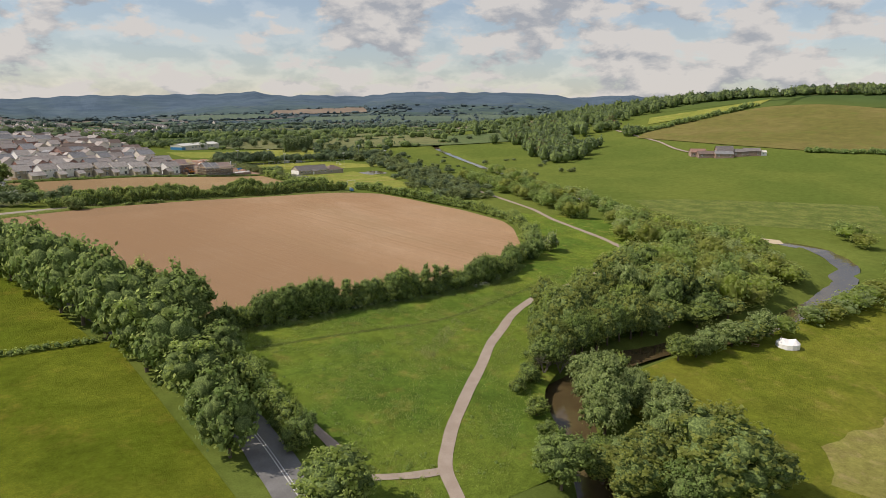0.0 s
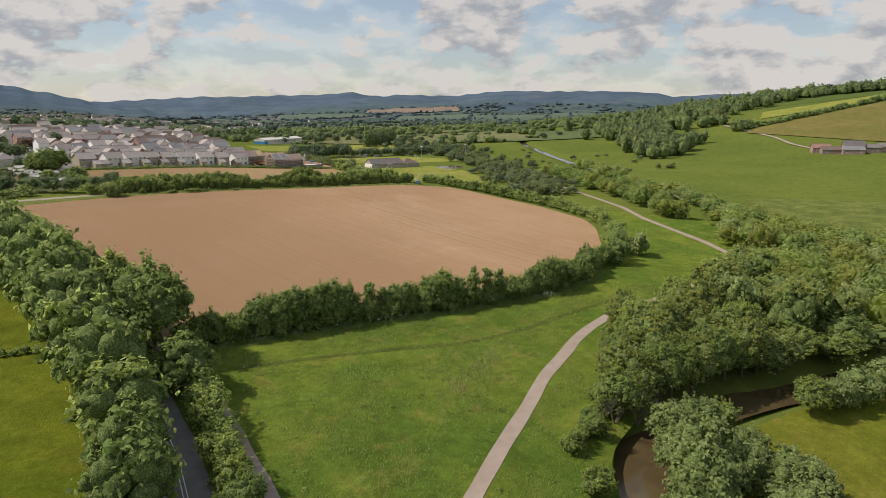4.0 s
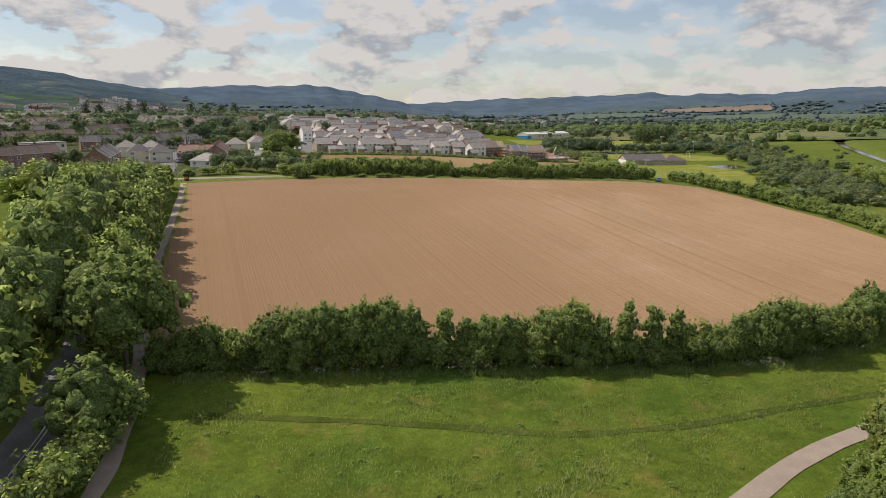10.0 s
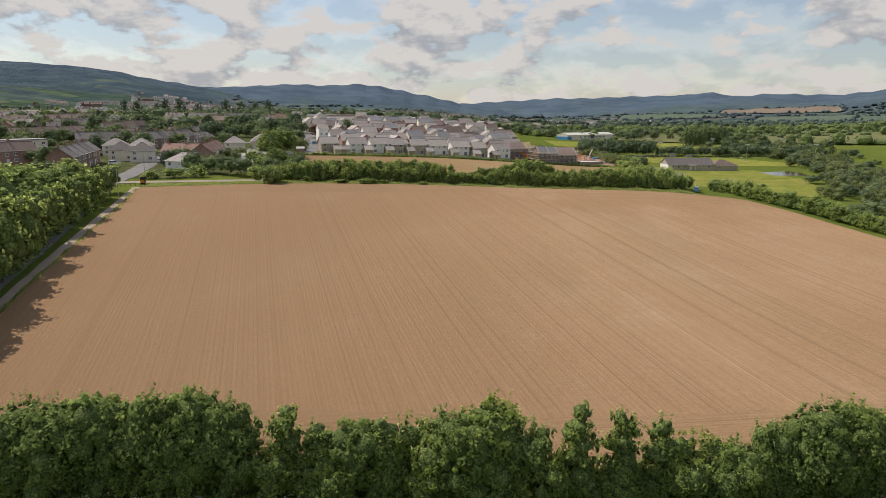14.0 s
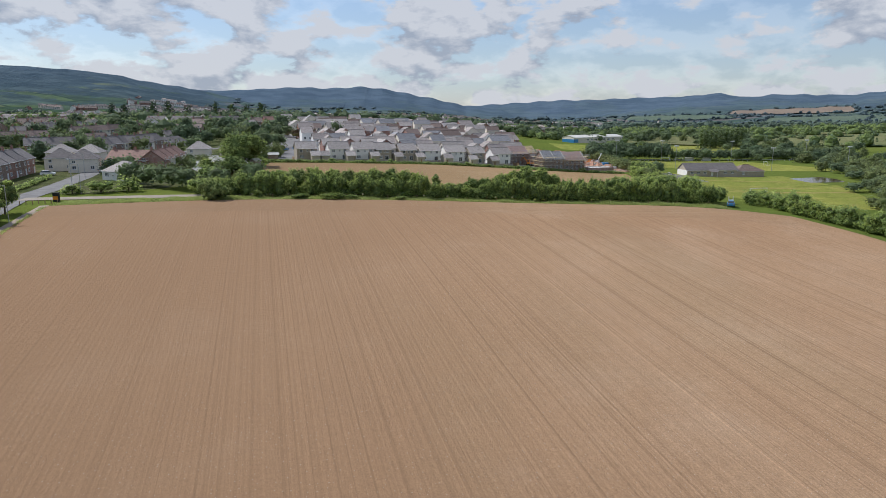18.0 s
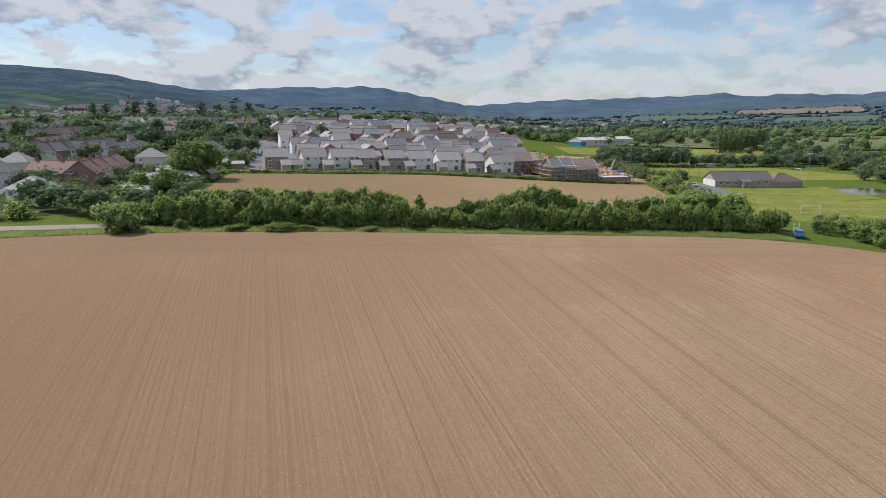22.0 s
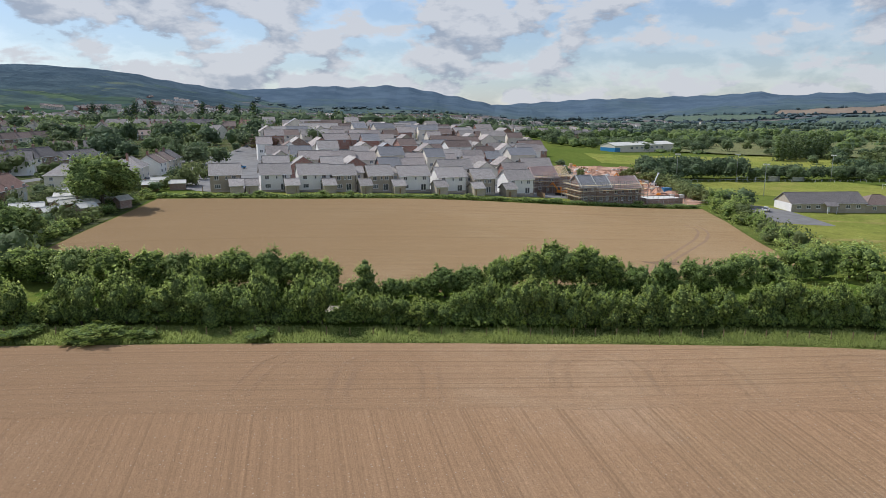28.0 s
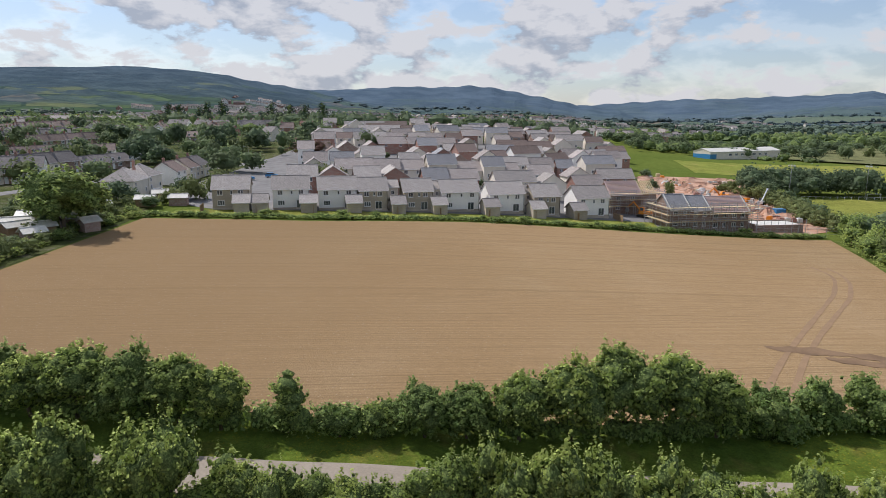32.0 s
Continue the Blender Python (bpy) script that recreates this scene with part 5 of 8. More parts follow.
gx = 3.0
while gx < 132:  # trees between path and river, on an uneven grid
    gy = bank_y(gx)
    top = float(np.interp(gx, [3, 20, 52, 84, 100, 134], [-150, -143, -131, -122, -100, -66]))
    while gy < top:
        x, y = gx + wood.uniform(-2.2, 2.2), gy + wood.uniform(-2.0, 2.0)
        edge = min(1.0, 0.72 + 0.05 * min(y - bank_y(x), top - y))
        if not (x > 84 and x < float(np.interp(y, [-113.7, -92, -72, -52], [87.5, 98, 105, 112])) + 6):
            h = wood.uniform(9.5, 13.5) * edge * (0.8 if x > 70 else 1.0)
            plant(wood.choice(("alder", "alder", "ash", "alder", "willow", "lime", "oak")), x, y, h, wood.uniform(7.2, 9.2), "riverside wood")
        gy += wood.uniform(6.4, 8.4)
    gx += 6.6
for x, y, h, w, kind in ((-14.5, -165.5, 10.5, 7.5, "alder"), (-14, -168.4, 8.5, 7, "alder"), (-5.5, -167.6, 10, 8, "ash"), (4.5, -166.8, 11, 8, "oak"), (13, -167.2, 11, 8.5, "alder"), (-9, -168.5, 9.5, 7, "ash"), (-4, -162, 12.5, 8.5, "alder"), (-19, -169.6, 8.2, 7, "ash"), (-8, -167, 10, 8, "oak"), (-1, -168, 10, 8, "alder"), (0, -153.5, 9, 7, "ash"), (5, -147, 10.5, 7, "alder"), (-7.5, -160, 8.5, 6, "oak"), (-17, -168.5, 7.5, 6, "alder"), (3, -158, 12.5, 8, "alder")):
    plant(kind, x, y, h, w, "riverside wood")
for x, y in along([(-30, -171.5), (-24.5, -167), (-17.5, -161.6), (-10, -155), (-2, -148), (3.4, -142), (16, -137.5)], 2.7, 0.3):
    plant(wood.choice(("hazel", "shrub", "hazel", "thorn")), x + 1.4, y - 1.4, wood.uniform(2.2, 4.2), wood.uniform(3, 4.2), "bank-side scrub")
for x, y in along([(119, -58), (130, -36), (142, -8), (152, 14), (160, 40), (174, 90)], 5.4, 0.35):
    for k in range(2):
        plant(wood.choice(("ash", "alder", "oak", "thorn")), x + wood.uniform(0, 9), y, wood.uniform(5, 10), wood.uniform(6, 9), "trees beside the far path")
for x, y in along([(138, -116), (133, -100), (140, -76), (157, -46), (173, -8), (198, 44), (228, 110)], 5.0, 0.3):
    plant(wood.choice(("ash", "alder", "oak", "willow")), x - wood.uniform(0, 6), y, wood.uniform(5, 8.5), wood.uniform(6, 9), "trees of the river belt")
for x, y, h, w, kind in ((-46.5, -198, 9, 9, "oak"), (-29.5, -214.5, 15, 15, "alder"), (-22, -216.5, 9.5, 9.5, "alder"), (-17.6, -178.6, 7.4, 7.2, "willow"), (-11.8, -178, 6.6, 6.4, "willow"), (-21.5, -183.5, 7.6, 7, "willow"), (-6.8, -177.6, 4.6, 5.2, "hazel"), (-40, -200.6, 6.2, 7, "alder"), (-36.6, -197.6, 5.2, 5.6, "ash"), (-35, -200.5, 6.5, 6.5, "willow"), (-37.2, -204, 6.5, 7, "ash"), (-39.5, -206, 9, 9, "alder"), (-28.5, -192, 11, 9, "willow"), (-24.5, -188.5, 11.5, 9, "willow"), (-24.5, -201, 10, 9.5, "willow"),
                         (-33, -203, 8.5, 8, "alder"), (-19.5, -189.5, 8.5, 7.5, "willow"), (-16, -196, 8, 8, "willow"), (-17.5, -206, 9, 9, "alder"), (-36, -213, 9, 9, "oak"), (-13.5, -187, 7, 7, "willow"), (-11, -192, 6, 7, "willow"),
                         (11.5, -181, 6.2, 6.5, "lime"), (17, -182, 5.6, 6, "willow"), (22.7, -182, 6.2, 7, "willow"), (31, -183, 6.6, 7, "willow"), (37.5, -183.5, 6, 7, "alder"), (43, -184, 7.4, 7.5, "willow"), (51, -186, 5.5, 6.5, "ash"),
                         (67, -186, 5.6, 7.5, "willow"), (74, -187.5, 5.4, 8, "alder"), (81, -188, 5.6, 8, "willow"), (88, -187, 6, 8.5, "ash"), (95, -188, 5.4, 8, "willow"), (103, -186.5, 5.6, 8, "ash"), (111, -186, 5.4, 7.5, "alder"),
                         (98, -197, 6, 8, "oak"), (108, -198, 6.4, 9, "ash"), (118, -194, 6, 9, "willow"), (128, -188, 5.6, 8, "alder"), (140, -184, 5.6, 9, "ash"), (152, -180, 6, 9, "oak"), (176, -160, 6.5, 9, "alder"), (184, -152, 7.5, 10, "ash"), (192, -146, 7, 9, "oak"), (182, -172, 7, 9, "alder"),
                         (-31.5, -173, 3.2, 3.6, "hazel"), (-34.6, -181.5, 3.6, 4.2, "hazel"), (-38, -187, 2.6, 3.2, "shrub")):
    plant(kind, x, y, h, w, "trees on the river bank")


def bare_tree(x, y, h, seed):
    """A half-dead tree: trunk, bare forking limbs and twigs, a few leaves."""
    rng = np.random.default_rng(seed)
    verts, quads = [], []

    def limb(p, d, length, r, depth):
        q = p + d * length
        side = np.cross(d, (0.3, 0.5, 0.8))
        side /= np.linalg.norm(side)
        other = np.cross(d, side)
        o = len(verts)
        for c, rr in ((p, r), (q, r * 0.6)):
            verts.extend(c + rr * (side * math.cos(a) + other * math.sin(a)) for a in (0, 1.57, 3.14, 4.71))
        quads.extend((o + k, o + (k + 1) % 4, o + 4 + (k + 1) % 4, o + 4 + k) for k in range(4))
        if depth:
            for k in range(3 if depth > 1 else 4):
                e = d + rng.normal(0, 0.55, 3) + (0, 0, 0.12)
                limb(p + d * length * rng.uniform(0.55, 1.0), e / np.linalg.norm(e), length * rng.uniform(0.5, 0.75), r * 0.5, depth - 1)

    for k in range(4):
        d = np.array([0.5 * math.cos(k * 1.7), 0.5 * math.sin(k * 1.7), 1.0])
        limb(np.array([0, 0, -0.3]), d / np.linalg.norm(d), h * 0.42, 0.13, 4)
    ob = new("tree")
    ob.matrix_basis = Matrix.Translation((x, y, tz(x, y)))
    o = new("crown", np_mesh("crown", np.array(verts), [], quads, [M["twig"]]))
    o.parent = ob
    return tagged(ob, "half-bare grey tree leaning over the river", "tree")


bare_tree(-20.5, -170.2, 7.0, 5)
bare_tree(-17.2, -171.6, 6.2, 6)

# scrub towards the sports ground, and round the pond
for x, y in along([(108, 14), (126, 40), (150, 90), (172, 140), (186, 190), (204, 250), (218, 310)], 3.2, 0.35):
    for k in range(3):
        u = wood.gauss(4, 9)
        if not (140 < x + u < 172 and 155 < y < 188):
            plant(wood.choice(("far_scrub", "far_ash", "far_scrub", "far_tree")), x + u, y - 0.4 * u, wood.uniform(2.5, 6.5), wood.uniform(5, 8.5), "scrub along the old railway")
for i in range(26):
    x, y = wood.uniform(185, 300), wood.uniform(60, 260)
    plant(wood.choice(("far_scrub", "far_ash")), x, y, wood.uniform(1.5, 4), wood.uniform(3, 6), "scrub along the old railway")

# ---- distant trees ----
frng = random.Random(23)


def far_wood(name, spots, leaf, label, size=1.3, per=26, inner="core"):
    """Far trees in one piece: lumps of inner foliage with coarse sprays."""
    rng = np.random.default_rng(len(spots))
    bv, bf = ico(1)
    s = np.array(spots, float)
    n = len(s)
    base = terr(s[:, 0], s[:, 1])
    r = np.stack([s[:, 3] / 2, s[:, 3] / 2, s[:, 2] * 0.52], -1)
    c = np.stack([s[:, 0], s[:, 1], base + s[:, 2] * 0.45], -1)
    v = c[:, None] + bv[None] * (r * 0.88)[:, None] * (1 + 0.14 * rng.normal(0, 1, (n, len(bv), 1)))
    f = bf[None] + (np.arange(n) * len(bv))[:, None, None]
    d = rng.normal(0, 1, (n, per, 3))
    d[..., 2] = np.abs(d[..., 2]) - 0.25
    d /= np.linalg.norm(d, axis=2)[..., None]
    p = c[:, None] + d * r[:, None] * rng.uniform(0.85, 1.2, (n, per, 1))
    lv, q = sprays(rng, p.reshape(-1, 3), d.reshape(-1, 3), size)
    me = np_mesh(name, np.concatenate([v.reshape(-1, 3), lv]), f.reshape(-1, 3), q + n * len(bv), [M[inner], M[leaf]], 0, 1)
    return tagged(new(name, me), label, "trees", kind="stuff")


def bearing_xy(b, r):
    return -30 + r * math.sin(radians(b)), -100 + r * math.cos(radians(b))


def open_land(x, y):
    """Where no far tree may stand: the estate, the sports ground, the farm hill."""
    r = math.hypot(x + 30, y + 100)
    return 180 < x < 900 and -350 < y < 330 and r < 1000 or -180 < x < 60 and y < 560 or 60 < x < 260 and y < 420


# open fields among the far trees: bearing and distance of the middle, half width, half depth, material
CLEAR = []


def far_field(b, r, wide, deep, mat, turn=0.0):
    """An open field lying across the valley, kept free of trees."""
    x, y = bearing_xy(b, r)
    a = radians(-b + turn)
    ux, uy = math.cos(a), math.sin(a)
    CLEAR.append((x, y, ux, uy, wide, deep))
    low = [(x + ux * w * wide + uy * deep * k, y + uy * w * wide - ux * deep * k) for w, k in ((-1, 0.9), (-0.3, 1.05), (0.4, 0.95), (1, 0.85))]
    high = [(x + ux * w * wide - uy * deep * k, y + uy * w * wide + ux * deep * k) for w, k in ((-0.95, 0.9), (-0.3, 1.0), (0.4, 1.05), (1, 0.9))]
    # fields past 1550 m take the grass colour that holds the haze
    loft("far_field", low, high, 24, 14, 0.2 + r / 900, M[FAR_GRASS[mat] if r < 1550 or mat == "soil_far" else "ridge_haze_green"], FAR_WORDS[mat], "field", 0.0)


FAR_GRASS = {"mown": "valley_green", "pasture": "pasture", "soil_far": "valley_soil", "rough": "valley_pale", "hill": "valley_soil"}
FAR_WORDS = {"mown": "light green field among the trees of the valley", "pasture": "green pasture among the trees of the valley", "soil_far": "pale brown ploughed field in the valley",
             "rough": "yellowish rough meadow of the valley", "hill": "brownish field among hedges in the valley"}


def in_clear(x, y, grow=1.0):
    return any(abs((x - a) * ux + (y - b) * uy) < w * grow and abs(-(x - a) * uy + (y - b) * ux) < d * grow for a, b, ux, uy, w, d in CLEAR)


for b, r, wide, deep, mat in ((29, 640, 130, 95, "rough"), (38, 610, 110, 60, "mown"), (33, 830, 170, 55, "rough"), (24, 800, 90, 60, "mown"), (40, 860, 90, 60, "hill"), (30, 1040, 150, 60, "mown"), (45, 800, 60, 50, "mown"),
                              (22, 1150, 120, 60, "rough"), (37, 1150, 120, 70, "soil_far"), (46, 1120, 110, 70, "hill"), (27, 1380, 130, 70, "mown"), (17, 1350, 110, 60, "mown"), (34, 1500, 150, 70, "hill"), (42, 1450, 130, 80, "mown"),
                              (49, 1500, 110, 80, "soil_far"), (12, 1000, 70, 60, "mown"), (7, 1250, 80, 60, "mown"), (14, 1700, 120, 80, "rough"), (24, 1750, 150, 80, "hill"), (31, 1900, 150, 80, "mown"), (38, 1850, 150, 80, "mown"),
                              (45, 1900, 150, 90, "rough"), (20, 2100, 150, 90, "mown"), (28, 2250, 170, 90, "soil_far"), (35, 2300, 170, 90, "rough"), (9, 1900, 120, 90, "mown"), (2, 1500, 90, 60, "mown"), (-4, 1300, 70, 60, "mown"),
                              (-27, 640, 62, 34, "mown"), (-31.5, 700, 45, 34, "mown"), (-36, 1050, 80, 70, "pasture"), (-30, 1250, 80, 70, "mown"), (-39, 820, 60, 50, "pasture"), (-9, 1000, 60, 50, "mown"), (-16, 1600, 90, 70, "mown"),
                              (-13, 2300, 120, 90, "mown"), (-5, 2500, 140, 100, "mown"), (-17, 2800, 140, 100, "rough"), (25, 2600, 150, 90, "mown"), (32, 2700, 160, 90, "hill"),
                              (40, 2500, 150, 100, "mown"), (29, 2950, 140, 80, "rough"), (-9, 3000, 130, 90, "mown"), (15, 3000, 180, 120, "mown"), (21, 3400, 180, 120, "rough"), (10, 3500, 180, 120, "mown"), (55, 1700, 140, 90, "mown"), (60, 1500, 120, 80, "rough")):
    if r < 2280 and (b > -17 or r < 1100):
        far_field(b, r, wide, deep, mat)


def patchy(x, y):
    """Slowly changing cover of trees, between about -1 and 1."""
    return math.sin(x / 83 + 1.7 * math.sin(y / 171)) * math.sin(y / 67 + 1.3 * math.sin(x / 139)) + 0.5 * math.sin((x - y) / 41)


valley = []
for i in range(12000):  # belts, copses and loose trees
    b, u = frng.uniform(-50, 80), frng.random()
    r = 480 * (2350 / 480) ** u
    x, y = bearing_xy(b, r)
    if open_land(x, y) or in_clear(x, y):
        continue
    if b < -17 and r > 1250:
        continue
    meadow = 9 < b < 50 and r < 760
    town = b < 6 and r < 2300
    if patchy(x, y) < (0.85 if meadow else 0.25 if town else -0.1) + frng.gauss(0, 0.25):
        continue
    k = min(1.7, 0.8 + r / 3200)
    flat = 1.0 if r < 1500 else 0.72
    valley.append((x, y, frng.uniform(6, 11) * min(k, 1.25) * flat * (0.75 if town or meadow else 1.0), frng.uniform(8, 13) * k / flat))
for x0, y0, ux, uy, wide, deep in CLEAR:  # hedgerows with trees round the open fields
    for su, sv, eu, ev in ((-1, -1, 1, -1), (-1, 1, 1, 1), (-1, -1, -1, 1), (1, -1, 1, 1)):
        n = int((wide if su != eu else deep) / 4.2)
        for j in range(n):
            f = (j + frng.random()) / n
            pu, pv = (su + (eu - su) * f) * wide, (sv + (ev - sv) * f) * deep
            px, py = x0 + ux * pu - uy * pv + frng.gauss(0, 2), y0 + uy * pu + ux * pv + frng.gauss(0, 2)
            if not open_land(px, py) and frng.random() < 0.85:
                big = frng.random() < 0.3
                valley.append((px, py, frng.uniform(7, 12) if big else frng.uniform(2.5, 5), frng.uniform(9, 14) if big else frng.uniform(7, 11)))


def out(v):
    return math.hypot(v[0] + 30, v[1] + 100)


near_v, mid_v = [v for v in valley if out(v) < 1000], [v for v in valley if 1000 <= out(v) < 1600]
far_wood("far_trees", near_v[::2], "leaf_town", "scattered trees and hedges of the wide valley", 1.3, 14)
far_wood("far_trees", near_v[1::2], "leaf_grove", "scattered trees and hedges of the wide valley", 1.3, 14)
far_wood("far_trees", mid_v, "leaf_mid_haze", "trees and hedgerows across the middle valley", 2.0, 5, "leaf_mid_haze")
far_wood("far_trees", [v for v in valley if out(v) >= 1600], "leaf_far_haze", "hedgerows and copses below the ridges", 2.4, 3, "leaf_far_haze")

# the wood on the farm hill and along its crest
def lumps(spots, n=4):
    """Each tree as a few overlapping lumps, for an uneven outline."""
    out_list = []
    for x, y, h, w in spots:
        for k in range(n):
            a, u = frng.uniform(0, 6.28), frng.uniform(0.1, 0.34) * w
            out_list.append((x + u * math.cos(a), y + u * math.sin(a), h * frng.uniform(0.72, 1.05), w * frng.uniform(0.45, 0.68)))
    return out_list


hill = []
for i in range(330):
    u = frng.random() * 3
    k, fpart = int(u), u % 1
    a, b = ((322, 128), (440, 262), (585, 335), (735, 312))[k : k + 2]
    wide = (15, 34, 34)[k]
    hill.append((a[0] + (b[0] - a[0]) * fpart + frng.gauss(0, wide), a[1] + (b[1] - a[1]) * fpart + frng.gauss(0, wide), frng.uniform(11, 18), frng.uniform(12, 19)))
for i in range(230):
    u = frng.random()
    hill.append((735 + u * 170 + frng.gauss(0, 8), 310 - u * 390 + frng.gauss(0, 8), frng.uniform(8, 15), frng.uniform(11, 17)))
for x, y, h, w in ((481, 176, 14, 16), (488, 184, 13, 14), (497, 180, 11, 14), (310, 127, 13, 14), (322, 122, 14, 15), (334, 118, 13, 14)):
    hill.append((x, y, h, w))
far_wood("hill_wood", lumps(hill[::2]), "leaf_grove", "mixed wood on the flank of the farm hill", 1.1, 26)
far_wood("hill_wood", lumps(hill[1::2]), "leaf_town", "dark trees in the wood on the farm hill", 1.1, 26)
far_wood("hill_wood", lumps([v for v in hill if frng.random() < 0.05]), "leaf_copper", "copper-red trees in the hill wood", 1.1, 22)
far_wood("hill_hedge", [(487 + u * 1.62 + frng.gauss(0, 1.5), 178 - u * 0.22 + frng.gauss(0, 1.5), frng.uniform(3, 8), frng.uniform(5, 9)) for u in range(0, 130, 2)], "leaf_dark", "hedge across the hillside", 0.9, 26)
far_wood("hill_hedge", [(462 + u * 0.45 + frng.gauss(0, 1.5), -12 - u * 0.9 + frng.gauss(0, 1.5), frng.uniform(2, 5), frng.uniform(4, 7)) for u in range(0, 130, 2)], "leaf_dark", "hedge above the farm", 0.9, 26)

# belts round the sports ground
for i in range(60):
    x = frng.uniform(112, 240)
    plant(frng.choice(("far_tree", "far_ash", "far_tree")), x, 274 + frng.uniform(-1, 12), frng.uniform(5, 8), frng.uniform(6, 9), "tree belt behind the pitch")
for i in range(30):
    x = frng.uniform(72, 122)
    plant("far_tree", x, 258 + 0.28 * (x - 88) + frng.uniform(5, 20), frng.uniform(8, 11.5), frng.uniform(8, 10), "large dark trees beside the pitch")
for i in range(9):
    plant("poplar", 178 + i * 5.0, 368 + i * 3 + frng.uniform(-2, 2), frng.uniform(13, 17), 5, "row of poplars")
for i in range(60):
    x, y = frng.gauss(215, 18), frng.uniform(250, 420)
    plant(frng.choice(("far_tree", "far_ash", "far_scrub")), x, y, frng.uniform(4, 8.5), frng.uniform(5, 9), "trees beyond the pitch")
for i in range(40):
    x, y = frng.uniform(200, 560), frng.uniform(240, 640)
    plant(frng.choice(("far_tree", "far_ash", "far_scrub")), x, y, frng.uniform(4, 9), frng.uniform(6, 10), "trees of the water meadows")
for i in range(55):
    x, y = frng.uniform(40, 260), frng.uniform(425, 560)
    plant(frng.choice(("far_tree", "far_ash")), x, y, frng.uniform(7, 12), frng.uniform(8, 12), "trees behind the long shed")

# ---- buildings ----
MESHES = {}


def quad_mesh(key, name, boxes, material, extra=None):
    """A mesh of boxes (x0, y0, z0, x1, y1, z1), made once for each key."""
    if key not in MESHES:
        v, f = [], []
        for x0, y0, z0, x1, y1, z1 in boxes:
            o = len(v)
            v += [(x0, y0, z0), (x1, y0, z0), (x1, y1, z0), (x0, y1, z0), (x0, y0, z1), (x1, y0, z1), (x1, y1, z1), (x0, y1, z1)]
            f += [tuple(o + i for i in q) for q in ((0, 3, 2, 1), (4, 5, 6, 7), (0, 1, 5, 4), (1, 2, 6, 5), (2, 3, 7, 6), (3, 0, 4, 7))]
        me = bpy.data.meshes.new(name)
        me.from_pydata(v, [], f)
        me.materials.append(material)
        me.update()
        MESHES[key] = me
    return MESHES[key]


def raw_mesh(key, name, v, f, material):
    if key not in MESHES:
        me = bpy.data.meshes.new(name)
        me.from_pydata(v, [], f)
        me.materials.append(material)
        me.update()
        MESHES[key] = me
    return MESHES[key]


def part(name, mesh, parent, m=None, label=""):
    ob = new(name, mesh)
    ob.parent = parent
    if m is not None:
        ob.matrix_basis = m
    return tagged(ob, label)


def gable_walls(key, w, d, eave, rise, material, sunk=1.2):
    v = [(0, 0, -sunk), (w, 0, -sunk), (w, d, -sunk), (0, d, -sunk), (0, 0, eave), (w, 0, eave), (w, d, eave), (0, d, eave), (0, d / 2, eave + rise), (w, d / 2, eave + rise)]
    return raw_mesh(("wall",) + key, "wall", v, [(0, 1, 5, 4), (1, 2, 6, 9, 5), (2, 3, 7, 6), (3, 0, 4, 8, 7), (0, 3, 2, 1)], material)


def hip_walls(key, w, d, eave, material, sunk=1.2):
    return quad_mesh(("hipwall",) + key, "wall", [(0, 0, -sunk, w, d, eave)], material)


def slope(key, w, run, rise, material, over=0.35, thick=0.14, hip0=0.0, hip1=0.0):
    """One side of a roof, lying flat: x along the eaves, y up the slope."""
    length = math.hypot(run, rise)
    k = length / run
    lo = -over * k
    v = []
    for z in (0, thick):
        v += [(-over, lo, z), (w + over, lo, z), (w + (over if not hip1 else 0) - hip1, length, z), (-(over if not hip0 else 0) + hip0, length, z)]
    return raw_mesh(("slope",) + key, "roof", v, [(3, 2, 1, 0), (4, 5, 6, 7), (0, 1, 5, 4), (1, 2, 6, 5), (2, 3, 7, 6), (3, 0, 4, 7)], material)


def roof_on(house, w, d, eave, rise, mat, hip=False):
    """Two slopes and a ridge, or four slopes where hipped."""
    tilt, run = math.atan2(rise, d / 2), d / 2
    inset = run if hip else 0.0
    me = slope((w, run, rise, mat, hip), w, run, rise, M[mat], 0.35, 0.14, inset, inset)
    part("roof_slope", me, house, Matrix.Translation((0, 0, eave)) @ Matrix.Rotation(tilt, 4, "X"))
    part("roof_slope", me, house, Matrix.Translation((w, d, eave)) @ Matrix.Rotation(math.pi, 4, "Z") @ Matrix.Rotation(tilt, 4, "X"))
    if hip:
        length = math.hypot(run, rise)
        v = [(-0.35, -0.4, 0), (d + 0.35, -0.4, 0), (d / 2, length, 0), (-0.35, -0.4, 0.14), (d + 0.35, -0.4, 0.14), (d / 2, length, 0.14)]
        tri = raw_mesh(("hipend", d, rise, mat), "roof", v, [(2, 1, 0), (3, 4, 5), (0, 1, 4, 3), (1, 2, 5, 4), (2, 0, 3, 5)], M[mat])
        part("roof_slope", tri, house, Matrix.Translation((0, d, eave)) @ Matrix.Rotation(-math.pi / 2, 4, "Z") @ Matrix.Rotation(tilt, 4, "X"))
        part("roof_slope", tri, house, Matrix.Translation((w, 0, eave)) @ Matrix.Rotation(math.pi / 2, 4, "Z") @ Matrix.Rotation(tilt, 4, "X"))
    ridge = quad_mesh(("ridge", w, inset, mat), "ridge", [(inset - (0.3 if not hip else 0), -0.13, 0, w - inset + (0.3 if not hip else 0), 0.13, 0.12)], M[mat])
    part("ridge_tiles", ridge, house, Matrix.Translation((0, d / 2, eave + rise + 0.1)))


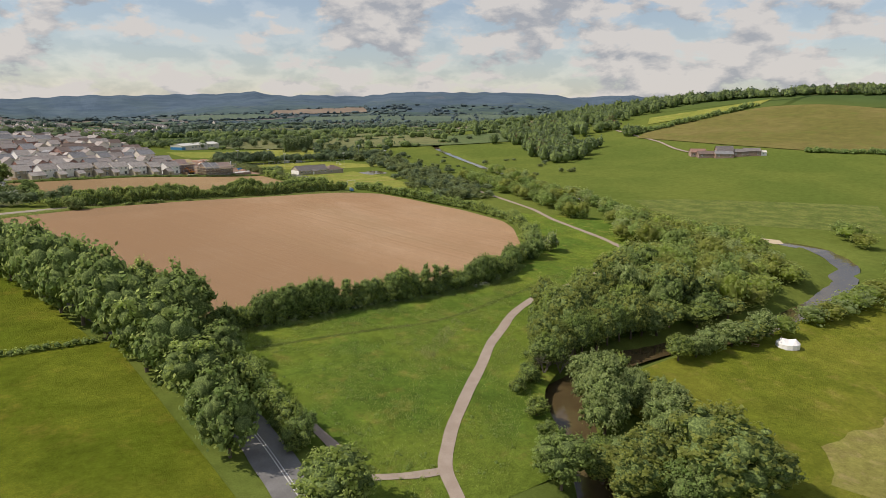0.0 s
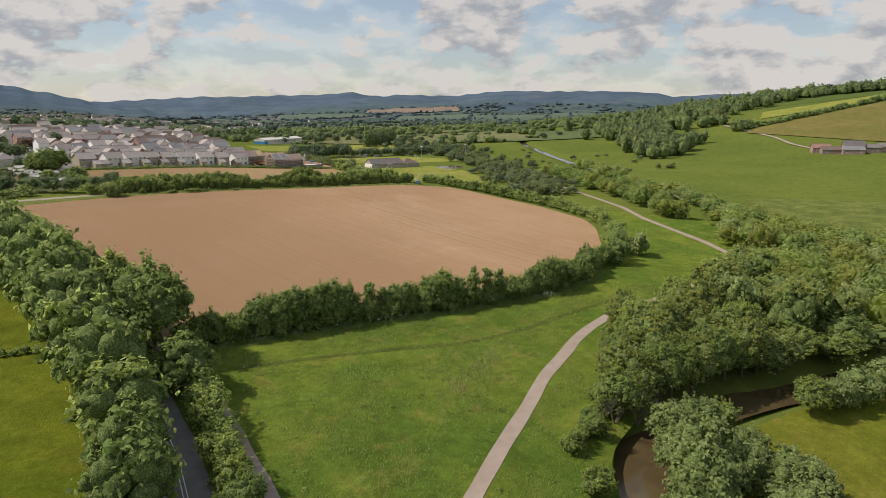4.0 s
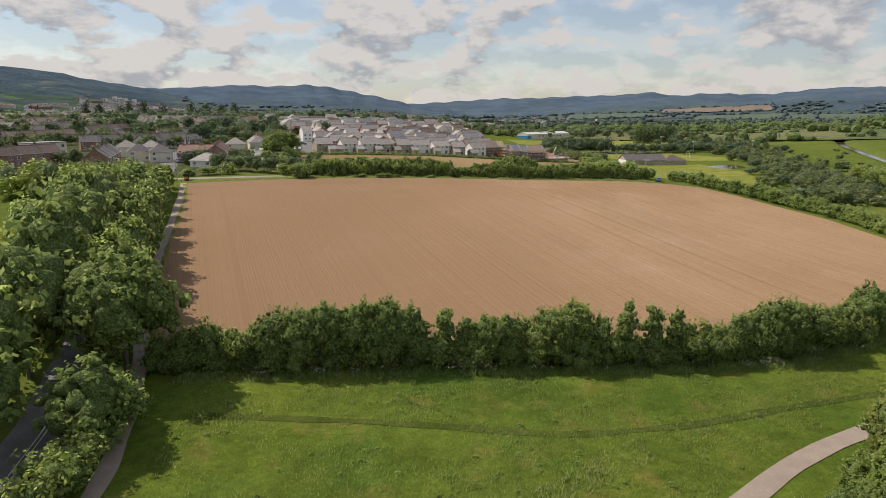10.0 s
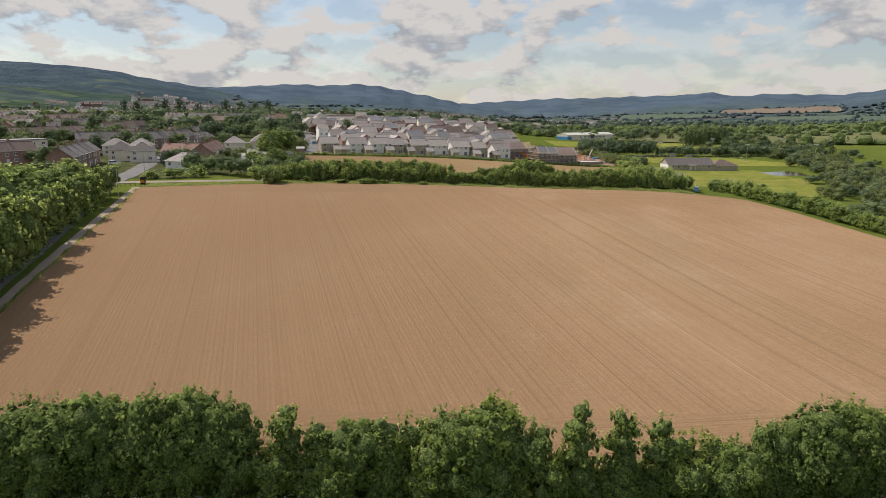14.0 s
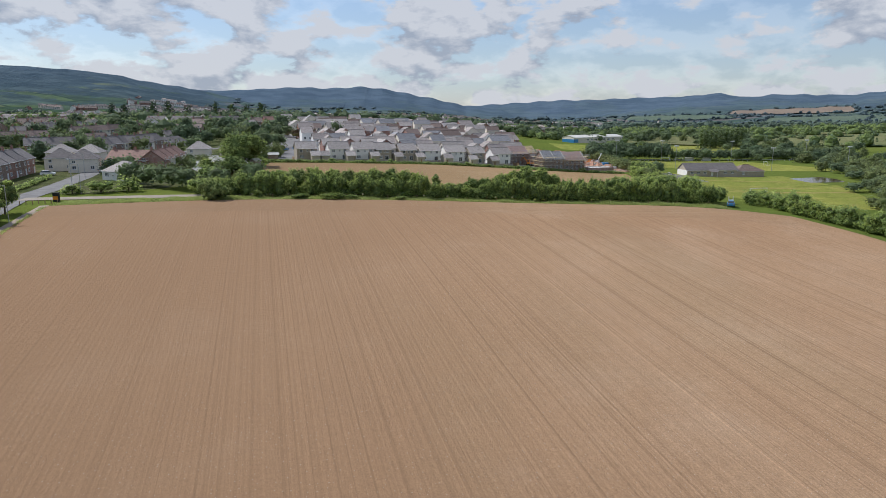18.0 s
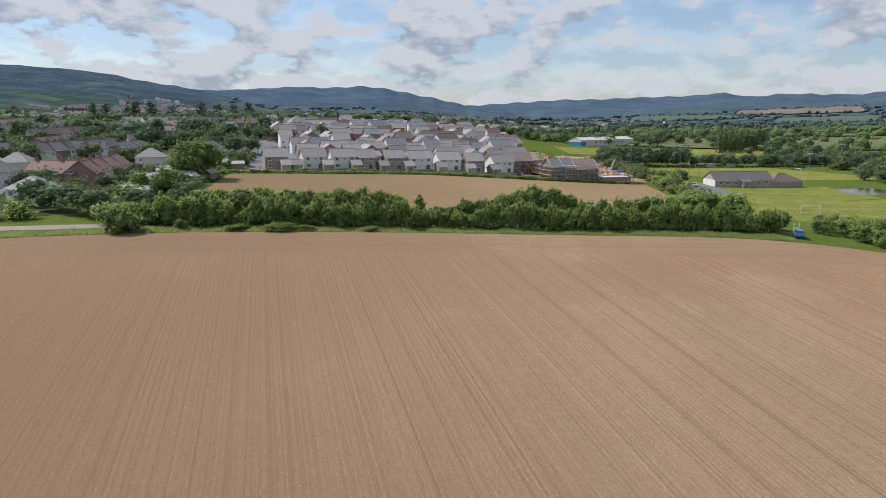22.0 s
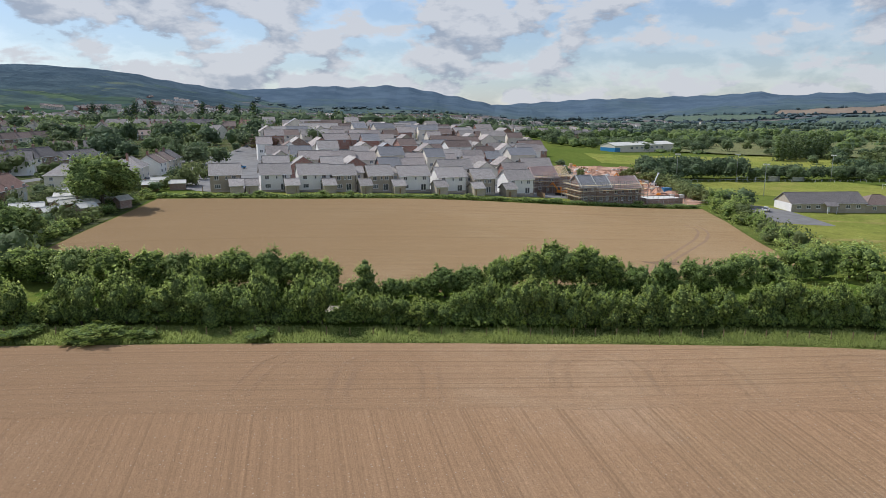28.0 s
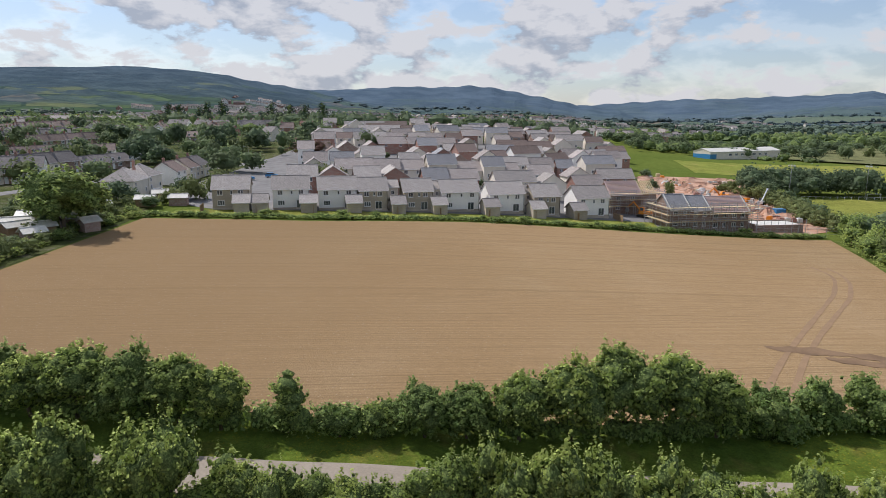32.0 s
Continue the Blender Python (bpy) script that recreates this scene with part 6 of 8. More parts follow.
def window_mesh(w, h, bars):
    """A frame with its upright bars in one connected mesh, and the glass."""
    key, fr = ("win", w, h, bars), 0.09
    xs = [0, fr]
    for i in range(1, bars):
        xs += [w * i / bars - fr / 2, w * i / bars + fr / 2]
    xs += [w - fr, w]
    zs = [0, fr, h - fr, h]
    nx = len(xs)
    v = [(x, y, z) for y in (-0.05, 0.02) for z in zs for x in xs]
    at = lambda i, j, k: k * 4 * nx + j * nx + i  # noqa: E731
    solid = lambda i, j: 0 <= i < nx - 1 and 0 <= j < 3 and (j != 1 or i % 2 == 0)  # noqa: E731
    f = []
    for i in range(nx - 1):
        for j in range(3):
            if not solid(i, j):
                continue
            f.append((at(i, j, 0), at(i + 1, j, 0), at(i + 1, j + 1, 0), at(i, j + 1, 0)))
            for ok, a, b in ((solid(i - 1, j), (i, j + 1), (i, j)), (solid(i + 1, j), (i + 1, j), (i + 1, j + 1)), (solid(i, j - 1), (i, j), (i + 1, j)), (solid(i, j + 1), (i + 1, j + 1), (i, j + 1))):
                if not ok:
                    f.append((at(*a, 0), at(*a, 1), at(*b, 1), at(*b, 0)))
    return raw_mesh(key, "window", v, f, M["upvc"]), quad_mesh(key + ("pane",), "pane", [(0.05, -0.02, 0.05, w - 0.05, 0.0, h - 0.05)], M["glass"])


def window(house, x, z, w=1.2, h=1.15, bars=2, m=None, deep=True, name="window"):
    fr, pane = window_mesh(w, h, bars)
    at = (m or Matrix.Identity(4)) @ Matrix.Translation((x - w / 2, 0, z))
    o = part(name, fr, house, at)
    part("pane", pane, o)
    part("sill", quad_mesh(("sill", w), "sill", [(-0.06, -0.1, -0.08, w + 0.06, 0.02, -0.005)], M["upvc"]), o)


def house(name, x, y, yaw, w, d, eave, rise, wall, roof, label, hip=False, windows=(), chimney=0, group="", sunk=1.2, door=None, gutter=True, category="house"):
    """A house with its front along local x at (x, y); yaw in degrees."""
    ob = new(name)
    yr = radians(yaw)
    cx, cy = x + math.cos(yr) * w / 2 - math.sin(yr) * d / 2, y + math.sin(yr) * w / 2 + math.cos(yr) * d / 2
    ob.matrix_basis = Matrix.Translation((x, y, max(tz(x, y), tz(cx, cy)) + 0.1)) @ Matrix.Rotation(yr, 4, "Z")
    key = (w, d, eave, rise, wall)
    part("wall", hip_walls(key, w, d, eave, M[wall], sunk) if hip else gable_walls(key, w, d, eave, rise, M[wall], sunk), ob)
    roof_on(ob, w, d, eave, rise, roof, hip)
    if gutter:
        part("gutter", quad_mesh(("gutter", w), "gutter", [(-0.3, -0.46, -0.2, w + 0.3, -0.36, -0.1)], M["upvc"]), ob, Matrix.Translation((0, 0, eave)))
    for k in range(chimney):
        cxx = w * (0.12 if k == 0 else 0.88)
        c = part("chimney", quad_mesh(("chimney", wall), "chimney", [(-0.35, -0.3, -1.2, 0.35, 0.3, 1.0), (-0.42, -0.37, 1.0, 0.42, 0.37, 1.15)], M["brick"]), ob, Matrix.Translation((cxx, d / 2, eave + rise)))
        part("chimney_pot", quad_mesh("pot", "pot", [(-0.12, -0.12, 1.15, 0.12, 0.12, 1.5)], M["redtile"]), c)
    for spec in windows:
        window(ob, *spec)
    if door:
        part("door", quad_mesh("door", "door", [(-0.45, -0.05, -0.05, 0.45, 0.03, 2.02), (-0.53, -0.07, -0.05, -0.45, 0.03, 2.1), (0.45, -0.07, -0.05, 0.53, 0.03, 2.1), (-0.53, -0.07, 2.02, 0.53, 0.03, 2.1)], M["upvc"]), ob, Matrix.Translation((door, 0, 0)))
    return tagged(ob, label, category, group)


def right_gable(w, d):
    return Matrix.Translation((w, 0, 0)) @ Matrix.Rotation(math.pi / 2, 4, "Z")


# new estate, front row above the field
AL = 21.4
E1, E2 = Vector((math.cos(radians(AL)), math.sin(radians(AL)))), Vector((-math.sin(radians(AL)), math.cos(radians(AL))))


def estate(s, t):
    p = Vector((-78, 139.5)) + E1 * s + E2 * t
    return p.x, p.y


BACK = lambda w: ((1.7, 3.3), (w * 0.52, 3.4, 0.55, 0.95, 1), (w - 1.9, 3.3), (1.9, 0.9, 1.6, 1.15, 3))  # noqa: E731
for s, w, wall, t, eave, label in ((0.5, 8.2, "stone", 0, 4.7, "detached new house of buff stone with a grey tiled roof"), (14, 8.4, "white", 0, 4.7, "detached new house with white rendered walls and grey roof"),
                                   (24.6, 9.0, "white", 0, 4.7, "white rendered house with grey roof, joined to a stone one"), (34.2, 6.8, "stone", -0.6, 4.7, "buff stone house joined to a white rendered one"),
                                   (45, 7.2, "stone", -0.3, 4.7, "buff stone house with grey roof"), (54.6, 9.6, "white", 0.4, 4.7, "white rendered house with a small gabled dormer beside it"),
                                   (66.8, 9.2, "white", 0.2, 4.7, "cream rendered new house with grey roof"), (78.2, 7.0, "stone", -1.0, 4.8, "buff stone house with pale gable"), (90, 9.0, "white", -0.5, 4.8, "white rendered house at the end of the new row")):
    h = house("house", *estate(s, t), AL, w, 8.6, eave, 2.7, wall, "slate", label, False, BACK(w), 0, "front row of new houses")
    # french windows to the garden
    fr, pane = window_mesh(1.6, 2.05, 2)
    o = part("patio_door", fr, h, Matrix.Translation((w - 3.0, 0, 0.05)))
    part("pane", pane, o)
    part("downpipe", quad_mesh("pipe", "pipe", [(-0.04, -0.1, 0, 0.04, -0.02, 4.6)], M["black"]), h, Matrix.Translation((w - 0.15, 0, 0)))
    part("plinth", quad_mesh(("plinth", w), "plinth", [(-0.02, -0.03, -1.2, w + 0.02, -0.005, 0.35)], M["stone"]), h)
    window(h, 2.2, 3.3, 0.9, 1.1, 1, right_gable(w, 8.6))
# gabled link with arched upper window
for s in (41.2, 52.4, 76.4):
    house("house", *estate(s + 0.2, 3.0), AL, 2.6, 6.0, 5.2, 1.5, "render", "slate", "narrow cream gabled house link between two houses", False, ((1.3, 3.4, 0.8, 1.0, 2), (1.3, 1.0, 0.8, 1.0, 2)), 0, "front row of new houses")
for s, t, w in ((5.6, -5.4, 3.4), (9.6, -5.0, 3.4), (20.4, -5.0, 3.6), (31, -4.6, 3.4), (41.6, -4.8, 3.2), (51.6, -4.4, 3.4), (64.6, -4.6, 3.6), (76.6, -5.2, 3.4), (87.6, -4.6, 3.6)):
    g = house("garage", *estate(s, t), AL, w, 5.6, 2.35, 1.5, "stone", "slate", "small stone garage with a grey pitched roof", False, (), 0, "garages of the front row", 1.2, None, True, "garage")
    part("garage_door", quad_mesh("gdoor", "gdoor", [(-1.15, -0.04, -0.05, 1.15, 0.03, 2.05)] + [(-1.1, -0.06, z, 1.1, -0.04, z + 0.03) for z in (0.5, 1.0, 1.5)], M["upvc"]), g, Matrix.Translation((w / 2, 5.6, 0)) @ Matrix.Rotation(math.pi, 4, "Z"))
# timber garden fences between plots
for s in (-1.5, 10.5, 23.2, 42.8, 53.2, 65.4, 77.2, 88.6, 100.5):
    f = new("garden_fence")
    x, y = estate(s, -5.5)
    f.matrix_basis = Matrix.Translation((x, y, tz(x, y))) @ Matrix.Rotation(radians(AL + 90), 4, "Z")
    for k in range(3):
        part("fence_panel", quad_mesh("fpanel", "fpanel", [(0.05, -0.02, -0.3, 1.75, 0.02, 1.7)] + [(0.05, -0.035, z, 1.75, 0.035, z + 0.08) for z in (0.2, 0.9, 1.55)], M["wood"]), f, Matrix.Translation((k * 1.85, 0, 0.1)))
        part("fence_post", quad_mesh("fpost", "fpost", [(-0.05, -0.05, -0.5, 0.05, 0.05, 1.85)], M["wood"]), f, Matrix.Translation((k * 1.85, 0, 0.1)))
    tagged(f, "brown timber garden fence of upright panels", "fence", "fences between gardens")

erng = random.Random(5)
WALLS = ("render", "render", "white", "brick", "brick", "stone", "brown_brick")
WORDS = {"render": "cream rendered", "white": "white rendered", "brick": "red brick", "stone": "buff stone", "brown_brick": "brown brick"}
t = 26.0
row = 0
while t < 300:
    s = 12 + 0.07 * t + erng.uniform(0, 5)
    end = min(100 + 0.5 * t, 190)
    run_wall = "brick" if row == 0 else erng.choice(WALLS)
    bend = 0.0
    while s < end:
        w = erng.choice((6.0, 7.0, 8.0, 9.0, 12.0)) if t < 120 else erng.choice((8.0, 9.0, 12.0, 14.0))
        if erng.random() < 0.4:
            run_wall = erng.choice(("brick", "brick", "render") if row == 0 else WALLS)
            bend = erng.choice((0.0, 0.0, -9.0, 8.0)) if t > 40 else 0.0
        roof = erng.choice(("slate", "slate", "warmslate", "warmslate", "coolslate", "pantile" if t > 60 else "slate"))
        if erng.random() < 0.1:  # a gap for gardens and trees
            s += w
            continue
        d, eave, rise = 8.5, erng.choice((4.7, 4.8, 4.8, 6.8 if t > 40 else 4.8)), 2.8
        x, y = estate(s, t + erng.uniform(-1.5, 1.5))
        turned = erng.random() < 0.3
        lab = WORDS[run_wall] + " estate house with a grey tiled roof"
        wins = ((w * 0.25, 3.2), (w * 0.75, 3.2), (w * 0.3, 0.9), (w * 0.72, 0.9)) if t < 110 else ((w * 0.25, 3.2), (w * 0.75, 3.2))
        if turned:
            x, y = estate(s + d, t)
            house("house", x, y, AL + 90, w, d, eave, rise, run_wall, roof, lab, False, wins[:2], 0, "houses of the new estate")
            s += d + erng.uniform(1.0, 4)
        else:
            house("house", x, y, AL + bend, w, d, eave, rise, run_wall, roof, lab, False, wins, 0, "houses of the new estate")
            s += w + erng.choice((0.02, 0.02, 1.2, 3.0, 5.5))
    t += 24.0 if t < 100 else 27
    row += 1

def tube_between(key, p0, p1, r, material, n=8):
    p0, p1 = Vector(p0), Vector(p1)
    q = (p1 - p0).to_track_quat("Z", "Y")
    v = []
    for p in (p0, p1):
        v += [tuple(p + q @ Vector((r * math.cos(6.2832 * k / n), r * math.sin(6.2832 * k / n), 0))) for k in range(n)]
    f = [(k, (k + 1) % n, n + (k + 1) % n, n + k) for k in range(n)] + [tuple(range(n - 1, -1, -1)), tuple(range(n, 2 * n))]
    return raw_mesh(("tube",) + key, "tube", v, f, material)


# half-built terrace in scaffolding
def scaffold(x, y, yaw, w, d, h):
    """Standards, ledgers and boarded lifts on both long sides and the ends, with rails and braces."""
    sc = new("scaffold")
    sc.matrix_basis = Matrix.Translation((x, y, tz(x, y))) @ Matrix.Rotation(radians(yaw), 4, "Z")
    pole = quad_mesh(("pole", h), "pole", [(-0.04, -0.04, -0.8, 0.04, 0.04, h)], M["steel"])
    n = int(w / 2.0)
    for yy in (-1.4, -0.3, d + 0.4, d + 1.5):
        for k in range(n + 1):
            part("standard", pole, sc, Matrix.Translation((k * w / n, yy, 0)))
    for k in range(5):
        for xx in (-1.5, w + 1.5):
            part("standard", pole, sc, Matrix.Translation((xx, -1.4 + k * (d + 2.9) / 4, 0)))
    for z in (1.9, 3.7, 5.4):
        for yy in (-1.4, -0.3, d + 0.4, d + 1.5):
            for up in (0.0, 0.5, 1.0) if yy in (-1.4, d + 1.5) else (0.0,):
                part("ledger", quad_mesh(("ledger", w), "ledger", [(-1.9, -0.035, -0.035, w + 1.9, 0.035, 0.035)], M["steel"]), sc, Matrix.Translation((0, yy, z + up)))
        for xx in (-1.5, w + 1.5):
            for up in (0.0, 0.5, 1.0):
                part("transom", quad_mesh(("transom", d), "transom", [(-0.035, -1.8, -0.035, 0.035, d + 1.9, 0.035)], M["steel"]), sc, Matrix.Translation((xx, 0, z + up)))
        part("board", quad_mesh(("board", w), "board", [(-1.4, -1.3, 0.05, w + 1.4, -0.38, 0.1)], M["timber"]), sc, Matrix.Translation((0, 0, z)))
        part("board", quad_mesh(("board", w), "board", [(-1.4, -1.3, 0.05, w + 1.4, -0.38, 0.1)], M["timber"]), sc, Matrix.Translation((0, d + 1.75, z)))
        for xx in (-1.4, w + 0.45):
            part("board", quad_mesh(("endboard", d), "endboard", [(0, -0.35, 0.05, 0.95, d + 0.4, 0.1)], M["timber"]), sc, Matrix.Translation((xx, 0, z)))
    for k in range(0, n - 1, 3):
        xa, xb = k * w / n, (k + 2) * w / n
        part("brace", tube_between(("brace", k, w, h), (xa, -1.48, 0.2), (xb, -1.48, 5.4), 0.035, M["steel"], 5), sc)
    return tagged(sc, "grey steel scaffold with boards round a half-built house", "scaffold")


def profile_body(key, name, pts, width, material, inset=0.0):
    """A body from a side outline (x, z), drawn in at the top."""
    n = len(pts)
    top = max(p[1] for p in pts)
    v = []
    for s in (-1, 1):
        v += [(x, s * (width / 2 - inset * max(0.0, z - 0.9) / (top - 0.9)), z) for x, z in pts]
    f = [tuple(range(n)), tuple(range(2 * n - 1, n - 1, -1))] + [(k, n + k, n + (k + 1) % n, (k + 1) % n) for k in range(n)]
    return raw_mesh(key, name, v, [q[::-1] for q in f], material)


def battens(ob, w, d, eave, rise, gap=0.46):
    """Timber battens across the front slope."""
    length = math.hypot(d / 2, rise)
    tilt = Matrix.Translation((0, 0, eave)) @ Matrix.Rotation(math.atan2(rise, d / 2), 4, "X")
    for k in range(int(length / gap)):
        part("batten", quad_mesh(("batten", w), "batten", [(0, -0.04, 0.15, w, 0.04, 0.21)], M["batten"]), ob, tilt @ Matrix.Translation((0, 0.2 + k * gap, 0)))


x, y, ca, sa = 28.5, 167.9, math.cos(radians(20)), math.sin(radians(20))
for at, w, roof, words in ((0, 5.4, "coolslate", "half-built brick terrace house with newly tiled roof"), (5.5, 5.4, "coolslate", "half-built brick terrace house with newly tiled roof"),
                           (11.0, 10.6, "felt", "half-built brick terrace house with felt and battens on the roof")):
    hb = house("unfinished_house", x + at * ca, y + at * sa, 20, w, 8.5, 4.9, 3.2, "brown_brick", roof, words, False,
               ((1.5, 0.9), (3.9, 0.9, 0.9), (1.5, 3.3), (3.9, 3.3, 0.9)) + (((6.6, 0.9), (9.0, 0.9, 0.9), (6.6, 3.3), (9.0, 3.3)) if w > 6 else ()), 0, "half-built terrace")
    for e in (0.0, w):  # pale verge boards between the bays
        part("verge_board", quad_mesh("vergeboard", "vergeboard", [(-0.12, -0.3, 0.1, 0.12, 5.3, 0.27)], M["palesheet"]), hb, Matrix.Translation((e, 0, 4.9)) @ Matrix.Rotation(math.atan2(3.2, 4.25), 4, "X"))
    if roof == "felt":
        battens(hb, w, 8.5, 4.9, 3.2)
scaffold(x, y, 20, 21.6, 8.5, 6.6)
x, y = estate(103.5, 8)
hb = house("unfinished_house", x, y, AL, 9, 8.0, 5.0, 3.2, "brown_brick", "felt", "house shell with felt and timber battens on the roof", False, ((2.2, 0.9), (2.2, 3.3), (6.5, 3.3)), 0, "half-built terrace")
battens(hb, 9, 8.0, 5.0, 3.2)
shell = new("unfinished_house")
shell.matrix_basis = Matrix.Translation((x + 9.05 * E1.x, y + 9.05 * E1.y, hb.matrix_basis.translation.z)) @ Matrix.Rotation(radians(AL), 4, "Z")
part("wall", quad_mesh("openshell", "openshell", [(0, 0, -1.2, 4.6, 0.3, 5.0), (0, 7.7, -1.2, 4.6, 8.0, 5.0), (4.3, 0.3, -1.2, 4.6, 7.7, 5.0)], M["brown_brick"]), shell)
for k in range(8):
    for side in (0, 1):
        m = Matrix.Translation((0.3 + k * 0.57, 8.0 * side, 5.0)) @ Matrix.Rotation(math.pi * side, 4, "Z") @ Matrix.Rotation(math.atan2(3.2, 4.0), 4, "X")
        part("rafter", quad_mesh("rafter", "rafter", [(-0.07, -0.3, 0, 0.07, 5.15, 0.2)], M["timber"]), shell, m)
tagged(shell, "open house shell with bare timber rafters and no roof yet", "house", "half-built terrace")
scaffold(x, y, AL, 13.7, 8.0, 6.4)

site = random.Random(3)
sl = new("wall_shell")
sl.matrix_basis = Matrix.Translation((51.5, 178.6, tz(54, 181))) @ Matrix.Rotation(radians(19), 4, "Z")
part("wall", quad_mesh("shell", "shell", [(0, 0, -1.4, 14, 0.3, 1.7), (0, 7, -1.4, 14, 7.3, 1.9), (0, 0.3, -1.4, 0.3, 7, 2.0), (13.7, 0.3, -1.4, 14, 7, 1.4), (4.7, 0.3, -1.4, 5, 7, 1.6), (9.4, 0.3, -1.4, 9.7, 7, 1.5)], M["brown_brick"]), sl)
part("floor_slab", quad_mesh("slab", "slab", [(0.3, 0.3, 1.55, 4.7, 7, 1.75), (5, 0.3, 1.5, 9.4, 7, 1.7), (9.7, 0.3, 1.4, 13.7, 7, 1.6)], M["palesheet"]), sl)
for k in range(8):
    part("standard", quad_mesh(("pole", 3.2), "pole", [(-0.04, -0.04, -0.8, 0.04, 0.04, 3.2)], M["steel"]), sl, Matrix.Translation((k * 2, -0.9, 0)))
tagged(sl, "low unfinished brick walls round pale floor slabs", "building shell")


def mound(x, y, w, d, h, seed):
    """A heap of dug clay: steep, uneven, with a broad foot."""
    r, n, m = np.random.default_rng(seed), 18, 7
    v = [(0, 0, h)]
    ph = r.uniform(0, 6.28, 4)
    for j in range(1, m + 1):
        u = j / m
        for k in range(n):
            a = 6.2832 * k / n
            rim = 1 + 0.22 * math.sin(2 * a + ph[0]) + 0.14 * math.sin(5 * a + ph[1]) + 0.05 * r.normal()
            z = h * (1 - u) ** 1.25 * (1 + 0.22 * math.sin(3 * a + ph[2] + 4 * u)) + (0.06 * h * r.normal() if j < m else -0.4)
            v.append((w * u * rim * math.cos(a), d * u * rim * math.sin(a), z))
    f = [(0, 1 + k, 1 + (k + 1) % n) for k in range(n)]
    for j in range(m - 1):
        f += [(1 + j * n + k, 1 + (j + 1) * n + k, 1 + (j + 1) * n + (k + 1) % n, 1 + j * n + (k + 1) % n) for k in range(n)]
    o = new("clay_mound", raw_mesh(("heap", seed), "heap", v, f, M["clay"]))
    o.matrix_basis = Matrix.Translation((x, y, tz(x, y) + 0.1))
    tagged(o, "mound of dug red clay on the site", "mound", "mounds on the building site")


def pallet(x, y, yaw, w, d, h, mat):
    """A timber pallet with a stack of wrapped goods."""
    o = new("pallet_stack")
    o.matrix_basis = Matrix.Translation((x, y, tz(x, y) + 0.1)) @ Matrix.Rotation(yaw, 4, "Z")
    part("pallet", quad_mesh(("pal", w, d), "pal", [(-w / 2, y0, 0.0, w / 2, y0 + d / 6, 0.1) for y0 in (-d / 2, -d / 12, d / 3)] + [(x0, -d / 2, 0.1, x0 + w / 6, d / 2, 0.14) for x0 in (-w / 2, -w / 4, 0, w / 3)], M["timber"]), o)
    part("load", quad_mesh(("load", w, d, h, mat), "load", [(-w / 2 + 0.04, -d / 2 + 0.04, 0.145, w / 2 - 0.04, d / 2 - 0.04, 0.15 + h), (-w / 2 + 0.2, -d / 2 + 0.15, 0.15 + h, w / 2 - 0.3, d / 2 - 0.2, 0.3 + h)], M[mat]), o)
    tagged(o, "wrapped pallet of building materials on bare clay", "pallet", "pallets on the building site")


for i in range(64):
    v = site.random()
    px, py = 40 + 26 * v + site.uniform(-7, 9) , 292 - 92 * v + site.uniform(-14, 14)
    if px > 71 or px < 36 and py < 230 or py > 300:
        continue
    if site.random() < 0.45:
        mound(px, py, site.uniform(1.8, 5.5), site.uniform(1.6, 4.0), site.uniform(0.7, 2.3), i)
    else:
        pallet(px, py, site.uniform(0, 3), round(site.uniform(1.2, 2.6), 1), round(site.uniform(1.0, 1.8), 1), round(site.uniform(0.6, 1.3), 1), site.choice(("palesheet", "brick", "palesheet", "upvc", "orange", "timber")))
for px, py, w, d, h in ((50, 262, 8, 5, 2.0), (42, 280, 9, 5, 1.8), (60, 276, 8, 6, 1.6), (56, 290, 11, 5, 1.9), (70, 298, 12, 5, 1.7), (63, 250, 5, 4, 1.6), (68, 206, 4, 3.4, 1.3), (69, 192, 6, 3, 1.0), (56, 222, 5, 4, 1.4), (64, 228, 5, 4, 1.5)):
    mound(px, py, w, d, h, int(px * 7 + py))
for px, py, yaw, n in ((63.5, 287, 0.3, 5), (47, 226, 0.5, 4), (52.5, 238, 0.2, 3), (60, 212, 0.9, 4), (64, 199, 0.4, 4), (33, 181.5, 0.35, 3), (66, 236, 1.2, 3)):
    for k in range(n):
        pallet(px + k * 2.1 * math.cos(yaw), py + k * 2.1 * math.sin(yaw), yaw, 1.8, 1.4, 1.1, site.choice(("upvc", "palesheet", "palesheet", "brick")))


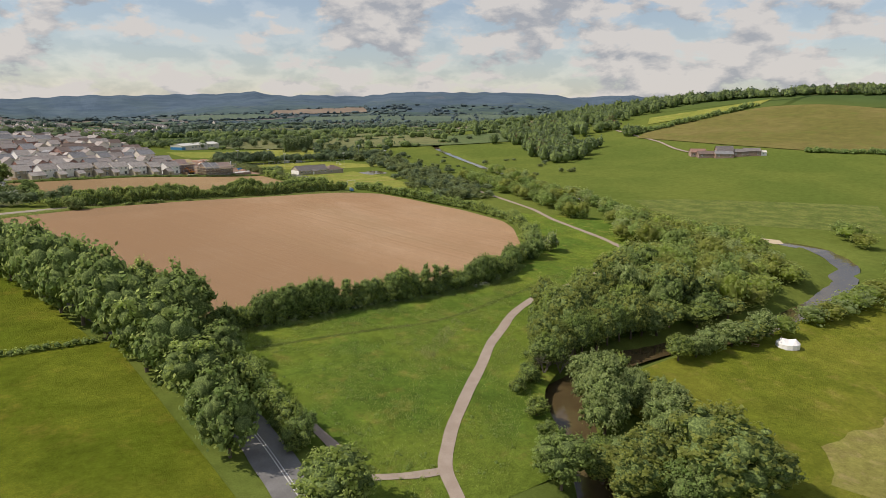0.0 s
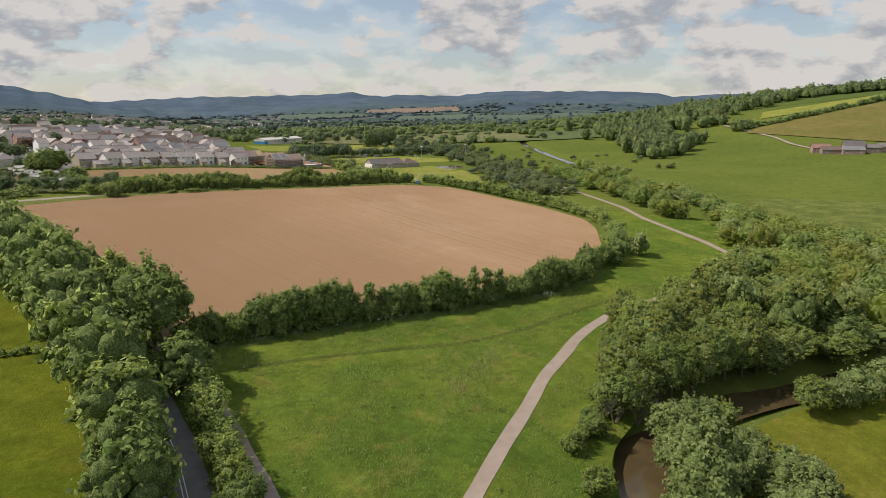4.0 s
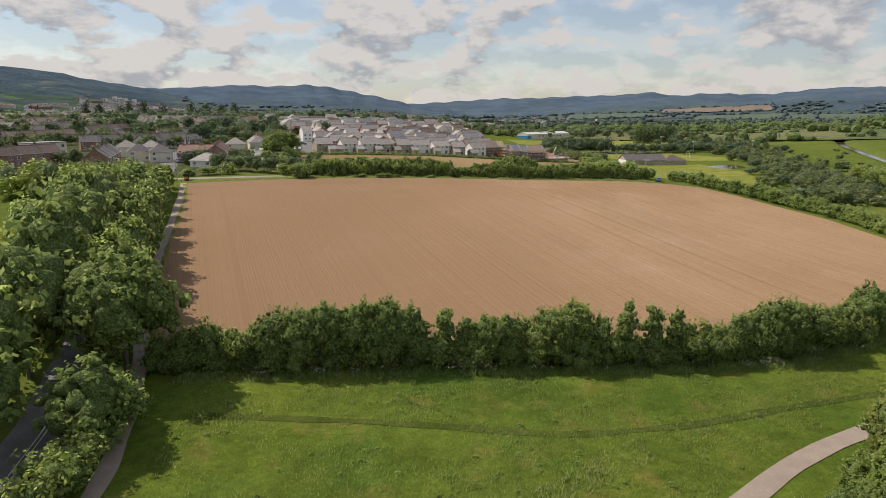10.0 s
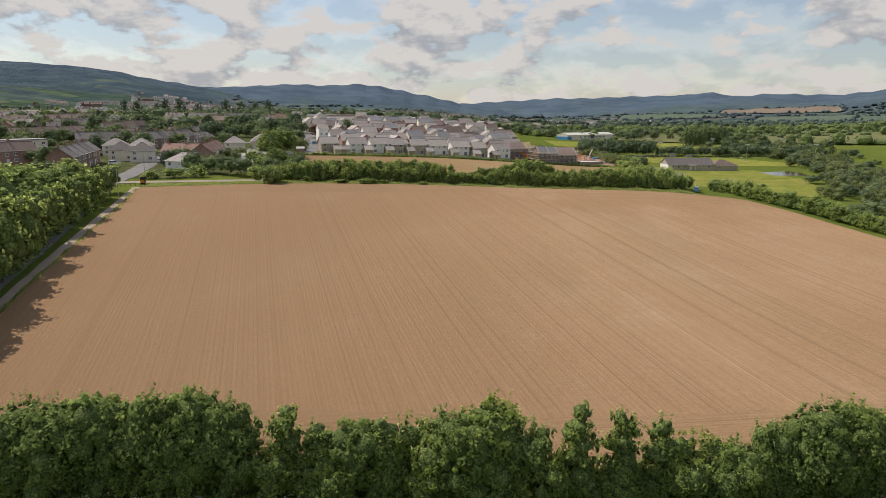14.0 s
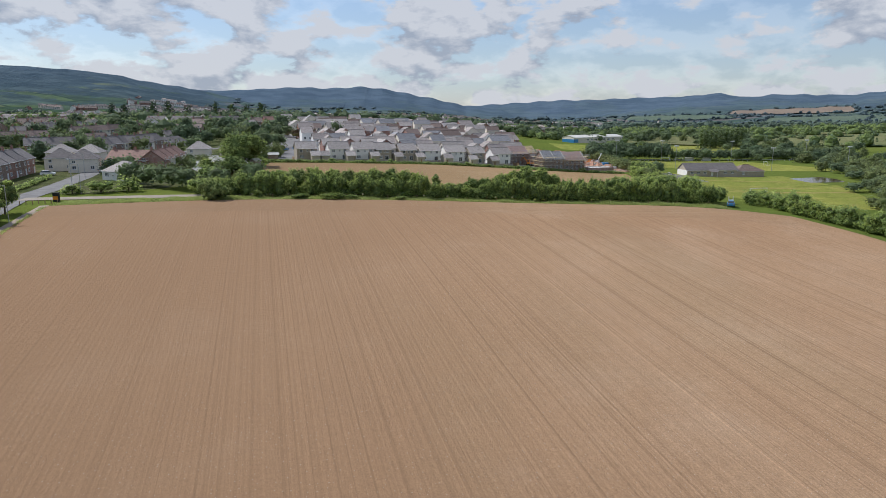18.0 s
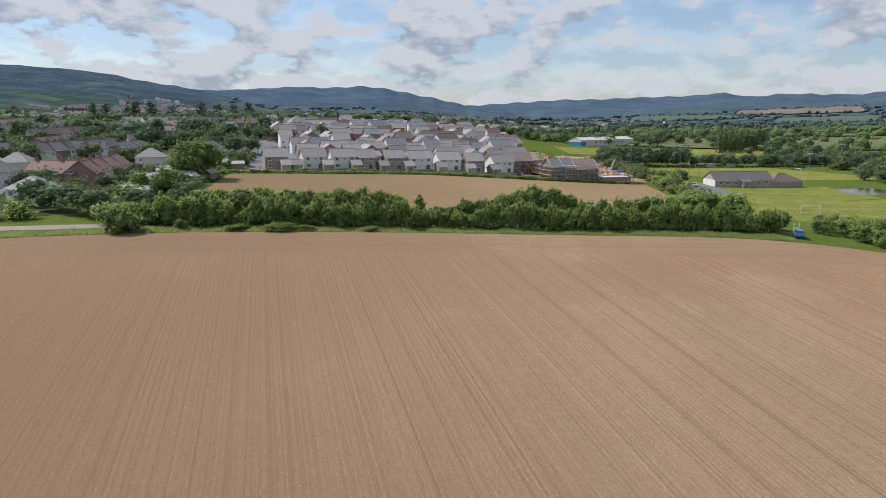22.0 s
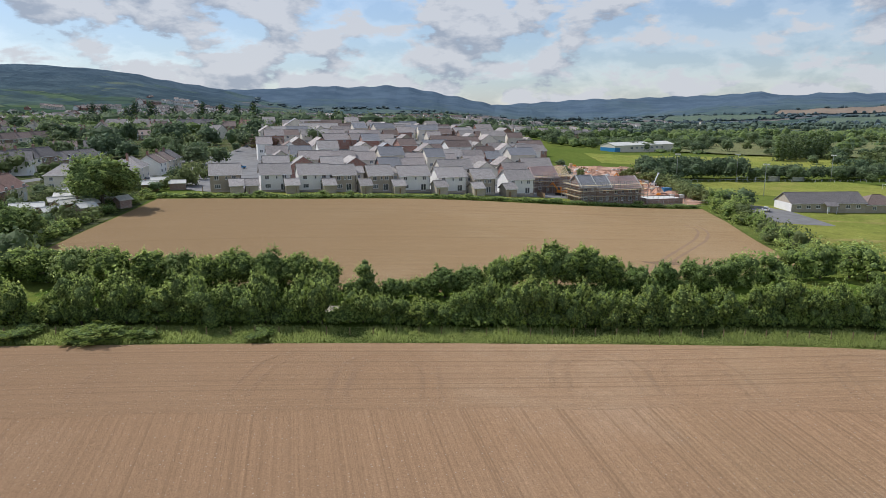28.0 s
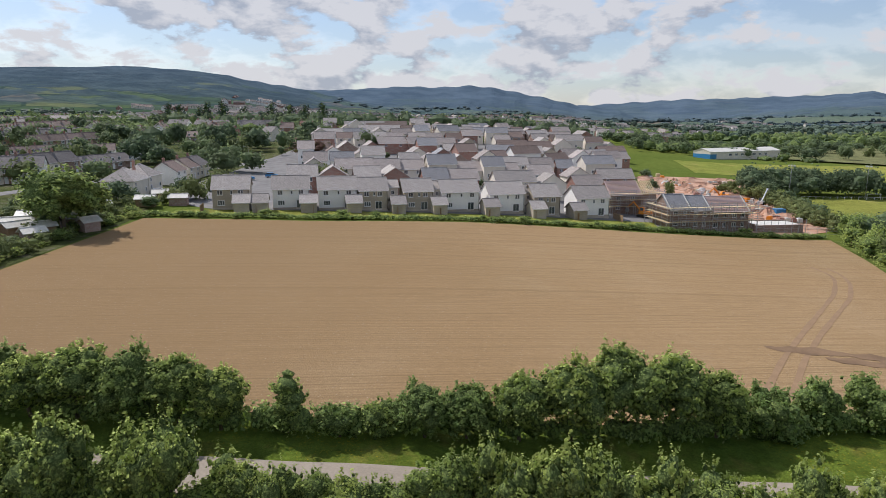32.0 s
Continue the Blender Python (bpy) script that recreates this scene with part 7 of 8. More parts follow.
def excavator(x, y, yaw):
    """A tracked digger: two tracks, turned house with cab and counterweight, boom, stick and bucket."""
    o = new("excavator")
    o.matrix_basis = Matrix.Translation((x, y, tz(x, y) + 0.1)) @ Matrix.Rotation(radians(yaw), 4, "Z")
    for sy in (-1.0, 1.0):
        part("track", profile_body("digtrack", "track", [(-1.5, 0.0), (1.5, 0.0), (1.85, 0.4), (1.5, 0.8), (-1.5, 0.8), (-1.85, 0.4)], 0.5, M["black"]), o, Matrix.Translation((0, sy, 0)))
    part("turntable", quad_mesh("digturn", "digturn", [(-0.9, -0.74, 0.45, 0.9, 0.74, 0.95)], M["black"]), o)
    part("body", profile_body("digbody", "body", [(-2.0, 0.95), (1.3, 0.95), (1.3, 1.35), (-0.1, 1.6), (-1.7, 1.75), (-2.1, 1.45)], 2.3, M["orange"]), o)
    cab = part("cab", profile_body("digcab", "cab", [(-0.1, 1.62), (1.3, 1.4), (1.2, 2.3), (0.9, 2.85), (-0.1, 2.85)], 0.95, M["orange"]), o, Matrix.Translation((0, 0.65, 0)))
    part("window", quad_mesh("digglass", "digglass", [(0.05, -0.49, 1.9, 0.95, 0.49, 2.7)], M["glass"]), cab)
    part("boom", tube_between(("digboom",), (1.0, -0.3, 1.4), (3.4, -0.3, 3.9), 0.24, M["orange"], 4), o)
    part("stick", tube_between(("digstick",), (3.3, -0.3, 4.0), (5.2, -0.3, 2.2), 0.18, M["orange"], 4), o)
    part("bucket", profile_body("digbucket", "bucket", [(4.7, 1.2), (5.2, 0.9), (5.6, 1.5), (5.35, 2.3), (5.0, 2.2)], 0.9, M["steel"]), o, Matrix.Translation((0, -0.3, 0)))
    return tagged(o, "orange tracked excavator on the red clay", "excavator", "diggers on the building site")


excavator(58.5, 243, 200)
excavator(24.5, 183.5, 150)


def telehandler(x, y, yaw):
    o = new("telehandler")
    o.matrix_basis = Matrix.Translation((x, y, tz(x, y) + 0.1)) @ Matrix.Rotation(radians(yaw), 4, "Z")
    part("body", profile_body("thbody", "body", [(-2.2, 0.6), (2.0, 0.6), (2.0, 1.1), (0.6, 1.4), (-2.2, 1.5)], 1.7, M["upvc"]), o)
    part("cab", profile_body("thcab", "cab", [(-0.8, 1.4), (0.7, 1.3), (0.5, 2.4), (-0.7, 2.4)], 0.8, M["glass"]), o, Matrix.Translation((0, 0.45, 0)))
    for sx in (-1.4, 1.4):
        for sy in (-0.95, 0.95):
            part("wheel", tube_between(("thwheel", sx, sy), (sx, sy - 0.2, 0.55), (sx, sy + 0.2, 0.55), 0.55, M["black"], 12), o)
    part("boom", tube_between(("thboom",), (-1.8, -0.4, 1.6), (4.2, -0.4, 5.2), 0.22, M["upvc"], 4), o)
    part("fork", quad_mesh("thfork", "thfork", [(4.1, -0.9, 4.6, 4.25, 0.1, 5.3), (4.2, -0.8, 4.6, 5.2, -0.65, 4.7), (4.2, -0.15, 4.6, 5.2, 0.0, 4.7)], M["steel"]), o)
    return tagged(o, "white telescopic loader with raised boom on the site", "loader")


telehandler(69.5, 236, 60)
tank = new("site_container")
tank.matrix_basis = Matrix.Translation((67.4, 211.5, tz(67.4, 211.5) + 0.15)) @ Matrix.Rotation(radians(15), 4, "Z")
part("body", quad_mesh("tankbody", "tankbody", [(-1.5, -1.1, 0.1, 1.5, 1.1, 2.2)], M["blue"]), tank)
for x0 in (-1.3, -0.8, -0.3, 0.2, 0.7, 1.2):
    part("rib", quad_mesh("tankrib", "tankrib", [(0, -1.15, 0.2, 0.12, -1.1, 2.1)], M["blue"]), tank, Matrix.Translation((x0, 0, 0)))
part("skid", quad_mesh("tankskid", "tankskid", [(-1.5, -1.0, 0, 1.5, -0.8, 0.1), (-1.5, 0.8, 0, 1.5, 1.0, 0.1)], M["steel"]), tank)
part("lid", quad_mesh("tanklid", "tanklid", [(-1.55, -1.2, 2.2, 1.55, 1.2, 2.3)], M["blue"]), tank)
tagged(tank, "small bright blue steel container on the site", "container")
fence = new("site_fence")
for px, py in (resample([(27, 164.2), (40, 168.8), (52, 173), (62, 177), (70, 182)], 15)):
    ang = math.atan2(4.4, 12.5)
    m = Matrix.Translation((px, py, tz(px, py))) @ Matrix.Rotation(ang, 4, "Z")
    part("post", quad_mesh("sitepost", "sitepost", [(0, -0.025, 0.15, 0.05, 0.025, 2.0)], M["steel"]), fence, m)
    for z in (0.3, 1.1, 1.93):
        part("rail", quad_mesh("siterail", "siterail", [(0.05, -0.02, 0, 3.4, 0.02, 0.05)], M["steel"]), fence, m @ Matrix.Translation((0, 0, z)))
    part("foot", quad_mesh("sitefoot", "sitefoot", [(-0.12, -0.35, 0, 0.12, 0.35, 0.15)], M["black"]), fence, m)
tagged(fence, "grey steel fence of posts and rails round the building site", "fence")

# older town on the road side
def terrace(x, y, yaw, n, w, d, eave, rise, walls, roof, label, chim=1):
    yr = radians(yaw)
    for k in range(n):
        house("house", x + math.cos(yr) * (w + 0.02) * k, y + math.sin(yr) * (w + 0.02) * k, yaw, w, d, eave, rise, walls[k % len(walls)], roof, label, False,
              ((1.4, 3.1), (w - 1.4, 3.1), (1.6, 0.9, 1.6, 1.2, 3)), chim, "older houses of the town", 1.5, w - 1.2)


terrace(-111, 88.3, 98, 4, 7.8, 8.0, 3.6, 3.0, ("brick", "render"), "redtile", "older terraced house with weathered red tiles", 1)
terrace(-164, 152, 80, 6, 7.6, 8.0, 4.9, 3.0, ("render", "brown_brick"), "darktile", "older terraced house with a dark tiled roof", 1)
terrace(-160.5, 202, 78, 3, 7.8, 9.0, 2.6, 2.6, ("brown_brick",), "darktile", "low brick bungalow with a dark roof", 0)
terrace(-243, 275, 57, 4, 7.8, 8.0, 4.6, 2.9, ("render", "brown_brick"), "pantile", "older rendered house with a brown roof", 1)
terrace(-338, 374, 63, 6, 8.0, 8.0, 4.8, 2.9, ("brown_brick", "brick"), "pantile", "older brick house with a brown roof", 1)
terrace(-219, 332, 6, 4, 8.0, 9.0, 2.7, 2.8, ("brown_brick",), "pantile", "low brown-roofed brick building of the town", 0)
terrace(-282, 300, 40, 4, 8.0, 8.0, 4.7, 2.9, ("brick", "render"), "darktile", "older brick house with a dark roof", 1)
terrace(-262, 206, 48, 5, 8.0, 8.0, 4.7, 2.9, ("brown_brick", "brick"), "pantile", "older brick house in a row with brown roofs", 1)
terrace(-222, 232, 62, 3, 8.0, 8.0, 2.7, 2.7, ("brick",), "pantile", "low brick house with a brown gabled roof", 1)
terrace(-300, 330, 120, 4, 8.0, 8.0, 4.7, 2.9, ("render", "brick"), "darktile", "older rendered house with a dark roof", 1)
for x, y, yaw, w, wall, roof in ((-188, 243, 30, 9.5, "white", "pantile"), (-177, 249, 30, 9, "white", "darktile"), (-109.5, 178, 100, 7.5, "white", "pantile"), (-111.5, 188.5, 100, 8.5, "render", "pantile"), (-113, 197.2, 100, 8.5, "render", "darktile")):
    house("house", x, y, yaw, w, 8.0, 4.0, 2.6, wall, roof, "white rendered older house with a brown roof", False, ((1.6, 0.9, 1.5), (w - 1.6, 0.9, 1.5), (1.6, 2.75, 1.1, 1.0), (w - 1.6, 2.75, 1.1, 1.0)), 1, "white houses near the allotments", 1.5, w / 2)
park = new("flat_block")
park.matrix_basis = Matrix.Translation((-186, 84, tz(-186, 84))) @ Matrix.Rotation(radians(62), 4, "Z")
part("wall", quad_mesh("flatwall", "flatwall", [(0, 0, -1.2, 15, 9, 8.2)], M["render"]), park)
part("roof", quad_mesh("flatroof", "flatroof", [(-0.3, -0.3, 8.2, 15.3, 9.3, 8.5)], M["coolslate"]), park)
for fx in (1.8, 5.6, 9.4, 13.2):
    for fz in (0.9, 3.6, 6.2):
        window(park, fx, fz, 1.5, 1.2, 2)
tagged(park, "pale grey three-storey block of flats with a flat roof", "flats")
terrace(-196, 150, 30, 6, 8.5, 8.0, 4.9, 3.0, ("brick", "white"), "darktile", "older terraced house with a dark roof", 1)
terrace(-143, 48, 104, 5, 7.5, 8.0, 5.0, 3.0, ("brick", "brown_brick"), "darktile", "brick terraced house along the town road", 1)
terrace(-131, 89, -8, 2, 7.6, 8.0, 3.6, 3.0, ("brick",), "redtile", "red brick house with weathered red tiles", 1)
terrace(-190, 60, 55, 3, 9.0, 8.0, 5.0, 3.0, ("brick",), "pantile", "red brick house near the road junction", 1)
for x, y, yaw, w, d in ((-166, 114, 10, 9, 8), (-154.5, 113, 10, 9, 8), (-121, 134.5, 14, 9, 8), (-104.5, 150, 104, 10.4, 8.0), (-107.2, 160.6, 104, 10.4, 8.0), (-140, 82, 20, 9, 8), (-150, 86, 20, 9, 8)):
    house("house", x, y, yaw, w, d, 4.4 if w < 11 else 3.6, 2.8, "render", "slate" if y > 90 else "darktile", "white rendered house with a hipped roof", True, ((1.8, 0.9), (w - 1.8, 0.9), (1.8, 2.9, 1.0, 1.0)), 1 if y > 150 else 0, "hipped houses by the road")
house("bungalow", -118, 60.5, -24, 10.5, 8, 2.6, 2.6, "white", "slate", "white bungalow with a pale hipped roof near the junction", True, ((2, 0.9, 1.6, 1.2, 3), (8, 0.9, 1.6, 1.2, 3)), 0, "", 1.5, 5.0)
orng = random.Random(9)
placed = []
for i in range(400):
    x, y = orng.uniform(-430, -112), orng.uniform(40, 430)
    if len(placed) > 44:
        break
    if x > -164 and y < 215 or x > -132 or abs(x - float(np.interp(y, [p[1] for p in ROAD], [p[0] for p in ROAD]))) < 10 or any((x - a) ** 2 + (y - b) ** 2 < 21**2 for a, b in placed) or (x > -215 and 70 < y < 150) or x < -1.2 * y - 60 or x > -275 and y < 345 and y > 100 or -360 < x < -210 and 370 < y < 520:
        continue
    placed.append((x, y))
    mats, rf = orng.choice(((("brick", "brown_brick"), "pantile"), (("render", "white"), "darktile"), (("brick",), "redtile"), (("brown_brick",), "darktile")))
    terrace(x, y, orng.choice((20, 35, 110, -20)), orng.choice((1, 2, 3)), 8.0, 8.0, orng.choice((2.7, 4.9, 4.9)), 2.9, mats, rf, "older brick or rendered house among garden trees", 1)
# allotment sheds
for x, y, yaw, w in ((-88, 96, 60, 3.4), (-91, 101, 60, 4.0), (-96, 86, 70, 5), (-92, 90, 50, 3), (-102, 94, 30, 6), (-86, 108, 65, 3), (-84, 68, 40, 4.5), (-88, 62, 30, 3.4), (-92, 66, 80, 5), (-98, 80, 20, 4), (-95, 100, 70, 4.4), (-100, 104, 40, 5), (-92, 110, 55, 3.2), (-104, 112, 20, 4), (-108, 120, 30, 4.4), (-99, 128, 60, 3.6), (-104, 130, 20, 5), (-96, 138, 20, 4), (-90, 142, 20, 4), (-98, 148, 25, 5)):
    house("shed", x, y, yaw, w, 2.6, 1.9, 0.7, orng.choice(("wood", "wood", "brown_brick")), "palesheet", "small garden shed with a pale roof", False, (), 0, "garden sheds", 0.8, None, False, "shed")

# pavilion with a hipped end
pv = house("pavilion", 98.8, 179.6, 5, 25, 10.5, 2.7, 3.0, "stone", "darktile", "long low clubhouse of pale stone with a dark roof", False,
           tuple((2.5 + i * 3.2, 1.0, 1.5, 1.1, 2) for i in range(3)) + ((19, 1.0, 1.5, 1.1, 2), (22.5, 1.0, 1.5, 1.1, 2)), 0, "", 1.0, 12.5, True, "pavilion")
house("pavilion_wing", 98.8 + 25.05 * math.cos(radians(5)), 179.6 + 25.05 * math.sin(radians(5)), 5, 13.5, 10.5, 2.7, 2.6, "stone", "pantile", "hipped wing of the clubhouse with brownish tiles", True, ((3, 1.0),), 0, "", 1.0, None, True, "pavilion")
part("porch_roof", slope(("porch", 3.4), 3.4, 2.2, 1.0, M["darktile"]), pv, Matrix.Translation((10.8, -2.2, 2.1)) @ Matrix.Rotation(math.atan2(1.0, 2.2), 4, "X"))
for k in (10.9, 14.0):
    part("porch_post", quad_mesh("porchpost", "porchpost", [(-0.07, -0.07, -0.5, 0.07, 0.07, 2.2)], M["upvc"]), pv, Matrix.Translation((k, -2.1, 0)))
part("gable_board", quad_mesh("gboard", "gboard", [(-0.04, 0, -0.4, -0.01, 10.5, 2.7)], M["white"]), pv)
# long shed
sh = house("long_shed", 92, 420, 33, 58, 14, 4.2, 1.8, "render", "palesheet", "long low shed with a pale sheet roof", False, tuple((16 + i * 5.0, 1.6, 2.4, 1.4, 3) for i in range(7)), 0, "", 1.5, None, True, "shed")
part("blue_cladding", quad_mesh("bluec", "bluec", [(-0.05, -0.06, 0, 5, -0.01, 2.8), (-0.06, 0, 0, -0.01, 14, 2.8)], M["blue"]), sh, None, "bright blue cladding at one end")

# hill farm
for x, y, yaw, w, d, e, r, wall, rf, words in ((394, 34, -45, 13, 8, 5.0, 3.4, "brown_brick", "darktile", "stone farmhouse with a dark roof"), (374, 48, -45, 18, 8, 2.8, 2.2, "brown_brick", "pantile", "long stone barn with brown tiles"),
                                              (384, 30, -45, 14, 8, 3.0, 2.2, "brown_brick", "coolslate", "low stone farm building"), (408, 20, -45, 11, 8, 3.4, 2.2, "brown_brick", "darktile", "grey farm shed with sheet roof"),
                                              (420, 10, -45, 13, 9, 3.6, 2.2, "brown_brick", "darktile", "farm shed beside the yard"), (378, 62, -45, 12, 8, 3.4, 2.6, "brown_brick", "redtile", "farm building with red tiles"),
                                              (432, 0, -45, 8, 5, 2.6, 1.2, "white", "palesheet", "small pale farm outbuilding")):
    x, y = 402 + 0.62 * (x - 396), 30 + 0.62 * (y - 34)
    house("farm_building", x, y, yaw, w, d, e, r, wall, rf, words + " on the hillside", False, ((2.5, 1.0), (w - 2.5, 1.0)), 0, "buildings of the hill farm", 5.0, None, False, "farm")

# ---- small things ----


def goal(x, y, yaw, w=7.32, h=2.44):
    g = new("goal")
    g.matrix_basis = Matrix.Translation((x, y, tz(x, y) + 0.05)) @ Matrix.Rotation(radians(yaw), 4, "Z")
    for k in (0, w):
        part("post", tube_between(("gp", k, w), (k, 0, 0), (k, 0, h), 0.07, M["upvc"]), g)
        part("back_stay", tube_between(("gs", k, w), (k, 0, h), (k, 1.6, 0), 0.04, M["upvc"]), g)
    part("crossbar", tube_between(("gc", w), (-0.05, 0, h), (w + 0.05, 0, h), 0.07, M["upvc"]), g)
    part("ground_bar", tube_between(("gb", w), (0, 1.6, 0.05), (w, 1.6, 0.05), 0.04, M["upvc"]), g)
    return tagged(g, "white metal football goal on mown grass", "goal", "football goals")


goal(93.7, 102.9, 17)
goal(166, 244, -100)
goal(115.5, 267.6, 8, 5.0, 2.1)
goal(124, 268.6, 8, 5.0, 2.1)


def floodlight(x, y, h=12.0):
    f = new("floodlight_mast")
    f.matrix_basis = Matrix.Translation((x, y, tz(x, y)))
    part("mast", tube_between(("mast", h), (0, 0, -0.3), (0, 0, h), 0.11, M["steel"]), f)
    part("crossarm", quad_mesh("crossarm", "crossarm", [(-1.1, -0.05, h - 0.3, 1.1, 0.05, h - 0.15)], M["steel"]), f)
    for k in (-0.9, 0.0, 0.9):
        part("lamp_head", quad_mesh("lamphead", "lamphead", [(-0.28, -0.22, -0.2, 0.28, 0.12, 0.25), (-0.32, -0.26, 0.2, 0.32, 0.14, 0.28)], M["upvc"]), f, Matrix.Translation((k, -0.1, h)))
    return tagged(f, "tall grey floodlight mast beside the pitch", "floodlight", "floodlights of the pitch")


for x, y in ((86, 261), (116.5, 271.5), (159, 271), (108, 222), (156, 214), (196, 214), (205, 272)):
    floodlight(x, y)
# rail round the pitch
rail = new("pitch_rail")
for k in range(44):
    x = 90 + k * 2.8
    y = float(np.interp(x, (88, 112, 150, 215), (259, 267, 270, 268)))
    part("rail_post", quad_mesh("rpost", "rpost", [(-0.04, -0.04, -0.4, 0.04, 0.04, 1.05)], M["upvc"]), rail, Matrix.Translation((x, y, tz(x, y))))
    part("rail", quad_mesh("rbar", "rbar", [(0.05, -0.03, 0.95, 2.75, 0.03, 1.03)], M["upvc"]), rail, Matrix.Translation((x, y, tz(x, y))))
tagged(rail, "white rail along the far side of the pitch", "rail")
for k in (0, 11):
    d = new("team_shelter")
    x, y = 131 + k, 271
    d.matrix_basis = Matrix.Translation((x, y, tz(x, y)))
    part("back_panel", quad_mesh("tsb", "tsb", [(0, 1.2, 0, 5, 1.26, 2.0)], M["steel"]), d)
    part("roof", quad_mesh("tsr", "tsr", [(-0.1, -0.2, 2.02, 5.1, 1.3, 2.1)], M["palesheet"]), d)
    for e in (0, 4.94):
        part("side_panel", quad_mesh(("tss", e), "tss", [(e, 0, 0, e + 0.06, 1.19, 2.0)], M["steel"]), d)
    tagged(d, "small pale team shelter beside the pitch", "shelter", "team shelters")


def car(x, y, yaw, paint, label, group=""):
    c = new("car")
    c.matrix_basis = Matrix.Translation((x, y, tz(x, y) + 0.16)) @ Matrix.Rotation(radians(yaw), 4, "Z")
    body = profile_body(("carbody", paint), "body", [(-2.0, 0.28), (2.0, 0.28), (2.08, 0.55), (2.0, 0.82), (1.1, 0.95), (-1.95, 0.98), (-2.08, 0.6)], 1.76, M[paint], 0.0)
    part("body", body, c)
    part("cabin", profile_body(("cab", paint), "cabin", [(-1.9, 0.985), (0.95, 0.985), (0.3, 1.42), (-1.55, 1.46)], 1.66, M["glass"], 0.22), c, None, "dark glazed cabin")
    part("roof", quad_mesh(("croof", paint), "croof", [(-1.5, -0.62, 1.45, 0.25, 0.62, 1.5)], M[paint]), c)
    for k in (-1.25, 1.3):
        for s in (-0.82, 0.82):
            w = part("wheel", tube_between(("tyre",), (0, -0.1, 0), (0, 0.1, 0), 0.31, M["black"], 14), c, Matrix.Translation((k, s, 0.22)))
            part("rim", tube_between(("rim",), (0, -0.11, 0), (0, 0.11, 0), 0.19, M["steel"], 10), w)
    for s in (-0.62, 0.62):
        part("headlight", quad_mesh("headl", "headl", [(2.02, -0.18, 0.6, 2.09, 0.18, 0.76)], M["upvc"]), c, Matrix.Translation((0, s, 0)))
        part("tail_light", quad_mesh("taill", "taill", [(-2.1, -0.14, 0.62, -2.03, 0.14, 0.85)], M["orange"]), c, Matrix.Translation((0, s, 0)))
    return tagged(c, label, "car", group)


car(58.4, 38.2, 68, "blue", "small bright blue car parked in the field gateway")
sg = new("sign_board")
sg.matrix_basis = Matrix.Translation((60.6, 43.4, tz(60.6, 43.4))) @ Matrix.Rotation(radians(10), 4, "Z")
part("board", quad_mesh("sgb", "sgb", [(-0.6, -0.04, 0.6, 0.6, 0.04, 1.3)], M["canvas"]), sg)
for k in (-0.65, 0.65):
    part("post", quad_mesh(("sgp", k), "sgp", [(k - 0.05, -0.05, -0.4, k + 0.05, 0.05, 2.2)], M["upvc"]), sg)
tagged(sg, "white notice board on two posts by the gateway", "sign")
crng = random.Random(4)
for x, y, yaw in ((88, 190, 60), (86, 186, 60), (90, 178, 60), (-96, 196, 20), (-92, 205, 20), (-128, 82, 70), (-104, 160, 50), (-142, 74, 20), (-180, 92, 20), (-186, 98, 20)):
    car(x, y, yaw, crng.choice(("upvc", "steel", "black", "blue")), "parked car on pale paving", "parked cars")

# bell tent and benches on the river meadow
tent = new("tent")
tent.matrix_basis = Matrix.Translation((44.3, -190.2, tz(44.3, -190.2))) @ Matrix.Rotation(radians(-55), 4, "Z")
ring = [(0.5 * (5.6 if abs(math.cos(a)) > 0.01 else 5.6) * math.cos(a), 2.4 * math.sin(a)) for a in np.linspace(0, 2 * math.pi, 14, endpoint=False)]
tv = [(x, y, 0.0) for x, y in ring] + [(x * 0.98, y * 0.98, 1.15) for x, y in ring] + [(1.6, 0, 2.3), (-1.6, 0, 2.3), (0, 0, 2.05)]
tf = [(k, (k + 1) % 14, 14 + (k + 1) % 14, 14 + k) for k in range(14)]
for k in range(14):
    a = (k + 0.5) / 14 * 2 * math.pi
    tip = 28 if math.cos(a) > 0.3 else 29 if math.cos(a) < -0.3 else 30
    tip2 = 28 if math.cos(a + 0.45) > 0.3 else 29 if math.cos(a + 0.45) < -0.3 else 30
    tf.append((14 + k, 14 + (k + 1) % 14, tip))
    if tip2 != tip:
        tf.append((14 + (k + 1) % 14, tip2, tip))
part("canvas", raw_mesh("tentc", "tentc", tv, tf, M["canvas"]), tent)
for k in (1.6, -1.6):
    part("pole", tube_between(("tentpole", k), (k, 0, 2.2), (k, 0, 2.6), 0.05, M["wood"]), tent)
tagged(tent, "white canvas bell tent pitched on mown grass", "tent")
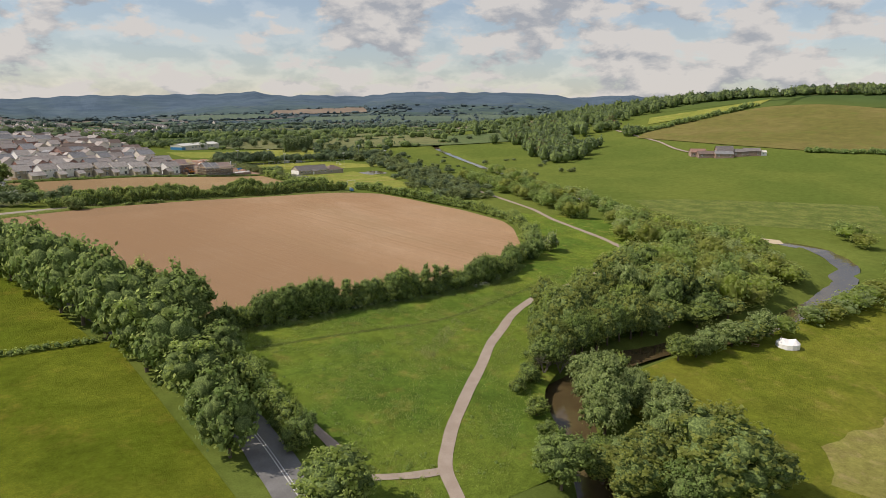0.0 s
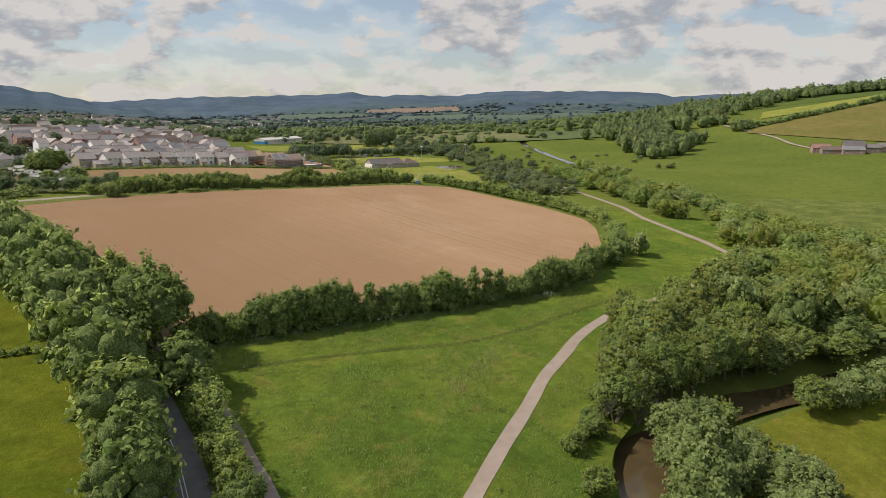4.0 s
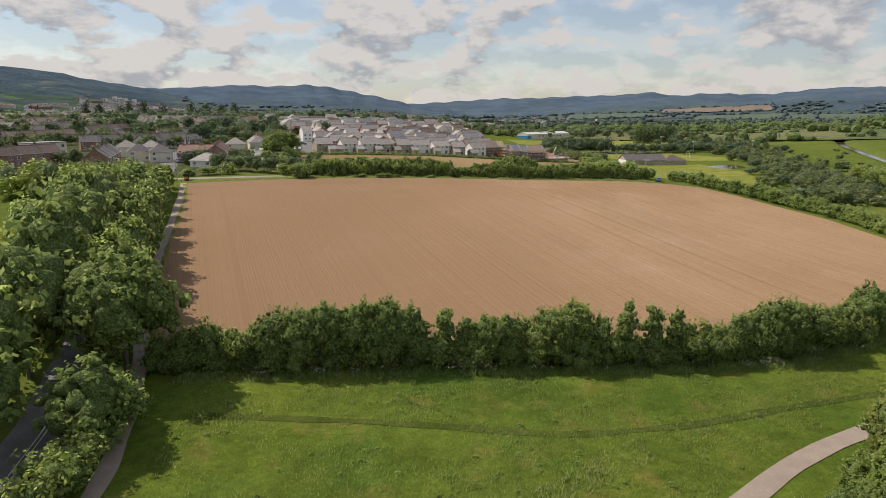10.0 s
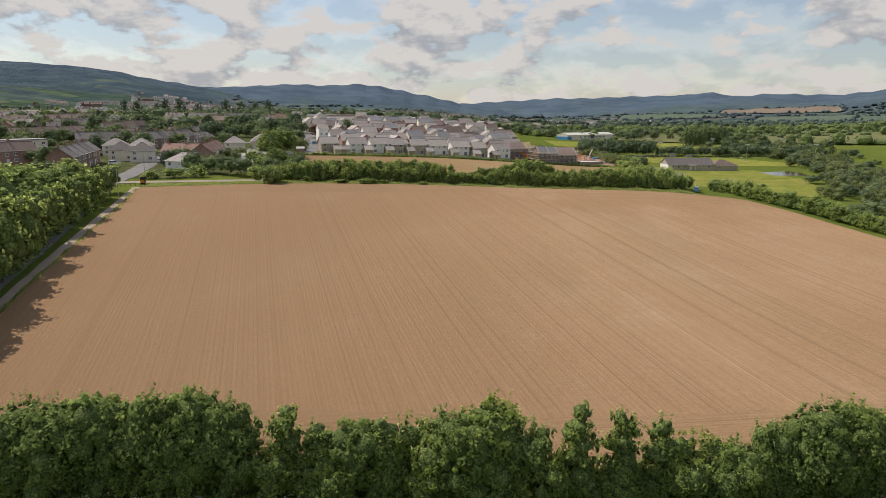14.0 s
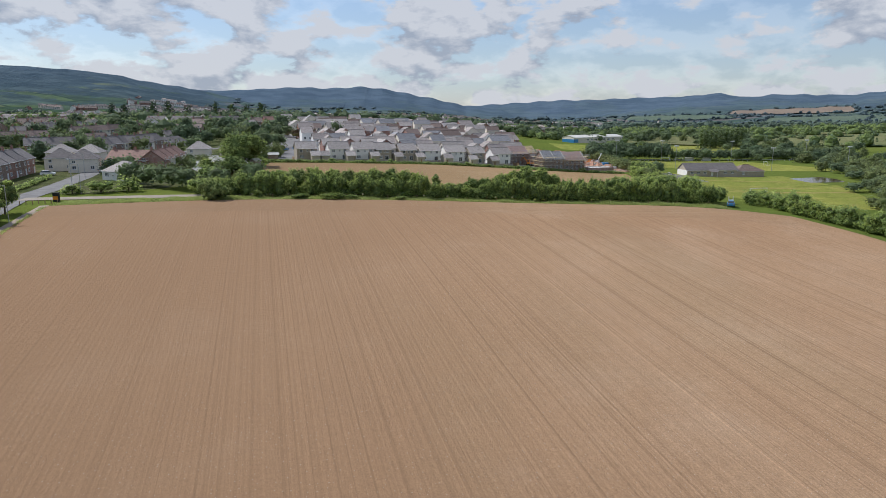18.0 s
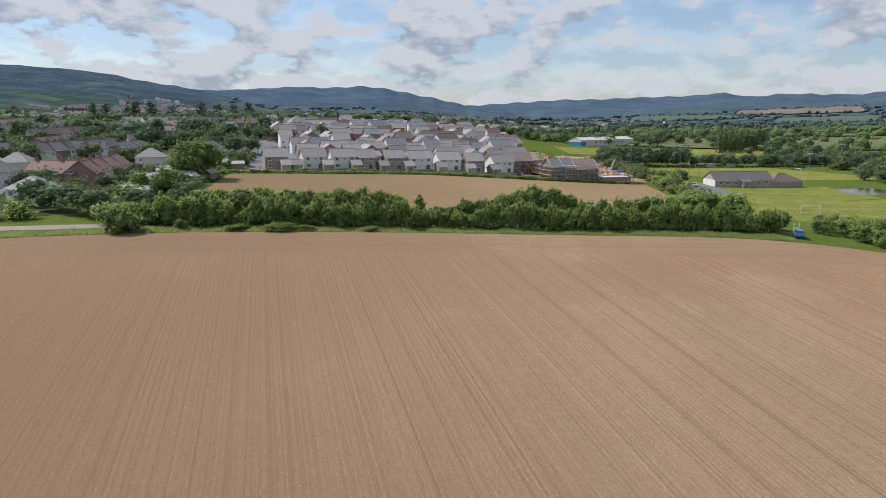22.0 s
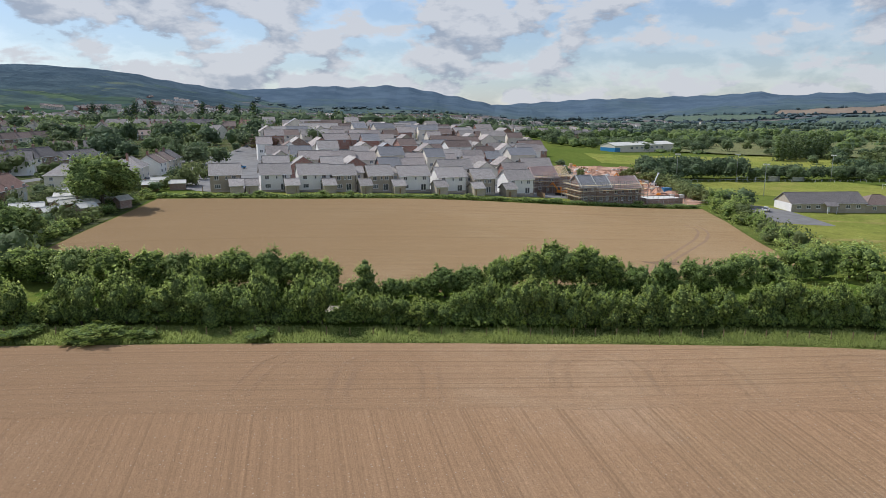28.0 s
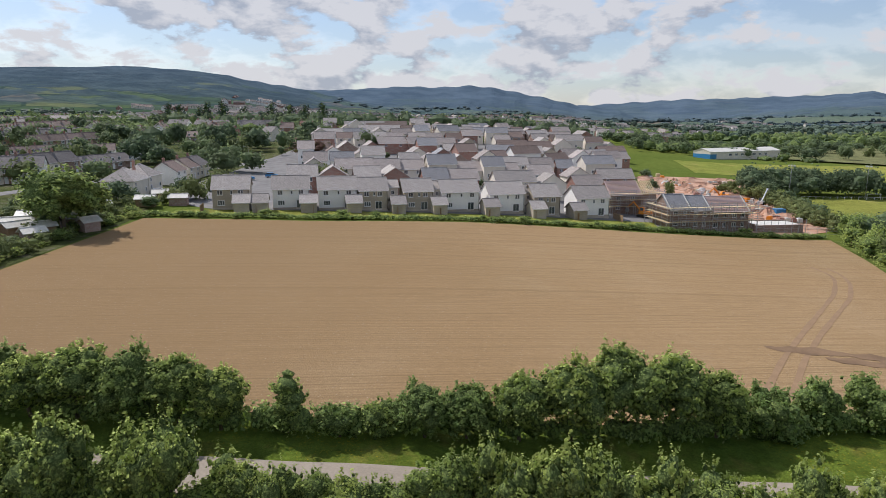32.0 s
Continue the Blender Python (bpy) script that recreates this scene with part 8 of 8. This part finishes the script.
for x, y in ((40, -181.5), (44, -179.5), (48, -184), (36.5, -186)):
    b = new("picnic_table")
    b.matrix_basis = Matrix.Translation((x, y, tz(x, y) + 0.03)) @ Matrix.Rotation(x, 4, "Z")
    part("top", quad_mesh("ptop", "ptop", [(-0.9, -0.38 + i * 0.16, 0.7, 0.9, -0.25 + i * 0.16, 0.74) for i in range(5)], M["wood"]), b)
    for s in (-0.75, 0.6):
        part("bench", quad_mesh(("pbench", s), "pbench", [(-0.9, s, 0.42, 0.9, s + 0.18, 0.46)], M["wood"]), b)
    for s in (-0.7, 0.62):
        part("leg_frame", quad_mesh(("pleg", s), "pleg", [(s, -0.7, 0, s + 0.06, -0.6, 0.7), (s, 0.6, 0, s + 0.06, 0.7, 0.7), (s, -0.7, 0.34, s + 0.06, 0.7, 0.41)], M["wood"]), b)
    tagged(b, "dark wooden picnic table on the grass", "table", "picnic tables")

# grit bin and posts at the road junction
gb = new("utility_cabinet")
gb.matrix_basis = Matrix.Translation((-107.5, 18.4, tz(-107.5, 18.4)))
part("body", quad_mesh("ucb", "ucb", [(-0.65, -0.35, 0, 0.65, 0.35, 2.0)], M["black"]), gb)
part("panel", quad_mesh("ucp", "ucp", [(-0.58, -0.38, 0.5, 0.58, -0.355, 1.3)], M["orange"]), gb, None, "orange panel")
part("lid", quad_mesh("ucl", "ucl", [(-0.7, -0.4, 2.01, 0.7, 0.4, 2.1)], M["black"]), gb)
tagged(gb, "black and orange cabinet at the road junction", "cabinet")
for k in range(7):
    b = new("bollard", tube_between(("bollard",), (0, 0, -0.2), (0, 0, 0.95), 0.09, M["wood"]))
    x, y = -113.5 + k * 1.3, 14.2 + 0.25 * k
    b.matrix_basis = Matrix.Translation((x, y, tz(x, y)))
    tagged(b, "short dark timber bollard on the verge", "bollard", "bollards at the junction")
for x, y in ((-113, 30), (-124, 46), (-131, 66), (-108, -6), (-142, 108), (-118, 232)):
    p = new("street_lamp")
    p.matrix_basis = Matrix.Translation((x + 5, y, tz(x, y)))
    part("column", tube_between(("lampcol",), (0, 0, -0.3), (0, 0, 7.5), 0.07, M["steel"]), p)
    part("arm", tube_between(("lamparm",), (0, 0, 7.45), (-1.3, 0, 7.7), 0.045, M["steel"]), p)
    part("lamp_head", quad_mesh("slh", "slh", [(-1.9, -0.12, 7.62, -1.25, 0.12, 7.76)], M["steel"]), p)
    tagged(p, "grey steel street lamp beside the road", "street lamp", "street lamps")

# town trees among the houses
trng = random.Random(17)
town_far = []
for i in range(110):  # tall trees behind the estate and along the town's far edge
    x, y = trng.uniform(-330, 20), trng.uniform(440, 620)
    town_far.append((x, y + 0.25 * max(0, x + 60), trng.uniform(9, 14), trng.uniform(9, 15)))
for i in range(430):
    x, y = trng.uniform(-440, -112), trng.uniform(28, 520)
    if abs(x - float(np.interp(y, [p[1] for p in ROAD], [p[0] for p in ROAD]))) < 7 or x < -1.3 * y - 80 or x > -132 and 122 < y < 218 or -350 < x < -222 and 385 < y < 510:
        continue
    if y > 310:
        town_far.append((x, y, trng.uniform(5, 10.5), trng.uniform(6, 11)))
        continue
    plant(trng.choice(("far_tree", "far_ash", "far_ash", "far_scrub")), x, y, trng.uniform(4, 10.5), trng.uniform(6, 11), "garden trees of the town")
for x, y, h, w, kind in ((-106.6, 200, 9.5, 9.5, "far_ash"), (-230, 303, 8, 9, "far_ash"), (-237, 325, 10, 4.4, "fir"), (-186, 308, 13, 8, "far_ash"), (-153, 282, 14, 13, "far_tree"), (-162, 233, 10.5, 9, "far_tree"), (-156, 238, 11, 9, "far_tree"), (-181, 215, 7.5, 9.5, "far_ash"), (-104, 216, 8, 9, "far_ash"), (-87, 300, 11, 11, "far_ash"), (-100, 262, 9, 14, "beech"), (-128, 224, 8, 8, "far_ash"), (-146, 228, 9, 9, "far_tree"), (-105, 50, 6.5, 7, "far_ash"),
                         (-97, 44, 6, 8, "far_ash"), (-90, 40, 6.5, 8, "far_ash"), (-84, 36, 6, 7, "far_ash"), (-98, 34, 4, 6, "shrub"), (-104, 32, 3, 6, "shrub"), (-110, 30, 2.6, 5, "shrub"), (-121, 70, 5, 4, "fir"), (-123, 75, 5.5, 4, "fir"),
                         (-161, 241, 12, 14, "far_tree"), (-166, 300, 13, 13, "far_ash"), (-158, 302, 14, 13, "far_tree"), (-113, 218, 10, 10, "far_ash"), (-139, 296, 11, 12, "far_tree"), (-132, 345, 13, 12, "far_tree"), (-124, 349, 10, 10, "far_ash"),
                         (-220, 300, 9, 10, "far_ash"), (-252, 282, 13, 13, "far_ash"), (-196, 236, 8, 11, "far_tree"), (-186, 304, 13, 8, "far_tree"), (-245, 330, 12, 12, "far_ash"), (-236, 334, 10, 11, "far_tree"), (-300, 385, 12, 13, "far_tree"),
                         (-151, 258, 9, 10, "far_ash"), (-176, 268, 8, 10, "far_ash"), (-206, 262, 9, 9, "far_tree"), (-282, 330, 11, 12, "far_ash"), (-118, 300, 8, 9, "far_ash"), (-118, 73, 5, 4, "fir"), (-76, 38, 6, 7, "far_ash"), (-70, 48, 6.5, 7, "far_ash"), (-80, 44, 6, 7, "thorn")):
    plant(kind, x, y, h, w, "garden trees of the town")
for x, y, h in ((-398, 640, 20), (-376, 626, 19), (-350, 618, 16), (-336, 606, 21), (-318, 604, 21), (-300, 612, 17), (-262, 590, 20), (-246, 594, 19), (-228, 588, 18), (-214, 596, 21)):
    plant("fir", x, y, h, 9.0, "row of dark columnar conifers", "tall dark columnar conifer in the town park")
for line in ([(-452, 612), (-380, 545), (-320, 500), (-268, 460)], [(-252, 352), (-242, 354), (-230, 355)], [(-300, 432), (-260, 438), (-222, 444)], [(-360, 470), (-320, 440), (-286, 392)]):
    town_far += [(x, y, trng.uniform(3.2, 4.4), trng.uniform(5, 7)) for x, y in along(line, 3.6, 0.3)]
for i in range(120):
    x, y = trng.uniform(-116, -76), trng.uniform(56, 152)
    if x < -76 - 0.14 * (y - 56) and not (x < -96 and y > 132):
        plant(trng.choice(("far_scrub", "far_ash", "far_scrub")), x - 4, y, trng.uniform(1.5, 4.5), trng.uniform(2.5, 5), "bushes of the allotments")
for i in range(70):
    s0, t0 = trng.uniform(5, 170), trng.uniform(16, 300)
    x, y = estate(s0, t0)
    plant(trng.choice(("far_ash", "far_scrub", "far_tree")), x, y, trng.uniform(2.5, 7), trng.uniform(3, 6), "garden trees of the estate")
for i in range(40):
    x, y = trng.uniform(-112, -84), trng.uniform(140, 215)
    if x < -84 - 0.35 * (y - 140) * 0.5 and not (x < -94 and y > 146):
        plant(trng.choice(("far_ash", "far_tree", "far_scrub")), x, y, trng.uniform(3, 6.5), trng.uniform(4, 7), "trees beside the new houses")
far_wood("far_trees", town_far, "leaf_grove", "trees among the far houses of the town", 1.15, 22, "leaf_town")
# the far town, too many houses to tell apart: streets of them, one piece for each quarter
fr = random.Random(31)


def far_street(v, f, m, x, y, a, n):
    """A row of simple houses: walls, overhanging roof slopes, windows and a chimney."""
    wall, roof = fr.choice((0, 0, 0, 1, 2)), fr.choice((3, 3, 4, 5))
    w, d, e, h = fr.uniform(7, 10), fr.uniform(7, 8.5), fr.choice((2.8, 5.0, 5.0)), fr.uniform(2.4, 3.2)
    for k in range(n):
        px, py = x + math.cos(a) * k * (w + fr.choice((0.1, 0.1, 3.0))), y + math.sin(a) * k * (w + 0.1)
        if in_clear(px, py) or abs(px - float(np.interp(py, [p[1] for p in ROAD], [p[0] for p in ROAD]))) < 12 and py < 480:
            continue
        z, c, s = tz(px, py), math.cos(a), math.sin(a)

        def add(pts, quads, slot):
            o = len(v)
            v.extend((px + c * q[0] - s * q[1], py + s * q[0] + c * q[1], z + q[2]) for q in pts)
            f.extend(tuple(o + i for i in q) for q in quads)
            m.extend([slot] * len(quads))

        add([(0, 0, -2), (w, 0, -2), (w, d, -2), (0, d, -2), (0, 0, e), (w, 0, e), (w, d, e), (0, d, e), (0, d / 2, e + h), (w, d / 2, e + h)], [(0, 1, 5, 4), (1, 2, 6, 9, 5), (2, 3, 7, 6), (3, 0, 4, 8, 7)], wall)
        add([(-0.4, -0.5, e - 0.25), (w + 0.4, -0.5, e - 0.25), (w + 0.4, d / 2, e + h + 0.12), (-0.4, d / 2, e + h + 0.12), (-0.4, d + 0.5, e - 0.25), (w + 0.4, d + 0.5, e - 0.25)], [(0, 1, 2, 3), (3, 2, 5, 4)], roof)
        for wx in (0.24, 0.74):
            for wz in ((1.0, 3.4) if e > 3 else (1.0,)):
                add([(w * wx - 0.7, -0.04, wz), (w * wx + 0.7, -0.04, wz), (w * wx + 0.7, -0.04, wz + 1.2), (w * wx - 0.7, -0.04, wz + 1.2)], [(0, 1, 2, 3)], 6)
        if fr.random() < 0.6:
            add([(0.6, d / 2 - 0.4, e + h - 0.6), (1.4, d / 2 - 0.4, e + h - 0.6), (1.4, d / 2 + 0.4, e + h - 0.6), (0.6, d / 2 + 0.4, e + h - 0.6), (0.6, d / 2 - 0.4, e + h + 1.1), (1.4, d / 2 - 0.4, e + h + 1.1), (1.4, d / 2 + 0.4, e + h + 1.1), (0.6, d / 2 + 0.4, e + h + 1.1)],
                [(0, 1, 5, 4), (1, 2, 6, 5), (2, 3, 7, 6), (3, 0, 4, 7), (4, 5, 6, 7)], 2)


for b0, b1, r0, r1, streets, words in ((-46, -24, 520, 1000, 70, "brick and rendered houses of the town's near quarter"), (-33, -18, 1000, 1500, 45, "pale houses of the town below the hill"), (-26, -12, 1500, 1700, 18, "white houses high on the hillside"),
                                       (-24, -6, 640, 1300, 60, "brick houses beyond the estate"), (-10, 14, 700, 1500, 75, "pale and red houses of the far town"), (8, 22, 1000, 2000, 18, "scattered pale houses of the valley")):
    fv, ff, fm = [], [], []
    for i in range(streets):
        b, r = fr.uniform(b0, b1), fr.uniform(r0, r1)
        x, y = bearing_xy(b, r)
        if x < 60 or r > 900:
            far_street(fv, ff, fm, x, y, radians(fr.choice((-8, 8, 22, 35, 100, -60))) + fr.gauss(0, 0.1), fr.randint(3, 8))
    fo = mesh_object("far_houses", fv, ff, M["white"])
    for k in ("render", "brick", "darktile", "warmslate", "pantile", "glass"):
        fo.data.materials.append(M[k])
    fo.data.polygons.foreach_set("material_index", fm)
    tagged(fo, words, "houses", kind="stuff")

# plants too far off or too many to tell apart, one piece for each stand
for (group, leaf), items in BATCH.items():
    vs, ts, qs, off = [], [], [], 0
    for (v, tr, q), m, at in items:
        vs.append(v @ m.T + at)
        ts.append(tr + off)
        qs.append(q + off)
        off += len(v)
    me = np_mesh("trees", np.concatenate(vs), np.concatenate(ts), np.concatenate(qs), [M[leaf], M[leaf]], 0, 1)
    tagged(new("far_trees", me), "green " + group, "trees", kind="stuff")

# tall grass of the verges and at the hedge foot


def tall_grass(name, line, width, n, h, label, material="tuft"):
    g = np.random.default_rng(n)
    p = np.array(line, float)
    s = np.r_[0, np.cumsum(np.hypot(*np.diff(p, axis=0).T))]
    u = g.uniform(0, s[-1], n)
    x, y = np.interp(u, s, p[:, 0]) + g.normal(0, 0.2, n), np.interp(u, s, p[:, 1]) + g.uniform(-0.5, 0.5, n) * width
    hh = h * g.uniform(0.5, 1.3, n) * (0.75 + 0.5 * np.sin(u * 0.7) * np.sin(u * 0.23))
    z = terr(x, y)
    a = g.uniform(0, 6.28, n)
    w = 0.045 * g.uniform(0.6, 1.5, n)
    lean = g.normal(0, 0.18, (2, n))
    v = np.stack([np.stack([x - np.cos(a) * w, y - np.sin(a) * w, z], -1), np.stack([x + np.cos(a) * w, y + np.sin(a) * w, z], -1),
                  np.stack([x + np.cos(a) * w * 0.5 + lean[0], y + np.sin(a) * w * 0.5 + lean[1], z + hh], -1), np.stack([x - np.cos(a) * w * 0.5 + lean[0], y - np.sin(a) * w * 0.5 + lean[1], z + hh * 0.9], -1)], 1)
    return tagged(new(name, np_mesh(name, v.reshape(-1, 3), [], np.arange(4 * n).reshape(n, 4), [M[material]], 0, 0)), label, "grass", kind="stuff")


tall_grass("verge_grass", [(-105, 15), (-70, 22), (-40, 26.2), (-9, 31.4), (11, 34.4), (30, 36.2), (45, 36.4), (56, 35.4)], 5.0, 52000, 0.46, "long grass of the verge before the lane hedge")
# the hedge's shade is put into this grass by the dark leaf colour
tall_grass("hedge_foot_grass", [(-70, -122.4), (-40, -121.4), (-10, -121.6), (12, -119.6), (26, -114), (36, -108)], 3.0, 14000, 0.6, "long grass at the foot of the hedge, coloured dark for its shade", "leaf_dark")
tall_grass("path_grass", [(-105.6, 10), (-98.7, -15), (-92.9, -42), (-86.8, -72), (-81, -95), (-76.2, -112)], 0.8, 4200, 0.45, "long grass between footpath and soil")
fence = new("post_fence")
fl = resample([(-66, 22.4), (-40, 26.2), (-9, 31.2), (11, 34.2), (30, 36), (46, 36.4)], 46)
for (x, y), (x2, y2) in zip(fl[:-1], fl[1:]):
    part("fence_post", quad_mesh("wfpost", "wfpost", [(-0.04, -0.04, -0.3, 0.04, 0.04, 1.0)], M["wood"]), fence, Matrix.Translation((x, y, tz(x, y))))
tagged(fence, "weathered fence posts along the grass verge", "fence")
# cow parsley: flat white heads over the grass
g = np.random.default_rng(77)
cx, hd = g.uniform(-68, 26, 46), NEAR_HEDGE
cx = (np.repeat(cx, 9) + g.normal(0, 0.5, 414))
cy = np.interp(cx, [p[0] for p in hd], [p[1] for p in hd]) - g.uniform(2.4, 4.2, 414)
v, q = sprays(g, np.stack([cx, cy, terr(cx, cy) + g.uniform(0.7, 1.3, 414)], -1), np.tile((0, -0.4, 1.0), (414, 1)), 0.11)
tagged(new("cow_parsley", np_mesh("cow_parsley", v, [], q, [M["blossom"]], 0, 0)), "white cow parsley at the foot of the hedge", "flowers", kind="stuff")

# uneven blades and tufts of the meadow
g = np.random.default_rng(91)
mx, my = g.uniform(-67, 44, 150000), g.uniform(-196, -120, 150000)
py = np.interp(mx, [p[0] for p in MAIN_PATH], [p[1] for p in MAIN_PATH])
dense = np.sin(mx * 0.31 + 2 * np.sin(my * 0.13)) * np.sin(my * 0.37 + np.sin(mx * 0.21)) + g.normal(0, 0.5, 150000)
keep = (dense > 0.15) & (np.abs(my - py) > 2.4) & (my < -121 + 0.15 * np.maximum(mx, 0)) & (my > -196 + np.maximum(0, mx + 45) * 0.42) & (my > py - 14)
mx, my = mx[keep], my[keep]
mz, ma, mh = terr(mx, my) + 0.04, g.uniform(0, 6.28, len(mx)), g.uniform(0.1, 0.32, len(mx))
dx, dy, lx, ly = 0.035 * np.cos(ma), 0.035 * np.sin(ma), g.normal(0, 0.12, len(mx)), g.normal(0, 0.12, len(mx))
blades = np.stack([np.stack([mx - dx, my - dy, mz], -1), np.stack([mx + dx, my + dy, mz], -1), np.stack([mx + lx + dx * 0.5, my + ly + dy * 0.5, mz + mh], -1), np.stack([mx + lx - dx * 0.5, my + ly - dy * 0.5, mz + mh], -1)], 1)
tagged(new("meadow_grass", np_mesh("meadow_grass", blades.reshape(-1, 3), [], np.arange(4 * len(mx)).reshape(-1, 4), [M["tuft"]], 0, 0)), "uneven tall blades of the meadow", "grass", kind="stuff")

# docks and thistles standing darker in the meadow, and a tongue of dry seeding grass
spot = g.choice(len(mx), 260, replace=False)
wr = np.repeat(g.uniform(0.18, 0.55, 260), 22)[:, None]
away = g.normal(0, 1, (260 * 22, 3))
away[:, 2] = np.abs(away[:, 2])
away /= np.linalg.norm(away, axis=1)[:, None]
foot = np.repeat(np.stack([mx[spot], my[spot], mz[spot]], -1), 22, axis=0)
v, q = sprays(g, foot + away * wr * (1.0, 1.0, 0.9), away, 0.13)
tagged(new("meadow_weeds", np_mesh("meadow_weeds", v, [], q, [M["leaf_dark"]], 0, 0)), "dark clumps of dock and thistle in the meadow", "weeds", kind="stuff")
tall_grass("dry_grass", [(-38, -152.6), (-30.6, -147.7), (-25, -144.1), (-17.5, -139.6)], 4.2, 1300, 0.5, "pale dry seeding grass in the meadow", "dry_tuft")
